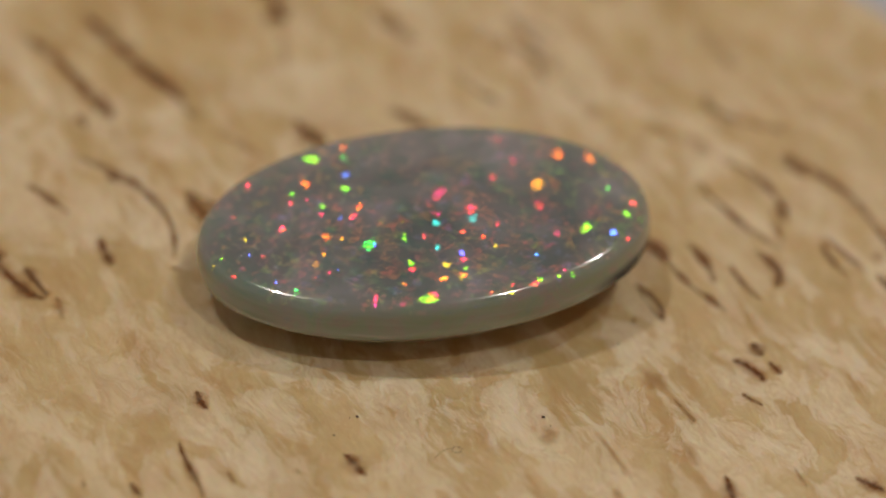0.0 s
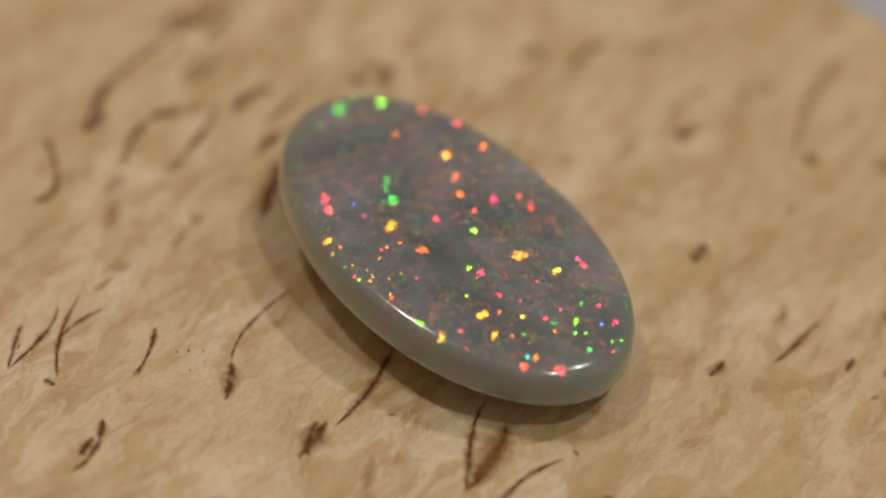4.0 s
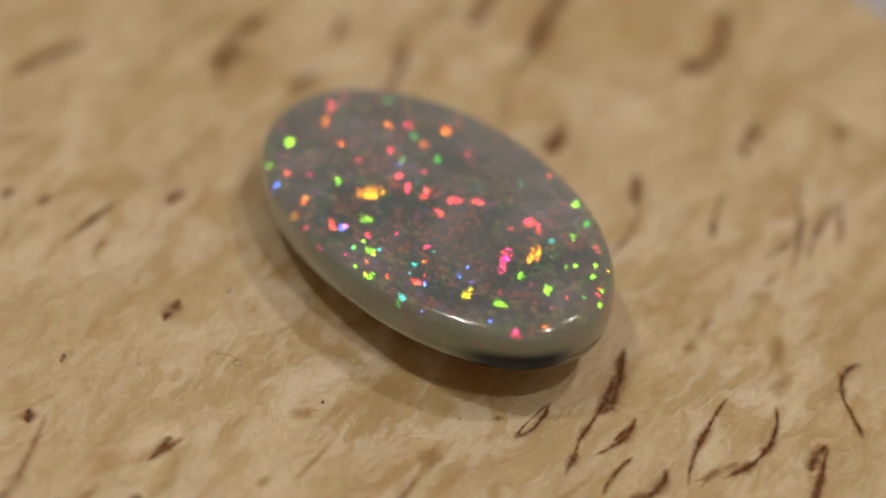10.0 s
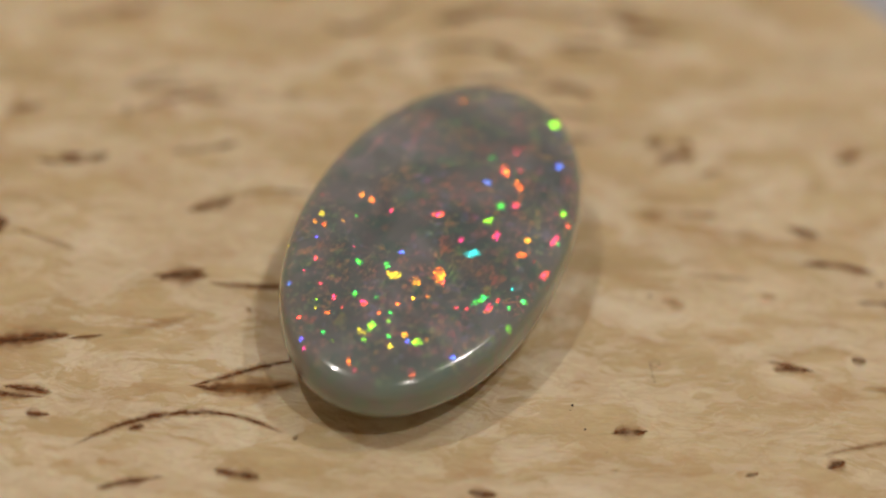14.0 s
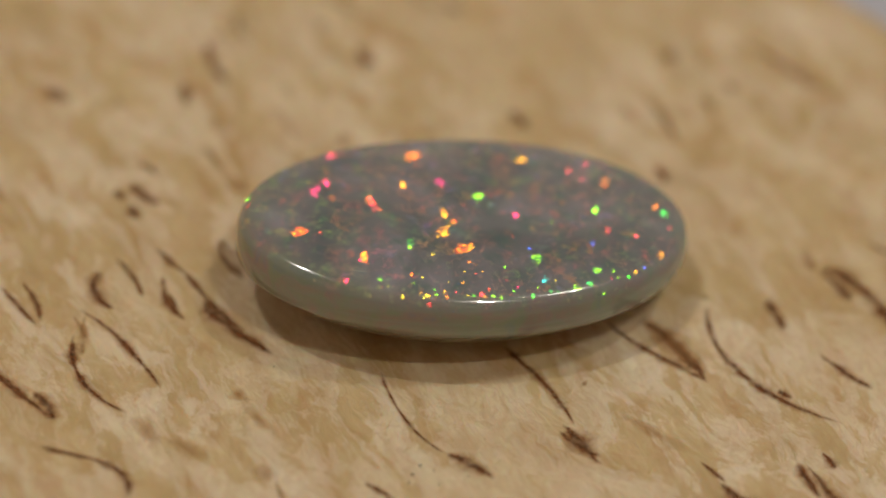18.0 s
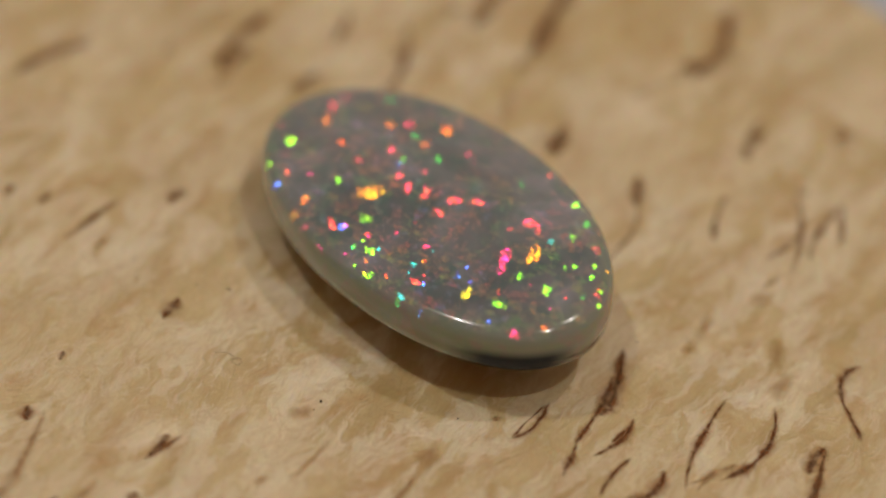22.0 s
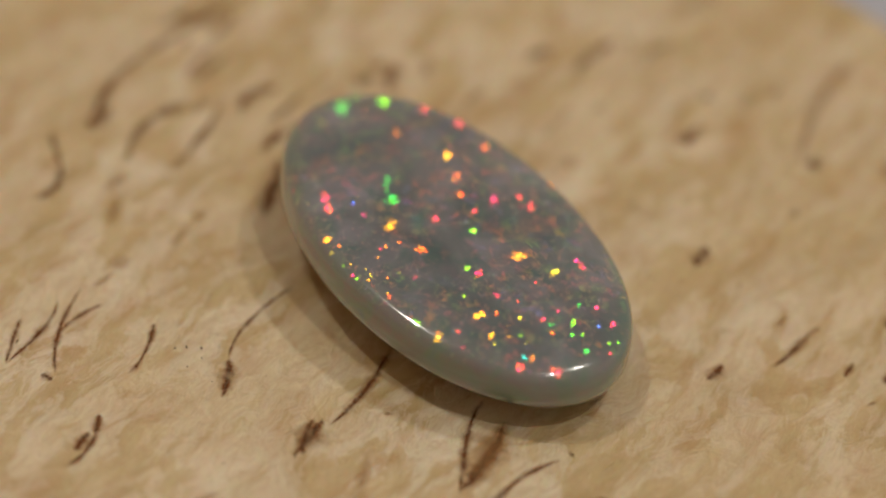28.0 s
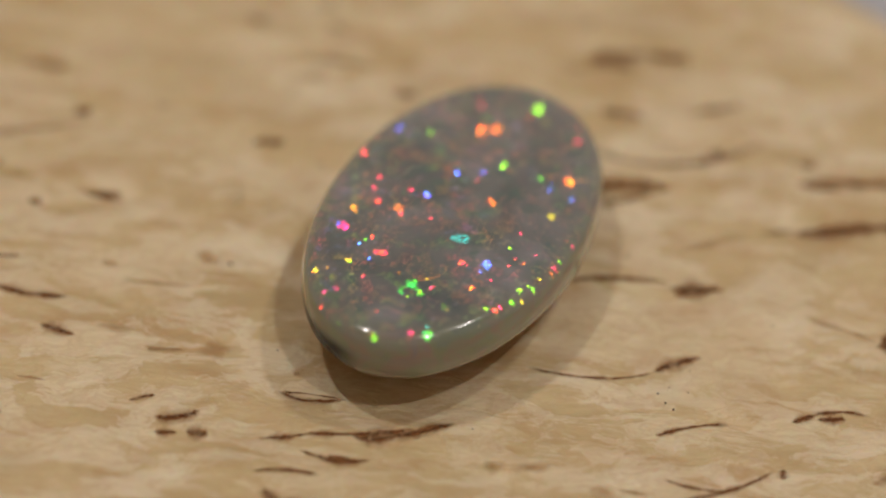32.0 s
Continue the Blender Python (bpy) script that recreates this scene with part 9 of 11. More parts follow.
    glint(6.87, -3.14, 0.21, "lime", 35.9, 33.5, 1.00, 3)
    glint(2.27, 5.29, 0.21, "lime", 29.7, 33.6, 1.00, 3)
    glint(-5.13, 4.85, 0.21, "yellow", 199.1, 33.3, 1.41, 18)
    glint(4.66, 2.81, 0.21, "orange", 139.6, 34.4, 1.19, 112)
    glint(1.85, 3.27, 0.21, "lime", 43.8, 33.8, 1.24, 13)
    glint(3.40, -4.43, 0.21, "red", 34.0, 34.1, 1.28, 19)
    glint(5.42, -2.32, 0.21, "lime", 49.4, 33.9, 1.25, 25)
    glint(-0.71, 4.64, 0.21, "red", 74.1, 33.6, 1.21, 39)
    glint(-5.67, 3.37, 0.21, "yellow", 120.0, 33.3, 1.18, 83)
    glint(2.41, 2.51, 0.21, "lime", 109.3, 33.9, 1.20, 78)
    glint(2.76, -1.56, 0.21, "red", 18.7, 34.0, 1.24, 173)
    glint(4.07, -2.50, 0.21, "teal", 32.8, 33.9, 1.24, 10)
    glint(1.66, 4.34, 0.21, "pink", 45.7, 33.7, 1.24, 11)
    glint(6.13, 1.49, 0.21, "pink", 77.6, 33.7, 1.20, 50)
    glint(-3.42, 1.91, 0.21, "red", 137.2, 33.6, 1.19, 102)
    glint(2.26, 3.97, 0.21, "lime", 76.9, 33.5, 1.19, 43)
    glint(3.20, 3.39, 0.21, "red", 138.8, 34.1, 1.18, 111)
    glint(-2.42, 4.56, 0.21, "amber", 229.5, 34.3, 1.21, 29)
    glint(1.31, 3.66, 0.21, "red", 200.7, 34.5, 1.20, 174)
    glint(4.47, 3.06, 0.21, "red", 110.9, 33.9, 1.18, 80)
    glint(5.37, 2.24, 0.21, "teal", 18.1, 33.4, 1.22, 165)
    glint(6.63, -2.76, 0.21, "red", 82.0, 34.4, 1.31, 57)
    glint(0.07, -4.81, 0.21, "orange", 208.0, 33.8, 1.24, 166)
    glint(-2.13, -3.73, 0.20, "red", 197.3, 33.7, 1.21, 157)
    glint(0.55, -2.72, 0.20, "pink", 348.0, 34.1, 1.21, 146)
    glint(0.29, -4.46, 0.20, "teal", 334.6, 33.8, 1.16, 136)
    glint(-1.59, -3.42, 0.20, "red", 302.3, 33.8, 1.14, 101)
    glint(-4.26, 1.89, 0.20, "orange", 260.6, 34.3, 1.20, 56)
    glint(4.07, -3.53, 0.20, "blue", 18.6, 33.8, 1.22, 178)
    glint(-6.40, 2.75, 0.20, "orange", 258.8, 34.2, 1.21, 59)
    glint(-6.62, -0.30, 0.20, "red", 167.6, 33.1, 1.18, 128)
    glint(-0.07, 3.74, 0.20, "red", 169.3, 34.0, 1.16, 141)
    glint(6.76, -0.46, 0.20, "orange", 313.4, 33.6, 1.19, 105)
    glint(6.21, 1.83, 0.20, "orange", 16.5, 33.3, 1.21, 165)
    glint(5.49, 1.48, 0.20, "pink", 46.2, 33.5, 1.21, 18)
    glint(-5.02, 1.85, 0.20, "red", 259.1, 34.2, 1.19, 57)
    glint(5.61, 1.34, 0.20, "pink", 49.6, 33.5, 1.21, 18)
    glint(-3.73, 3.19, 0.20, "amber", 138.8, 33.3, 1.17, 102)
    glint(-0.04, 3.28, 0.20, "lime", 62.0, 33.9, 1.24, 27)
    glint(-5.53, 1.74, 0.20, "orange", 257.1, 34.1, 1.19, 57)
    glint(-8.07, -0.41, 0.20, "lime", 162.7, 32.9, 1.18, 126)
    glint(5.99, -3.16, 0.20, "amber", 33.6, 33.6, 1.22, 15)
    glint(-7.37, 2.45, 0.20, "red", 133.2, 33.0, 1.17, 96)
    glint(-7.84, -0.06, 0.20, "green", 163.6, 32.9, 1.17, 127)
    glint(4.02, -1.79, 0.20, "blue", 348.9, 33.6, 1.19, 142)
    glint(6.35, -0.33, 0.20, "red", 347.1, 33.4, 1.19, 138)
    glint(-0.25, 4.21, 0.20, "orange", 138.7, 33.6, 1.15, 107)
    glint(-1.07, -0.76, 0.20, "teal", 255.9, 34.1, 1.17, 49)
    glint(-4.02, 2.50, 0.20, "lime", 164.7, 33.4, 1.15, 135)
    glint(-0.73, -1.04, 0.20, "teal", 255.8, 34.0, 1.16, 49)
    glint(-4.10, 1.66, 0.20, "yellow", 243.9, 34.0, 1.18, 40)
    glint(-7.41, 0.59, 0.20, "orange", 167.3, 32.9, 1.16, 128)
    glint(-0.81, 4.70, 0.20, "orange", 201.2, 34.2, 1.18, 178)
    glint(-3.98, -1.35, 0.20, "amber", 289.6, 34.1, 1.17, 86)
    glint(-7.54, 1.97, 0.20, "blue", 258.5, 34.0, 1.19, 60)
    glint(-7.92, 2.10, 0.20, "red", 261.1, 34.0, 1.19, 63)
    glint(-1.80, 2.22, 0.20, "red", 199.6, 34.0, 1.17, 170)
    glint(7.18, 2.13, 0.20, "blue", 80.1, 33.6, 1.15, 51)
    glint(4.76, -2.16, 0.20, "blue", 347.4, 33.5, 1.18, 143)
    glint(-6.02, -1.85, 0.20, "blue", 181.2, 33.1, 1.19, 142)
    glint(-3.12, 2.03, 0.20, "red", 210.8, 33.8, 1.16, 7)
    glint(-2.73, -1.93, 0.20, "blue", 286.3, 34.0, 1.16, 84)
    glint(-0.79, -3.27, 0.20, "lime", 317.2, 33.9, 1.16, 117)
    glint(-4.63, -0.27, 0.20, "red", 257.7, 33.9, 1.16, 54)
    glint(-7.27, 1.80, 0.20, "yellow", 164.1, 32.8, 1.15, 130)
    glint(-1.09, 4.42, 0.20, "pink", 183.1, 33.9, 1.16, 159)
    glint(3.71, -2.55, 0.20, "red", 316.3, 33.6, 1.16, 111)
    glint(3.59, -3.66, 0.20, "blue", 348.5, 33.6, 1.17, 147)
    glint(1.06, 4.96, 0.20, "orange", 170.9, 34.1, 1.13, 154)
    glint(-5.59, 2.94, 0.19, "red", 231.4, 33.8, 1.16, 27)
    glint(-0.98, 4.89, 0.19, "yellow", 170.7, 33.7, 1.12, 147)
    glint(6.53, 2.88, 0.19, "pink", 80.6, 33.5, 1.13, 48)
    glint(7.19, -0.96, 0.19, "red", 80.7, 34.1, 1.24, 54)
    glint(-3.27, 3.65, 0.19, "pink", 198.8, 33.7, 1.15, 174)
    glint(6.24, -2.34, 0.19, "blue", 315.4, 33.4, 1.15, 107)
    glint(3.73, -3.25, 0.19, "blue", 287.1, 33.6, 1.14, 75)
    glint(2.50, -3.26, 0.19, "lime", 319.5, 33.6, 1.15, 114)
    glint(-0.50, -4.07, 0.19, "amber", 318.5, 33.8, 1.15, 119)
    glint(-2.50, -4.18, 0.19, "teal", 226.9, 33.4, 1.15, 6)
    glint(-1.97, 4.60, 0.19, "red", 184.0, 33.8, 1.15, 160)
    glint(-5.36, 0.62, 0.19, "teal", 198.5, 33.3, 1.15, 165)
    glint(-5.71, 3.82, 0.19, "amber", 134.1, 33.0, 1.12, 96)
    glint(-4.91, -0.82, 0.19, "amber", 227.8, 33.4, 1.14, 17)
    glint(-7.07, -2.09, 0.19, "green", 194.0, 32.8, 1.15, 157)
    glint(2.43, -1.84, 0.19, "blue", 17.8, 34.0, 1.24, 174)
    glint(-2.72, -4.54, 0.19, "red", 321.8, 34.0, 1.13, 125)
    glint(-0.33, -4.14, 0.19, "yellow", 270.7, 33.5, 1.11, 60)
    glint(2.52, -3.09, 0.19, "red", 18.4, 34.0, 1.24, 176)
    glint(-7.20, 0.64, 0.19, "lime", 197.6, 32.9, 1.13, 164)
    glint(1.48, 3.99, 0.19, "red", 155.8, 34.0, 1.16, 126)
    glint(-0.08, -4.59, 0.19, "lime", 256.8, 33.5, 1.12, 37)
    glint(-1.78, 3.78, 0.19, "red", 121.2, 33.5, 1.17, 88)
    glint(2.33, 3.73, 0.19, "red", 46.7, 33.6, 1.23, 12)
    glint(2.61, 4.60, 0.19, "orange", 63.2, 33.4, 1.18, 22)
    glint(-8.14, -1.04, 0.19, "red", 198.5, 32.7, 1.13, 158)
    glint(1.66, 4.36, 0.19, "yellow", 151.8, 34.0, 1.15, 127)
    glint(-6.60, -2.10, 0.19, "amber", 225.5, 33.0, 1.12, 14)
    glint(2.83, 3.64, 0.19, "red", 46.1, 33.6, 1.23, 13)
    glint(2.71, 5.14, 0.19, "orange", 92.2, 33.3, 1.00, 153)
    glint(8.27, -1.98, 0.19, "red", 298.7, 33.4, 1.00, 4)
    glint(1.80, 5.51, 0.19, "lime", 153.0, 33.8, 1.00, 123)
    glint(3.09, 4.87, 0.19, "lime", 125.4, 33.7, 1.00, 94)
    glint(3.76, 4.56, 0.19, "red", 124.6, 33.8, 1.00, 94)
    glint(0.58, -5.06, 0.19, "red", 334.5, 33.7, 1.00, 123)
    glint(5.38, -0.14, 0.18, "orange", 49.5, 33.7, 1.22, 21)
    glint(4.95, 0.98, 0.18, "amber", 17.3, 33.5, 1.22, 167)
    glint(-6.78, -2.71, 0.18, "red", 321.7, 34.6, 1.20, 122)
    glint(-1.19, 2.92, 0.18, "orange", 135.6, 33.7, 1.17, 105)
    glint(3.35, -3.42, 0.18, "red", 334.2, 33.5, 1.16, 130)
    glint(-1.59, 3.06, 0.18, "green", 227.8, 34.3, 1.20, 25)
    glint(-2.02, 3.51, 0.18, "amber", 227.7, 34.3, 1.20, 26)
    glint(-8.82, -0.68, 0.18, "amber", 180.7, 32.6, 1.13, 135)
    glint(-7.33, 2.82, 0.18, "red", 216.1, 33.2, 1.12, 16)
    glint(-7.83, 1.70, 0.18, "red", 149.7, 32.9, 1.16, 111)
    glint(-3.23, 4.13, 0.18, "blue", 227.2, 34.2, 1.20, 28)
    glint(1.07, 5.34, 0.18, "yellow", 168.7, 34.0, 1.00, 48)
    glint(-1.09, 5.09, 0.18, "amber", 170.5, 33.7, 1.00, 48)
    glint(-0.47, 5.38, 0.18, "red", 168.5, 33.7, 1.00, 48)
    glint(-3.62, 4.89, 0.18, "orange", 170.3, 33.3, 1.00, 48)
    glint(-9.30, -0.91, 0.18, "red", 163.4, 32.6, 1.00, 48)
    glint(-9.01, -1.57, 0.18, "lime", 165.3, 32.7, 1.00, 48)
    glint(5.40, -4.09, 0.18, "blue", 82.1, 34.6, 1.00, 138)
    glint(8.41, -1.92, 0.18, "red", 80.3, 34.0, 1.00, 138)
    glint(-7.11, 3.20, 0.18, "green", 133.1, 33.0, 1.00, 109)
    glint(-5.05, 5.00, 0.18, "lime", 136.4, 32.9, 1.00, 109)
    glint(-8.34, 2.48, 0.18, "pink", 135.4, 32.9, 1.00, 109)
    glint(-7.27, 3.42, 0.18, "blue", 106.9, 33.3, 1.00, 79)
    glint(-1.06, 5.25, 0.18, "lime", 107.6, 33.3, 1.00, 79)
    glint(-2.35, 5.13, 0.18, "green", 109.3, 33.3, 1.00, 79)
    glint(-3.11, 4.93, 0.18, "green", 105.3, 33.3, 1.00, 79)
    glint(-5.78, 4.14, 0.18, "red", 103.1, 33.4, 1.00, 79)
    glint(-6.54, 3.95, 0.18, "green", 103.3, 33.3, 1.00, 79)
    glint(6.47, 0.67, 0.18, "lime", 49.9, 33.5, 1.21, 20)
    glint(-2.09, 3.54, 0.18, "red", 167.3, 33.6, 1.15, 139)
    glint(-1.76, 3.10, 0.18, "green", 199.9, 34.0, 1.17, 172)
    glint(7.73, 0.33, 0.18, "red", 346.3, 33.2, 1.18, 134)
    glint(-7.28, -1.66, 0.18, "red", 287.7, 34.1, 1.17, 90)
    glint(7.69, -2.56, 0.18, "red", 281.8, 33.7, 1.00, 168)
    glint(-0.63, -4.91, 0.18, "orange", 286.8, 33.4, 1.00, 168)
    glint(-9.28, -1.54, 0.18, "yellow", 290.9, 34.1, 1.00, 168)
    glint(1.59, -4.93, 0.18, "red", 288.1, 33.4, 1.00, 168)
    glint(2.53, -4.65, 0.18, "red", 284.8, 33.4, 1.00, 168)
    glint(2.43, -4.93, 0.18, "yellow", 283.7, 33.3, 1.00, 168)
    glint(4.75, -4.14, 0.18, "red", 286.9, 33.4, 1.00, 168)
    glint(4.48, -4.37, 0.18, "lime", 286.8, 33.4, 1.00, 168)
    glint(-9.21, 0.56, 0.18, "red", 262.4, 33.7, 1.00, 138)
    glint(-8.94, 0.05, 0.18, "red", 258.6, 33.6, 1.00, 138)
    glint(-9.27, -0.90, 0.18, "red", 262.5, 33.5, 1.00, 138)
    glint(-4.35, 4.99, 0.18, "lime", 198.2, 33.5, 1.00, 168)
    glint(-6.92, 4.24, 0.18, "lime", 197.5, 33.0, 1.00, 168)
    glint(-7.71, -2.96, 0.18, "green", 196.1, 32.7, 1.00, 168)
    glint(6.37, -3.47, 0.18, "orange", 50.0, 33.9, 1.00, 108)
    glint(3.43, 4.71, 0.18, "lime", 47.1, 33.4, 1.00, 108)
    glint(2.11, 5.24, 0.18, "orange", 45.9, 33.5, 1.00, 108)
    glint(1.67, 5.51, 0.18, "lime", 44.8, 33.5, 1.00, 108)
    glint(5.19, 4.19, 0.18, "red", 46.1, 33.2, 1.00, 108)
    glint(0.64, -4.93, 0.18, "amber", 18.4, 34.3, 1.00, 78)
    glint(5.05, -4.23, 0.18, "blue", 19.5, 33.6, 1.00, 78)
    glint(4.50, 4.64, 0.18, "green", 13.5, 33.5, 1.00, 78)
    glint(5.37, 4.02, 0.18, "red", 17.8, 33.3, 1.00, 78)
    glint(2.90, 4.74, 0.18, "lime", 13.4, 33.8, 1.00, 78)
    glint(2.05, 5.18, 0.18, "red", 12.7, 33.9, 1.00, 78)
    glint(6.83, 3.62, 0.18, "orange", 17.6, 33.1, 1.00, 78)
    glint(7.77, 2.28, 0.18, "lime", 17.5, 33.0, 1.00, 78)
    glint(7.35, 2.84, 0.18, "amber", 342.9, 33.4, 1.00, 48)
    glint(8.01, 1.81, 0.18, "orange", 346.0, 33.2, 1.00, 48)
    glint(6.81, -2.92, 0.18, "blue", 344.8, 33.1, 1.00, 48)
    glint(-3.40, -4.67, 0.18, "amber", 321.4, 34.0, 1.00, 18)
    glint(3.38, 5.02, 0.18, "lime", 31.6, 33.4, 1.00, 93)
    glint(-7.49, 3.03, 0.18, "red", 228.1, 33.4, 1.00, 108)
    glint(-8.76, 2.25, 0.18, "pink", 228.1, 33.1, 1.00, 108)
    glint(-9.09, 2.47, 0.18, "pink", 228.3, 33.1, 1.00, 108)
    glint(0.82, -4.94, 0.18, "green", 224.6, 33.7, 1.00, 108)
    glint(0.52, -3.48, 0.17, "red", 319.4, 33.8, 1.15, 116)
    glint(7.83, -0.55, 0.17, "pink", 347.5, 33.1, 1.16, 135)
    glint(3.29, 4.56, 0.17, "red", 92.1, 33.4, 1.10, 53)
    glint(-6.49, -0.62, 0.17, "blue", 257.3, 33.7, 1.15, 56)
    glint(1.32, 4.59, 0.17, "red", 58.8, 33.6, 1.21, 25)
    glint(-5.43, 1.94, 0.17, "blue", 197.8, 33.3, 1.14, 168)
    glint(3.57, 4.07, 0.17, "red", 17.5, 33.7, 1.26, 161)
    glint(5.92, 1.41, 0.17, "red", 110.9, 34.2, 1.22, 83)
    glint(-7.99, 0.33, 0.17, "red", 179.0, 32.7, 1.14, 144)
    glint(7.48, 0.02, 0.17, "amber", 79.0, 33.9, 1.22, 54)
    glint(-5.16, 1.19, 0.17, "red", 290.4, 34.6, 1.22, 87)
    glint(0.76, 3.41, 0.17, "orange", 154.2, 34.0, 1.17, 124)
    glint(6.05, 1.23, 0.17, "yellow", 77.4, 33.8, 1.21, 50)
    glint(2.64, 5.02, 0.17, "pink", 154.5, 34.1, 1.00, 123)
    glint(-1.33, 5.10, 0.17, "orange", 155.4, 33.5, 1.00, 123)
    glint(-1.10, 5.67, 0.17, "orange", 153.2, 33.4, 1.00, 123)
    glint(1.32, 5.14, 0.17, "lime", 91.6, 33.4, 1.00, 153)
    glint(4.74, 4.21, 0.17, "red", 59.5, 33.3, 1.00, 123)
    glint(-0.42, 5.31, 0.17, "yellow", 122.9, 33.3, 1.00, 4)
    glint(-8.16, -1.43, 0.17, "blue", 259.1, 33.4, 1.12, 58)
    glint(7.84, 0.06, 0.17, "blue", 81.1, 33.9, 1.21, 55)
    glint(6.06, -2.99, 0.17, "amber", 47.9, 33.8, 1.25, 28)
    glint(-5.05, 3.24, 0.17, "blue", 258.1, 34.4, 1.22, 58)
    glint(-4.92, -0.49, 0.17, "red", 167.5, 33.4, 1.20, 130)
    glint(2.39, 4.13, 0.17, "orange", 43.9, 33.6, 1.23, 11)
    glint(-8.57, -0.32, 0.17, "red", 246.6, 33.3, 1.11, 42)
    glint(5.66, 2.19, 0.17, "amber", 76.8, 33.6, 1.20, 49)
    glint(-8.03, 1.49, 0.16, "amber", 133.1, 33.1, 1.19, 96)
    glint(-0.22, 2.90, 0.16, "orange", 167.1, 34.0, 1.17, 139)
    glint(-0.28, 4.16, 0.16, "red", 152.1, 33.7, 1.15, 124)
    glint(-4.45, 2.36, 0.16, "lime", 259.9, 34.3, 1.20, 57)
    glint(4.73, 0.14, 0.16, "red", 17.4, 33.6, 1.22, 169)
    glint(0.67, 4.73, 0.16, "pink", 75.6, 33.5, 1.19, 39)
    glint(0.00, 3.12, 0.16, "red", 140.0, 33.8, 1.17, 107)
    glint(3.16, 3.93, 0.16, "red", 75.3, 33.5, 1.19, 43)
    glint(6.45, 2.20, 0.16, "red", 79.9, 33.6, 1.19, 49)
    glint(-3.24, 4.90, 0.16, "red", 137.6, 33.2, 1.00, 109)
    glint(7.27, -2.35, 0.16, "red", 78.6, 34.2, 1.00, 48)
    glint(1.76, 5.70, 0.16, "amber", 78.7, 33.2, 1.00, 48)
    glint(0.19, 5.38, 0.16, "lime", 170.1, 33.9, 1.00, 48)
    glint(1.92, 5.36, 0.16, "red", 111.0, 33.3, 1.00, 79)
    glint(-8.02, -1.33, 0.16, "blue", 164.5, 32.9, 1.20, 125)
    glint(5.21, 1.00, 0.16, "yellow", 45.5, 33.6, 1.22, 19)
    glint(4.18, -3.07, 0.16, "amber", 17.0, 33.7, 1.22, 177)
    glint(-0.10, 3.49, 0.16, "orange", 168.7, 34.0, 1.16, 140)
    glint(4.02, 3.34, 0.16, "red", 48.4, 33.5, 1.21, 13)
    glint(-3.50, 1.55, 0.16, "yellow", 165.9, 33.5, 1.17, 134)
    glint(-1.90, 3.23, 0.16, "blue", 136.6, 33.6, 1.17, 104)
    glint(4.96, 3.33, 0.16, "green", 76.1, 33.5, 1.18, 46)
    glint(5.85, 1.10, 0.16, "lime", 18.3, 33.4, 1.21, 167)
    glint(5.44, -0.32, 0.16, "amber", 16.1, 33.5, 1.21, 170)
    glint(-5.37, 0.81, 0.16, "red", 168.0, 33.2, 1.17, 131)
    glint(2.42, -2.26, 0.16, "teal", 345.6, 33.8, 1.20, 145)
    glint(2.50, 4.00, 0.16, "orange", 106.8, 33.7, 1.17, 77)
    glint(-1.44, -0.88, 0.16, "yellow", 289.4, 34.2, 1.18, 83)
    glint(-0.40, 4.11, 0.16, "amber", 169.8, 33.9, 1.15, 142)
    glint(-2.20, 4.43, 0.16, "orange", 150.0, 33.4, 1.13, 122)
    glint(5.75, -0.89, 0.16, "lime", 18.5, 33.5, 1.20, 171)
    glint(1.69, 4.78, 0.16, "lime", 153.4, 33.9, 1.13, 132)
    glint(0.48, 4.52, 0.16, "amber", 109.4, 33.5, 1.16, 74)
    glint(-0.35, 4.99, 0.16, "yellow", 77.5, 33.5, 1.17, 33)
    glint(2.56, 4.56, 0.16, "yellow", 76.5, 33.4, 1.16, 39)
    glint(-1.06, 4.20, 0.16, "yellow", 137.3, 33.5, 1.15, 106)
    glint(6.32, -1.24, 0.16, "red", 17.8, 33.4, 1.20, 172)
    glint(0.50, 4.96, 0.16, "red", 77.5, 33.5, 1.16, 34)
    glint(-1.48, 4.44, 0.16, "orange", 168.6, 33.7, 1.14, 142)
    glint(4.14, -4.56, 0.16, "red", 253.4, 33.8, 1.00, 138)
    glint(4.23, 4.76, 0.16, "yellow", 45.9, 33.2, 1.00, 108)
    glint(1.34, 5.27, 0.16, "lime", 46.8, 33.5, 1.00, 108)
    glint(0.07, 5.09, 0.16, "red", 46.1, 33.7, 1.00, 108)
    glint(7.61, 2.05, 0.16, "teal", 46.5, 33.1, 1.00, 108)
    glint(0.12, 5.40, 0.16, "pink", 46.6, 33.7, 1.00, 108)
    glint(5.44, -4.05, 0.16, "pink", 18.4, 33.5, 1.00, 168)
    glint(-6.43, -3.94, 0.16, "yellow", 321.6, 34.4, 1.00, 18)
    glint(-7.72, -2.79, 0.16, "red", 320.0, 34.6, 1.00, 18)
    glint(4.53, -5.01, 0.16, "amber", 316.5, 33.1, 1.00, 18)
    glint(-1.35, 5.36, 0.16, "blue", 185.5, 33.8, 1.00, 63)
    glint(-7.82, -2.82, 0.16, "red", 179.0, 32.8, 1.00, 63)
    glint(-6.79, -3.60, 0.16, "red", 180.4, 33.0, 1.00, 63)
    glint(3.75, 4.59, 0.16, "orange", 359.1, 33.8, 1.00, 63)
    glint(-1.76, 4.76, 0.16, "red", 108.3, 33.4, 1.15, 69)
    glint(-1.75, 3.77, 0.16, "green", 200.2, 34.0, 1.17, 174)
    glint(-1.67, 4.28, 0.16, "lime", 200.7, 34.0, 1.17, 176)
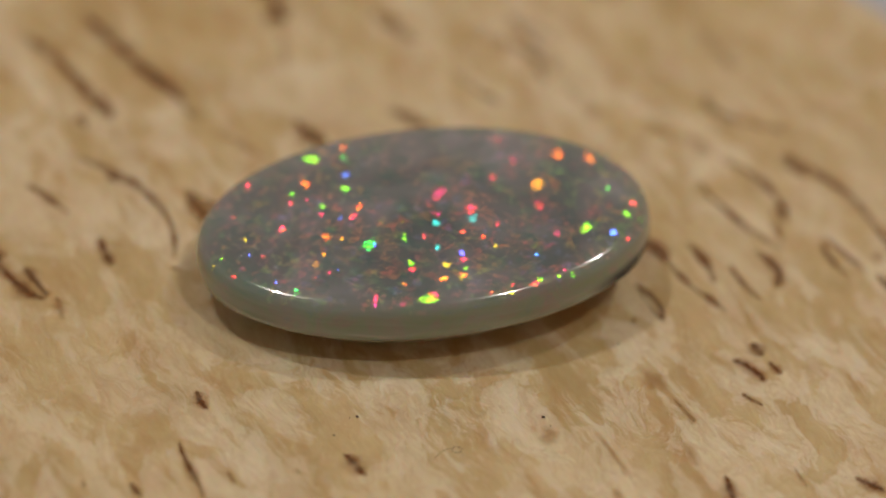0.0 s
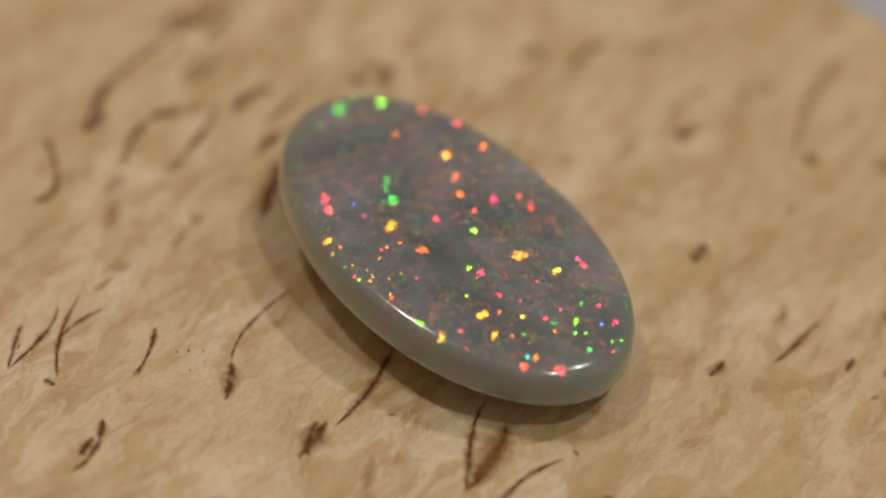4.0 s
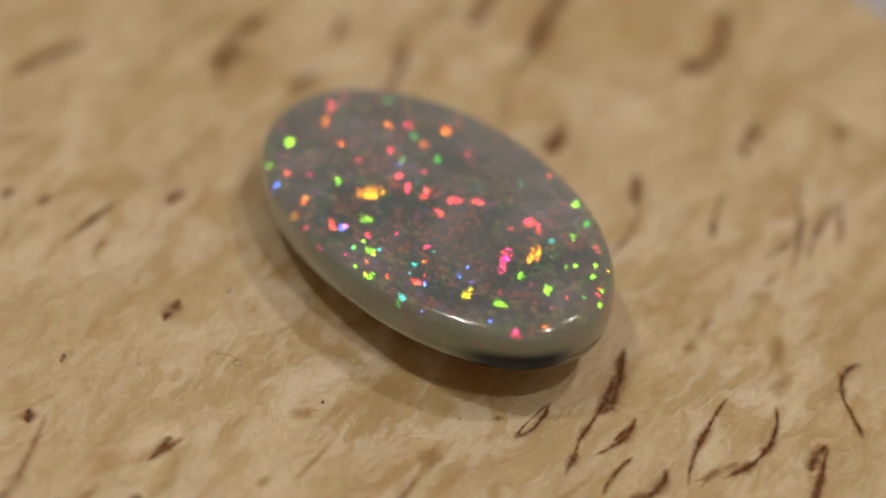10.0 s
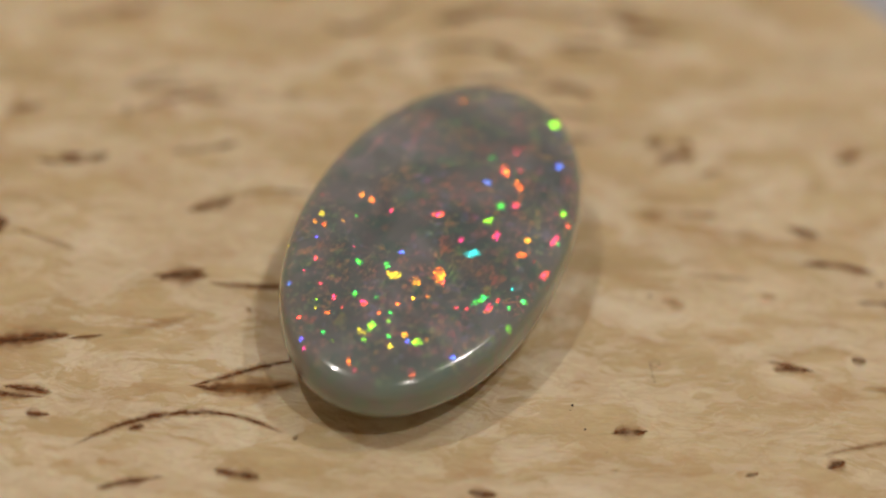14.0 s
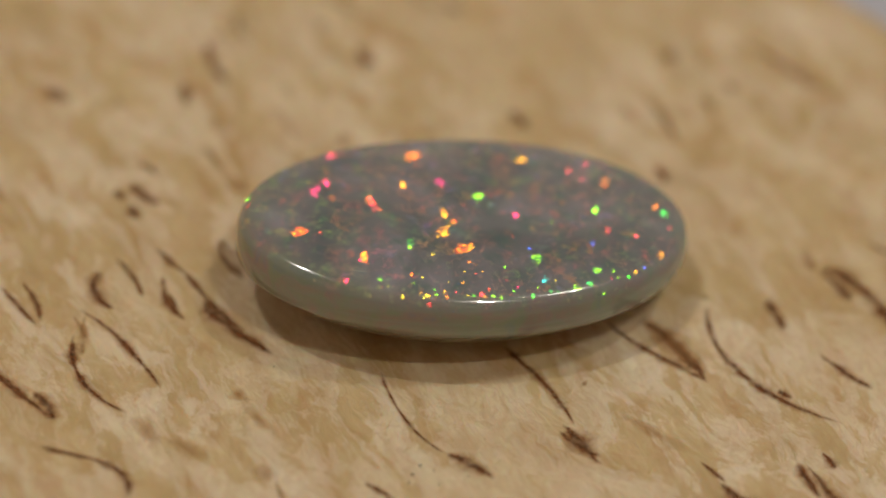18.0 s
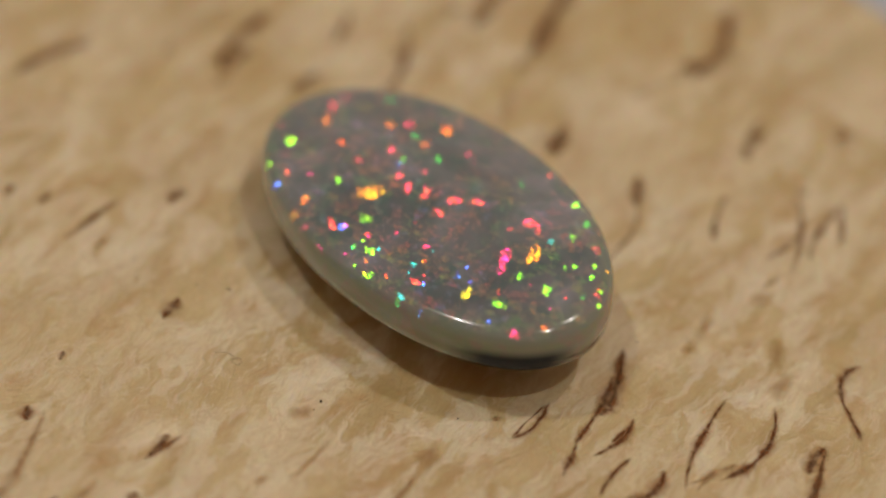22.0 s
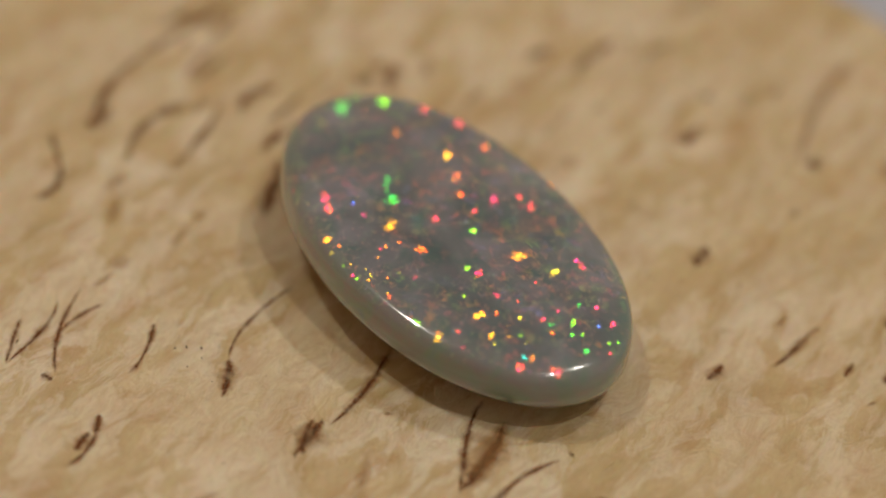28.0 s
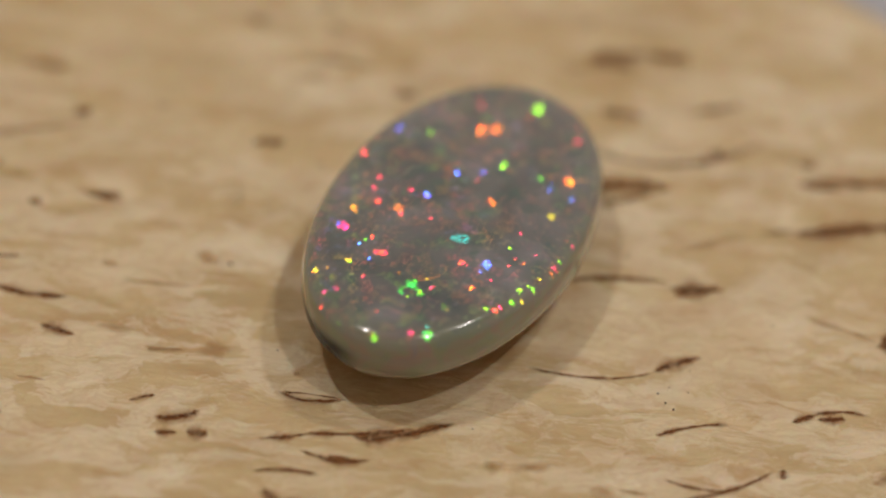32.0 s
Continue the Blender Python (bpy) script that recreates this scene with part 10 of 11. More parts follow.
    glint(-5.15, 3.84, 0.16, "red", 230.5, 33.9, 1.18, 30)
    glint(6.45, 2.42, 0.16, "yellow", 48.5, 33.3, 1.19, 16)
    glint(3.22, -3.37, 0.16, "red", 348.1, 33.6, 1.18, 147)
    glint(5.82, -3.12, 0.16, "orange", 20.9, 33.5, 1.19, 178)
    glint(2.71, -3.74, 0.16, "teal", 350.4, 33.7, 1.18, 148)
    glint(7.74, -0.11, 0.16, "red", 48.8, 33.4, 1.19, 23)
    glint(-1.59, 3.25, 0.16, "red", 182.1, 33.8, 1.16, 156)
    glint(-1.92, 4.62, 0.16, "red", 199.5, 34.0, 1.17, 177)
    glint(-2.59, 4.74, 0.16, "lime", 109.2, 33.3, 1.14, 67)
    glint(-0.56, 4.88, 0.16, "orange", 109.1, 33.4, 1.13, 70)
    glint(-2.17, 3.37, 0.16, "orange", 184.2, 33.8, 1.16, 156)
    glint(-4.07, 0.52, 0.16, "red", 197.8, 33.5, 1.16, 165)
    glint(-2.66, 4.45, 0.16, "blue", 198.7, 33.8, 1.16, 177)
    glint(0.97, -3.58, 0.16, "lime", 255.0, 33.7, 1.14, 41)
    glint(-4.63, 0.66, 0.15, "blue", 195.0, 33.4, 1.15, 165)
    glint(-6.35, -0.30, 0.15, "red", 259.7, 33.8, 1.15, 56)
    glint(-1.45, -4.19, 0.15, "blue", 318.4, 33.9, 1.15, 120)
    glint(-6.44, 2.77, 0.15, "lime", 230.2, 33.6, 1.16, 27)
    glint(1.84, 4.80, 0.15, "lime", 137.7, 33.8, 1.10, 115)
    glint(-4.40, -2.99, 0.15, "blue", 287.9, 33.8, 1.14, 87)
    glint(-4.55, -1.31, 0.15, "orange", 225.3, 33.4, 1.14, 16)
    glint(-6.82, 2.63, 0.15, "yellow", 229.4, 33.5, 1.15, 28)
    glint(-4.73, -3.05, 0.15, "red", 286.8, 33.8, 1.14, 87)
    glint(-6.45, 1.63, 0.15, "red", 228.1, 33.5, 1.14, 24)
    glint(1.65, 4.84, 0.15, "lime", 107.3, 33.5, 1.10, 72)
    glint(-5.98, -0.25, 0.15, "green", 227.1, 33.3, 1.13, 19)
    glint(-0.00, -4.50, 0.15, "red", 317.7, 33.7, 1.13, 120)
    glint(-2.12, 4.93, 0.15, "amber", 152.8, 33.4, 1.07, 130)
    glint(-1.55, 4.98, 0.15, "lime", 105.0, 33.3, 1.11, 63)
    glint(-7.09, -0.66, 0.15, "green", 225.9, 33.1, 1.12, 19)
    glint(-2.39, 4.87, 0.15, "amber", 185.3, 33.7, 1.13, 168)
    glint(0.49, 3.70, 0.15, "red", 93.2, 33.6, 1.19, 57)
    glint(-0.36, 4.07, 0.15, "lime", 89.8, 33.6, 1.19, 56)
    glint(-7.73, 0.80, 0.15, "yellow", 197.9, 32.8, 1.13, 164)
    glint(1.39, 5.26, 0.15, "red", 58.9, 33.4, 1.00, 123)
    glint(1.04, 5.02, 0.15, "yellow", 154.3, 33.8, 1.00, 33)
    glint(-1.04, 5.20, 0.15, "yellow", 122.2, 33.3, 1.00, 4)
    glint(-0.96, 5.18, 0.15, "lime", 123.5, 33.3, 1.00, 4)
    glint(1.31, 5.06, 0.15, "amber", 122.8, 33.5, 1.00, 4)
    glint(1.86, 4.97, 0.15, "orange", 121.8, 33.6, 1.00, 4)
    glint(0.75, 5.07, 0.15, "orange", 124.4, 33.5, 1.00, 4)
    glint(-0.66, -4.71, 0.15, "orange", 320.5, 33.7, 1.12, 124)
    glint(-8.15, 1.30, 0.15, "lime", 229.6, 33.2, 1.12, 26)
    glint(1.44, -4.58, 0.15, "red", 318.9, 33.5, 1.11, 120)
    glint(-6.92, -3.12, 0.15, "blue", 288.0, 33.8, 1.11, 96)
    glint(1.06, 4.07, 0.15, "amber", 92.4, 33.6, 1.18, 57)
    glint(1.23, 3.84, 0.15, "red", 78.9, 33.6, 1.20, 42)
    glint(-1.10, 3.56, 0.15, "red", 124.1, 33.6, 1.17, 89)
    glint(-0.79, 4.70, 0.15, "orange", 90.6, 33.5, 1.18, 54)
    glint(2.32, 5.42, 0.15, "lime", 169.7, 34.2, 1.00, 48)
    glint(-0.72, 5.35, 0.15, "lime", 167.7, 33.7, 1.00, 48)
    glint(-6.45, 4.40, 0.15, "orange", 166.9, 32.7, 1.00, 48)
    glint(-9.55, 1.25, 0.15, "lime", 136.7, 32.8, 1.00, 109)
    glint(-2.31, 5.36, 0.15, "lime", 138.3, 33.2, 1.00, 109)
    glint(1.61, 5.04, 0.15, "red", 141.2, 33.7, 1.00, 109)
    glint(1.18, 5.18, 0.15, "red", 137.8, 33.6, 1.00, 109)
    glint(-4.13, 4.78, 0.15, "red", 134.8, 33.1, 1.00, 109)
    glint(2.24, 4.95, 0.15, "amber", 111.3, 33.5, 1.00, 79)
    glint(1.19, 5.17, 0.15, "orange", 110.8, 33.4, 1.00, 79)
    glint(-0.70, 5.19, 0.15, "lime", 105.3, 33.3, 1.00, 79)
    glint(1.61, 5.05, 0.15, "lime", 109.1, 33.4, 1.00, 79)
    glint(0.09, 5.17, 0.15, "lime", 108.3, 33.4, 1.00, 79)
    glint(2.96, 5.03, 0.15, "yellow", 108.5, 33.5, 1.00, 79)
    glint(2.20, 5.43, 0.15, "green", 108.2, 33.3, 1.00, 79)
    glint(-3.41, 4.94, 0.15, "green", 107.1, 33.3, 1.00, 79)
    glint(-6.06, 4.08, 0.15, "lime", 104.2, 33.3, 1.00, 79)
    glint(8.88, -0.07, 0.15, "yellow", 82.4, 33.8, 1.00, 138)
    glint(8.80, -0.28, 0.15, "teal", 80.7, 33.8, 1.00, 138)
    glint(-1.40, 5.10, 0.15, "orange", 75.1, 33.5, 1.00, 138)
    glint(0.31, 5.31, 0.15, "lime", 76.1, 33.4, 1.00, 138)
    glint(3.11, 4.89, 0.15, "red", 75.0, 33.3, 1.00, 138)
    glint(4.93, 4.31, 0.15, "red", 79.5, 33.3, 1.00, 138)
    glint(-0.86, 5.34, 0.15, "red", 77.7, 33.4, 1.00, 138)
    glint(-1.74, 5.13, 0.15, "orange", 75.3, 33.5, 1.00, 138)
    glint(0.71, 5.56, 0.15, "lime", 74.9, 33.3, 1.00, 138)
    glint(0.13, 4.71, 0.15, "lime", 90.5, 33.5, 1.17, 55)
    glint(0.71, 3.98, 0.15, "amber", 124.4, 33.7, 1.16, 91)
    glint(-0.84, 3.53, 0.14, "lime", 151.7, 33.7, 1.16, 123)
    glint(0.89, 4.16, 0.14, "amber", 153.7, 33.9, 1.16, 126)
    glint(0.13, 4.10, 0.14, "yellow", 122.0, 33.6, 1.16, 90)
    glint(-1.37, 3.68, 0.14, "lime", 106.5, 33.6, 1.19, 73)
    glint(-1.70, 3.44, 0.14, "yellow", 150.1, 33.6, 1.16, 121)
    glint(1.47, 4.43, 0.14, "lime", 76.2, 33.5, 1.19, 41)
    glint(1.79, 4.21, 0.14, "red", 123.2, 33.7, 1.16, 92)
    glint(5.34, 2.65, 0.14, "yellow", 78.8, 33.6, 1.19, 48)
    glint(3.97, 3.52, 0.14, "red", 78.7, 33.5, 1.19, 45)
    glint(2.89, 4.17, 0.14, "pink", 77.3, 33.5, 1.18, 42)
    glint(0.78, 4.79, 0.14, "lime", 89.3, 33.4, 1.15, 54)
    glint(3.59, 3.90, 0.14, "blue", 79.6, 33.5, 1.18, 44)
    glint(4.77, -1.10, 0.14, "red", 19.0, 33.6, 1.21, 172)
    glint(1.01, 4.54, 0.14, "lime", 123.1, 33.6, 1.15, 91)
    glint(-2.27, 4.06, 0.14, "yellow", 152.6, 33.5, 1.14, 122)
    glint(-1.07, 4.45, 0.14, "red", 150.7, 33.6, 1.14, 124)
    glint(-1.35, 4.41, 0.14, "red", 109.4, 33.4, 1.17, 72)
    glint(-0.50, 4.70, 0.14, "amber", 120.6, 33.4, 1.14, 89)
    glint(5.39, -1.54, 0.14, "yellow", 16.8, 33.5, 1.21, 173)
    glint(8.39, -1.55, 0.14, "lime", 284.3, 33.8, 1.00, 168)
    glint(-8.99, -1.36, 0.14, "lime", 289.1, 34.1, 1.00, 168)
    glint(2.33, -5.19, 0.14, "lime", 257.6, 33.4, 1.00, 138)
    glint(-9.60, 1.26, 0.14, "green", 262.7, 33.7, 1.00, 138)
    glint(-9.79, -0.25, 0.14, "green", 260.2, 33.4, 1.00, 138)
    glint(-3.84, 5.11, 0.14, "yellow", 230.2, 34.2, 1.00, 108)
    glint(-1.81, 5.38, 0.14, "red", 197.3, 33.9, 1.00, 78)
    glint(-1.93, 5.02, 0.14, "yellow", 198.5, 34.0, 1.00, 78)
    glint(-2.34, 5.49, 0.14, "yellow", 197.4, 33.8, 1.00, 78)
    glint(-4.04, 5.30, 0.14, "green", 196.9, 33.5, 1.00, 78)
    glint(-6.63, -3.68, 0.14, "orange", 192.9, 32.9, 1.00, 78)
    glint(2.80, 4.95, 0.14, "yellow", 43.7, 33.4, 1.00, 108)
    glint(1.74, -4.80, 0.14, "red", 18.6, 34.1, 1.00, 78)
    glint(6.36, 3.78, 0.14, "yellow", 18.0, 33.1, 1.00, 78)
    glint(3.97, -5.02, 0.14, "red", 318.6, 33.2, 1.00, 18)
    glint(-1.95, 5.15, 0.14, "red", 184.6, 33.7, 1.00, 63)
    glint(-6.85, 4.10, 0.14, "red", 183.1, 32.8, 1.00, 63)
    glint(-1.14, 4.69, 0.14, "yellow", 152.4, 33.5, 1.13, 125)
    glint(-1.59, 3.90, 0.14, "yellow", 168.9, 33.7, 1.15, 140)
    glint(6.16, -1.47, 0.14, "yellow", 16.4, 33.4, 1.20, 173)
    glint(0.93, 4.64, 0.14, "orange", 137.1, 33.7, 1.14, 110)
    glint(-0.28, 4.92, 0.14, "amber", 151.8, 33.6, 1.11, 129)
    glint(-7.82, -1.47, 0.14, "blue", 288.4, 34.1, 1.17, 91)
    glint(-2.32, 4.09, 0.14, "red", 199.2, 33.9, 1.16, 175)
    glint(-5.99, -3.43, 0.14, "yellow", 195.4, 33.0, 1.18, 153)
    glint(1.26, 4.92, 0.13, "amber", 109.1, 33.5, 1.09, 70)
    glint(-0.24, 5.25, 0.13, "red", 89.2, 33.4, 1.00, 153)
    glint(-0.88, 5.18, 0.13, "orange", 91.0, 33.4, 1.00, 153)
    glint(2.29, 5.03, 0.13, "yellow", 92.0, 33.4, 1.00, 153)
    glint(3.01, 4.85, 0.13, "red", 93.6, 33.4, 1.00, 153)
    glint(-0.07, 5.27, 0.13, "red", 92.4, 33.3, 1.00, 153)
    glint(2.04, 5.05, 0.13, "yellow", 124.4, 33.6, 1.00, 4)
    glint(-0.03, 3.44, 0.13, "yellow", 92.8, 33.7, 1.20, 57)
    glint(-2.00, 5.11, 0.13, "amber", 136.6, 33.3, 1.00, 19)
    glint(0.22, 5.16, 0.13, "amber", 139.7, 33.5, 1.00, 19)
    glint(0.55, 5.08, 0.13, "red", 138.0, 33.6, 1.00, 19)
    glint(1.51, 5.11, 0.13, "yellow", 140.4, 33.7, 1.00, 19)
    glint(0.36, 5.12, 0.13, "yellow", 108.0, 33.4, 1.00, 169)
    glint(0.97, 5.26, 0.13, "yellow", 78.3, 33.4, 1.00, 48)
    glint(1.19, 5.09, 0.13, "red", 78.3, 33.4, 1.00, 48)
    glint(2.55, 5.52, 0.13, "yellow", 76.2, 33.2, 1.00, 48)
    glint(3.41, 5.44, 0.13, "orange", 78.9, 33.2, 1.00, 48)
    glint(8.25, -0.29, 0.13, "red", 77.7, 33.8, 1.00, 48)
    glint(-0.24, 5.04, 0.13, "lime", 139.3, 33.5, 1.21, 106)
    glint(1.71, 3.71, 0.13, "yellow", 75.5, 33.6, 1.20, 43)
    glint(1.58, 4.31, 0.13, "red", 91.0, 33.5, 1.18, 57)
    glint(0.06, 3.43, 0.12, "orange", 106.1, 33.7, 1.19, 74)
    glint(5.85, 2.15, 0.12, "red", 79.8, 33.7, 1.19, 49)
    glint(-0.91, 5.03, 0.12, "red", 136.2, 33.4, 1.70, 132)
    glint(-1.12, 5.37, 0.12, "yellow", 199.6, 34.1, 1.00, 168)
    glint(-0.45, 3.03, 0.12, "red", 135.6, 33.8, 1.17, 106)
    glint(-1.53, 4.88, 0.12, "amber", 88.3, 33.5, 1.16, 50)
    glint(0.31, 3.92, 0.12, "yellow", 108.3, 33.6, 1.18, 74)
    glint(-0.13, 4.05, 0.12, "red", 108.5, 33.6, 1.17, 74)
    glint(-3.38, 4.37, 0.12, "yellow", 107.0, 33.4, 1.17, 69)
    glint(2.07, 4.18, 0.12, "yellow", 109.5, 33.6, 1.16, 76)
    glint(-1.34, 3.79, 0.12, "orange", 140.0, 33.6, 1.16, 105)
    glint(0.29, 4.08, 0.12, "amber", 136.4, 33.7, 1.15, 108)
    glint(-3.27, 2.46, 0.12, "red", 226.9, 34.0, 1.18, 24)
    glint(-3.30, 3.83, 0.12, "red", 138.0, 33.3, 1.15, 103)
    glint(1.16, 4.81, 0.12, "lime", 123.4, 33.6, 1.11, 92)
    glint(-6.18, 1.95, 0.12, "amber", 163.9, 33.0, 1.15, 131)
    glint(2.47, 4.48, 0.12, "lime", 111.0, 33.6, 1.14, 76)
    glint(-0.14, 4.65, 0.12, "red", 140.2, 33.6, 1.14, 108)
    glint(-2.30, 4.48, 0.12, "red", 138.6, 33.3, 1.14, 104)
    glint(-0.60, 4.88, 0.12, "yellow", 166.6, 33.8, 1.13, 146)
    glint(-6.68, 2.23, 0.12, "amber", 165.7, 32.9, 1.14, 131)
    glint(0.71, 4.80, 0.12, "lime", 136.8, 33.6, 1.12, 110)
    glint(-3.75, 1.62, 0.12, "red", 195.5, 33.6, 1.15, 168)
    glint(1.34, 4.83, 0.12, "amber", 138.6, 33.7, 1.11, 113)
    glint(-6.62, 2.94, 0.12, "yellow", 164.9, 32.9, 1.12, 132)
    glint(-4.90, 2.65, 0.11, "amber", 200.4, 33.4, 1.14, 171)
    glint(-5.32, -3.21, 0.11, "red", 286.9, 33.8, 1.13, 88)
    glint(-2.14, 4.89, 0.11, "amber", 166.9, 33.5, 1.10, 149)
    glint(0.81, 4.97, 0.11, "red", 107.8, 33.4, 1.09, 68)
    glint(-2.11, 5.21, 0.11, "red", 91.3, 33.4, 1.00, 153)
    glint(-0.74, 5.29, 0.11, "yellow", 90.1, 33.4, 1.00, 153)
    glint(3.30, 4.85, 0.11, "orange", 78.6, 33.3, 1.00, 138)
    glint(-0.69, 5.25, 0.11, "lime", 74.0, 33.5, 1.00, 138)
    glint(0.01, 5.15, 0.11, "amber", 170.9, 33.9, 1.00, 48)
    glint(-1.12, 5.44, 0.11, "yellow", 139.6, 33.3, 1.00, 19)
    glint(3.48, 4.56, 0.11, "yellow", 109.2, 33.6, 1.00, 79)
    glint(-0.19, 3.56, 0.10, "amber", 106.3, 33.6, 1.18, 74)
    glint(-0.42, 3.93, 0.10, "amber", 105.7, 33.6, 1.18, 73)
    glint(1.01, 4.40, 0.10, "yellow", 107.0, 33.5, 1.16, 75)
    glint(-0.70, 4.12, 0.10, "lime", 139.5, 33.6, 1.15, 106)
    glint(0.19, 4.68, 0.10, "yellow", 138.1, 33.6, 1.13, 108)
    glint(-4.49, -2.35, 0.35, "orange", 77.0, 34.8, 1.37, 47, 0.30)
    glint(1.23, -2.68, 0.33, "red", 135.8, 34.6, 1.32, 106, 0.30)
    glint(1.31, 3.27, 0.31, "green", 347.7, 34.3, 1.29, 136, 0.30)
    glint(-5.92, 1.26, 0.31, "red", 317.6, 35.0, 1.28, 116, 0.30)
    glint(-2.88, 0.29, 0.31, "green", 348.5, 34.8, 1.28, 143, 0.30)
    glint(7.34, 2.16, 0.31, "lime", 312.4, 33.9, 1.29, 99, 0.30)
    glint(1.15, -1.59, 0.30, "red", 34.7, 34.3, 1.27, 8, 0.30)
    glint(-5.30, 2.23, 0.30, "blue", 104.8, 33.7, 1.23, 70, 0.30)
    glint(-0.66, 3.13, 0.30, "orange", 74.9, 33.8, 1.23, 42, 0.30)
    glint(-0.06, 2.84, 0.30, "pink", 78.4, 33.8, 1.23, 43, 0.30)
    glint(-0.89, 3.56, 0.30, "yellow", 75.7, 33.8, 1.23, 41, 0.30)
    glint(3.97, -0.77, 0.30, "green", 226.6, 34.6, 1.22, 14, 0.30)
    glint(3.66, 0.53, 0.30, "red", 256.4, 34.6, 1.22, 47, 0.30)
    glint(3.35, 1.00, 0.30, "red", 348.5, 33.9, 1.24, 138, 0.30)
    glint(2.62, 3.16, 0.29, "blue", 170.4, 34.4, 1.19, 142, 0.30)
    glint(1.84, 3.18, 0.29, "pink", 170.4, 34.3, 1.18, 141, 0.30)
    glint(-6.05, -0.87, 0.29, "lime", 45.4, 35.1, 1.36, 18, 0.30)
    glint(-8.29, 0.82, 0.29, "red", 292.7, 34.6, 1.22, 91, 0.30)
    glint(0.17, -0.67, 0.29, "pink", 199.0, 34.2, 1.20, 164, 0.30)
    glint(-5.57, -1.90, 0.29, "red", 107.8, 34.3, 1.33, 73, 0.30)
    glint(-1.47, 4.13, 0.28, "pink", 214.7, 34.2, 1.19, 11, 0.30)
    glint(6.42, 2.22, 0.28, "lime", 49.7, 33.3, 1.19, 16, 0.30)
    glint(7.43, 0.68, 0.28, "lime", 33.0, 33.2, 1.19, 4, 0.30)
    glint(3.79, 4.19, 0.28, "lime", 109.6, 33.7, 1.14, 79, 0.30)
    glint(-2.32, 1.11, 0.27, "red", 77.9, 34.2, 1.28, 44, 0.30)
    glint(-4.74, 3.40, 0.27, "amber", 197.4, 33.4, 1.14, 173, 0.30)
    glint(-3.76, 1.06, 0.27, "lime", 106.0, 33.9, 1.25, 73, 0.30)
    glint(-7.44, 1.19, 0.26, "pink", 199.6, 32.9, 1.13, 166, 0.30)
    glint(-1.95, 1.96, 0.26, "red", 109.2, 33.8, 1.22, 74, 0.30)
    glint(0.22, -4.38, 0.26, "green", 17.4, 34.3, 1.26, 179, 0.30)
    glint(-0.90, 4.92, 0.25, "red", 231.3, 34.6, 1.25, 29, 0.30)
    glint(-2.53, 2.65, 0.25, "blue", 107.4, 33.7, 1.21, 72, 0.30)
    glint(4.90, 4.51, 0.25, "red", 170.4, 34.7, 1.00, 48, 0.30)
    glint(-8.68, -1.69, 0.25, "lime", 132.8, 33.4, 1.00, 19, 0.30)
    glint(8.63, -0.71, 0.25, "red", 111.0, 34.6, 1.00, 169, 0.30)
    glint(-8.83, 1.04, 0.25, "red", 103.3, 33.7, 1.00, 169, 0.30)
    glint(7.95, 1.54, 0.25, "pink", 81.2, 33.6, 1.00, 48, 0.30)
    glint(6.13, 3.56, 0.25, "pink", 80.5, 33.4, 1.00, 48, 0.30)
    glint(2.61, 4.57, 0.25, "orange", 201.2, 34.8, 1.22, 178, 0.30)
    glint(8.10, 0.92, 0.25, "green", 345.2, 33.2, 1.00, 48, 0.30)
    glint(2.26, -5.44, 0.25, "green", 347.6, 33.5, 1.00, 48, 0.30)
    glint(-5.93, 4.15, 0.25, "blue", 230.4, 33.8, 1.00, 108, 0.30)
    glint(-5.77, 4.29, 0.25, "pink", 199.8, 33.3, 1.00, 168, 0.30)
    glint(-7.41, 3.66, 0.25, "pink", 199.9, 32.9, 1.00, 168, 0.30)
    glint(-3.91, -0.19, 0.25, "blue", 286.6, 34.3, 1.20, 86, 0.30)
    glint(2.37, -4.31, 0.24, "red", 223.7, 34.0, 1.20, 5, 0.30)
    glint(-0.31, 1.12, 0.24, "red", 196.4, 34.2, 1.19, 168, 0.30)
    glint(4.31, -1.93, 0.24, "blue", 314.5, 33.7, 1.17, 109, 0.30)
    glint(-6.06, 4.09, 0.22, "red", 165.7, 32.9, 1.00, 48, 0.30)
    glint(0.62, 5.44, 0.21, "lime", 198.0, 34.3, 1.00, 78, 0.30)
    glint(2.54, 5.28, 0.21, "red", 199.3, 34.7, 1.00, 78, 0.30)
    glint(7.64, -3.38, 0.21, "orange", 19.0, 33.1, 1.00, 78, 0.30)
    glint(0.43, 4.01, 0.21, "red", 76.9, 33.6, 1.21, 41, 0.30)
    glint(0.63, -1.78, 0.21, "red", 349.9, 34.2, 1.22, 145, 0.30)
    glint(-5.63, -2.69, 0.20, "lime", 321.2, 34.5, 1.20, 121, 0.30)
    glint(7.82, -0.08, 0.19, "lime", 16.5, 33.1, 1.17, 169, 0.30)


sparks()
tagged(patch_object("colour_glint", *GLINTS), kind="stuff")


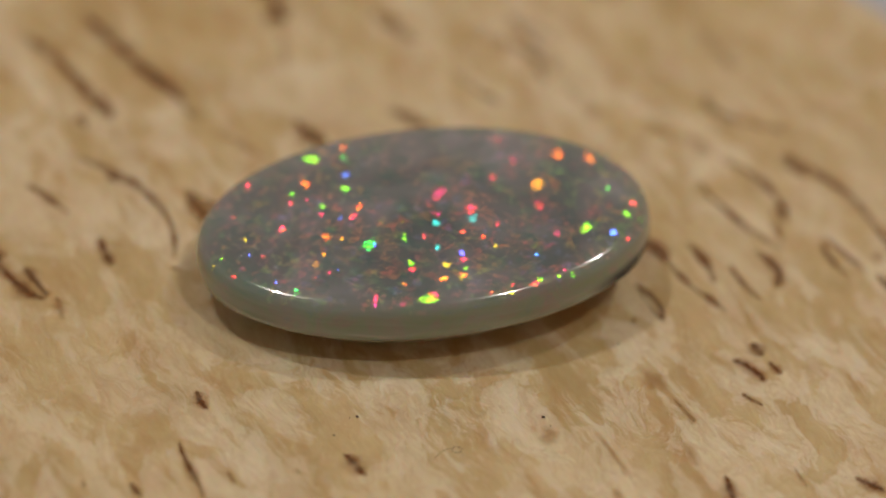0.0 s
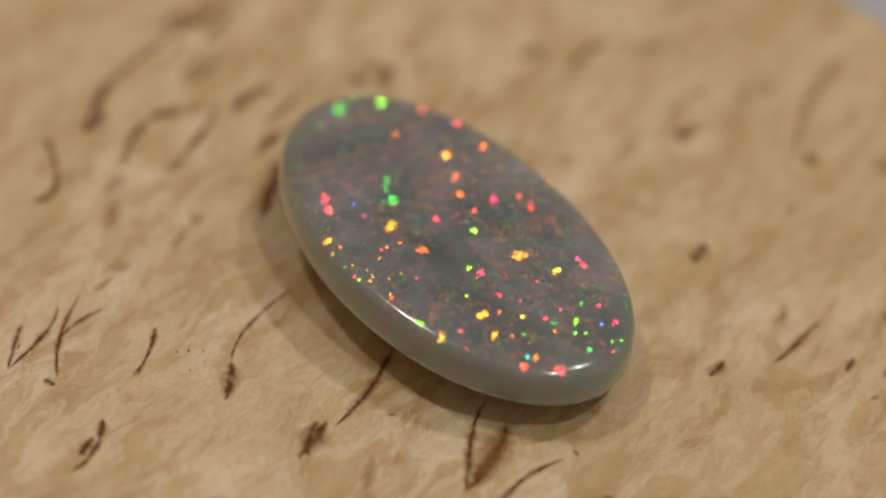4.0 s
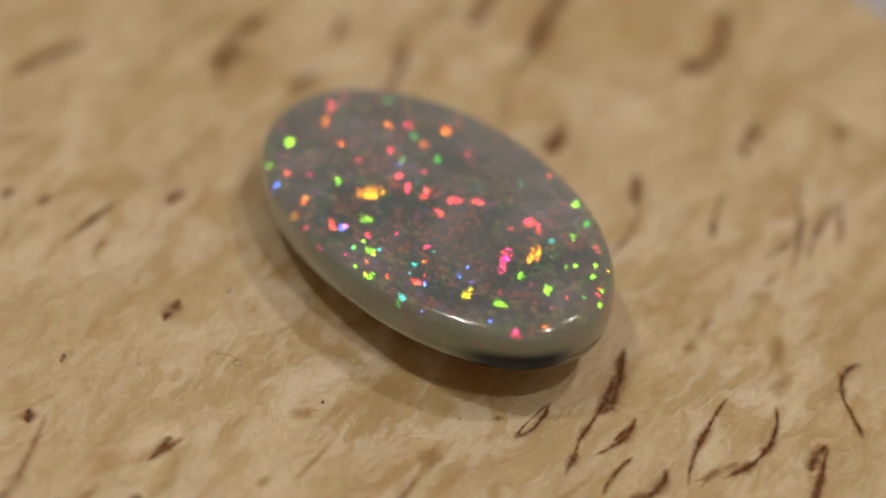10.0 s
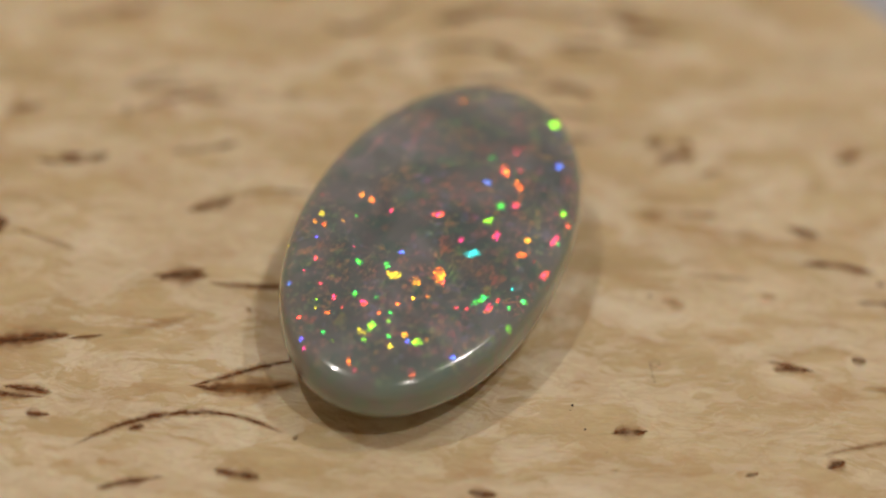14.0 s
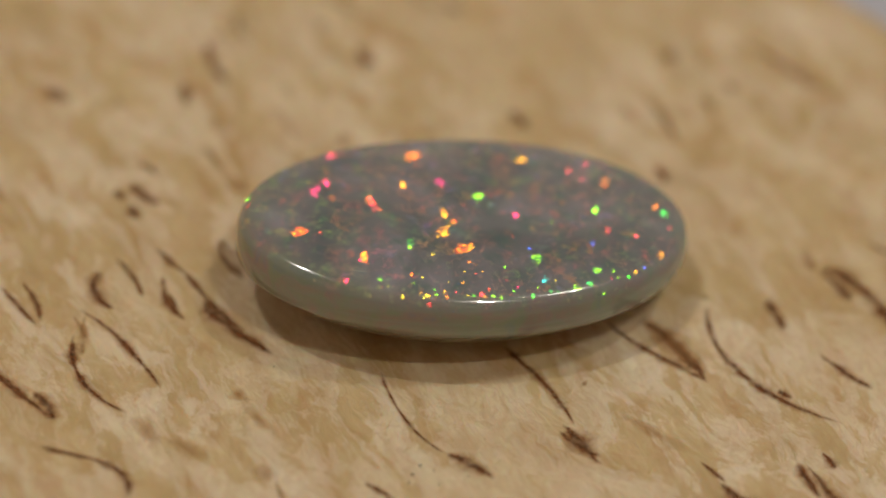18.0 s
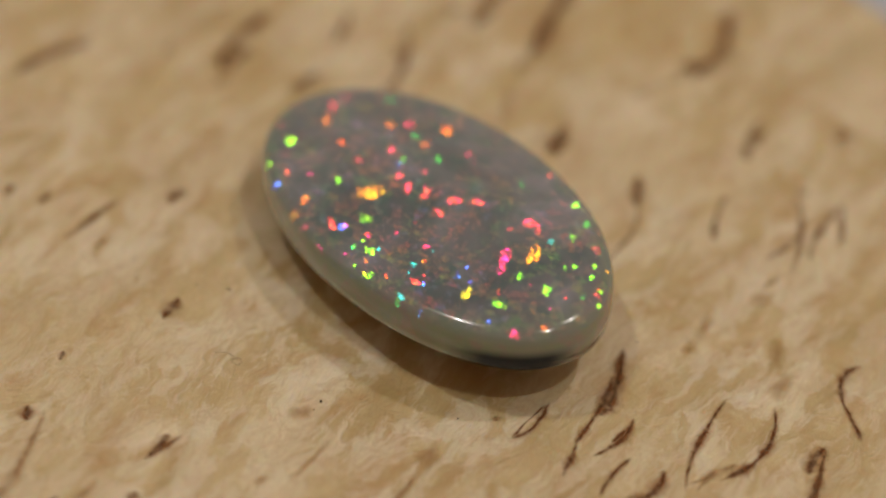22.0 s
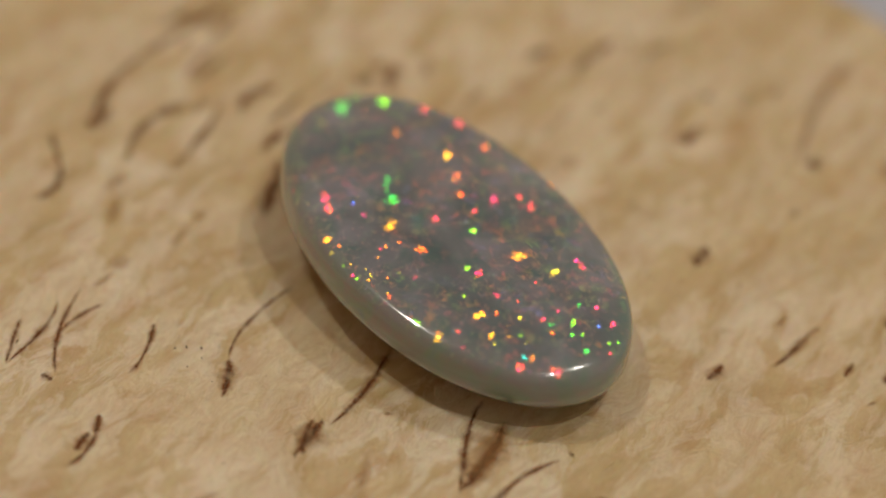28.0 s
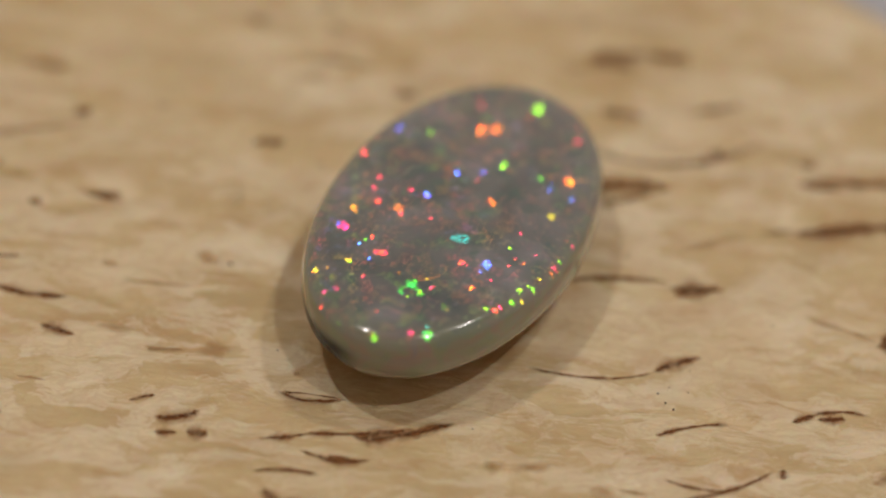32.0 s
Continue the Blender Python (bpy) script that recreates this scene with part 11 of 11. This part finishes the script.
# ---- dust and a fibre on the wood ----
def dust_speck(x, y, size):
    rnd = random.Random(int(x * 100) * 31 + int(y * 100))
    bm = bmesh.new()
    bmesh.ops.create_icosphere(bm, subdivisions=1, radius=0.5)
    for v in bm.verts:
        v.co = Vector((v.co.x * rnd.uniform(0.7, 1.3) * size + x, v.co.y * rnd.uniform(0.6, 1.2) * size + y,
                       (v.co.z * 0.6 + 0.3) * size)) * MM
    me = bpy.data.meshes.new("dust_speck")
    bm.to_mesh(me)
    bm.free()
    me.materials.append(DUST)
    return tagged(new("dust_speck", me), "tiny dark dust speck lying on the birch", "dust speck", "dust on the wood")


SPECKS = [dust_speck(*d) for d in ((-2.90, -8.41, 0.13), (-3.2, -8.5, 0.07), (4.6, -7.6, 0.16), (4.9, -8.05, 0.07), (-3.75, -9.55, 0.09),
                                   (0.05, 10.85, 0.10), (0.33, 11.4, 0.11), (0.45, 11.85, 0.12), (-0.75, 11.8, 0.08), (-0.5, 11.05, 0.07),
                                   (-1.9, 11.2, 0.06), (-6.35, 12.55, 0.08), (7.6, -2.9, 0.08), (6.4, 6.0, 0.07))]


def fibre():
    cu = bpy.data.curves.new("fibre", "CURVE")
    cu.dimensions, cu.bevel_depth, cu.bevel_resolution = "3D", 0.009 * MM, 1
    sp = cu.splines.new("POLY")
    pts = []
    for i in range(41):
        u = i / 40
        if u < 0.4:
            s = u / 0.4
            pts.append((0.30 + 0.75 * s, -10.45 + 0.72 * s + 0.10 * math.sin(4 * s)))
        else:
            a = 2.2 - (u - 0.4) / 0.6 * 6.0
            r = 0.22 - 0.05 * (u - 0.4)
            pts.append((1.2 + r * math.cos(a), -9.86 + r * math.sin(a)))
    sp.points.add(len(pts) - 1)
    for i, (p, (x, y)) in enumerate(zip(sp.points, pts)):
        p.co = (x * MM, y * MM, (0.012 + 0.10 * abs(math.sin(i * 0.16))) * MM, 1)
    cu.materials.append(FIBRE)
    return tagged(new("fibre", cu), "thin curled grey-brown fibre lying on the birch", "fibre")


LINT = fibre()


# ---- the turning ----
def motions():
    turns = [(i * 0.5, pose(0, 0, 0, 0, 0, SPIN * i * 0.5)) for i in range(65)]
    for thing in (DISC, STONE, LINT, *SPECKS):
        walk(thing, turns)


motions()
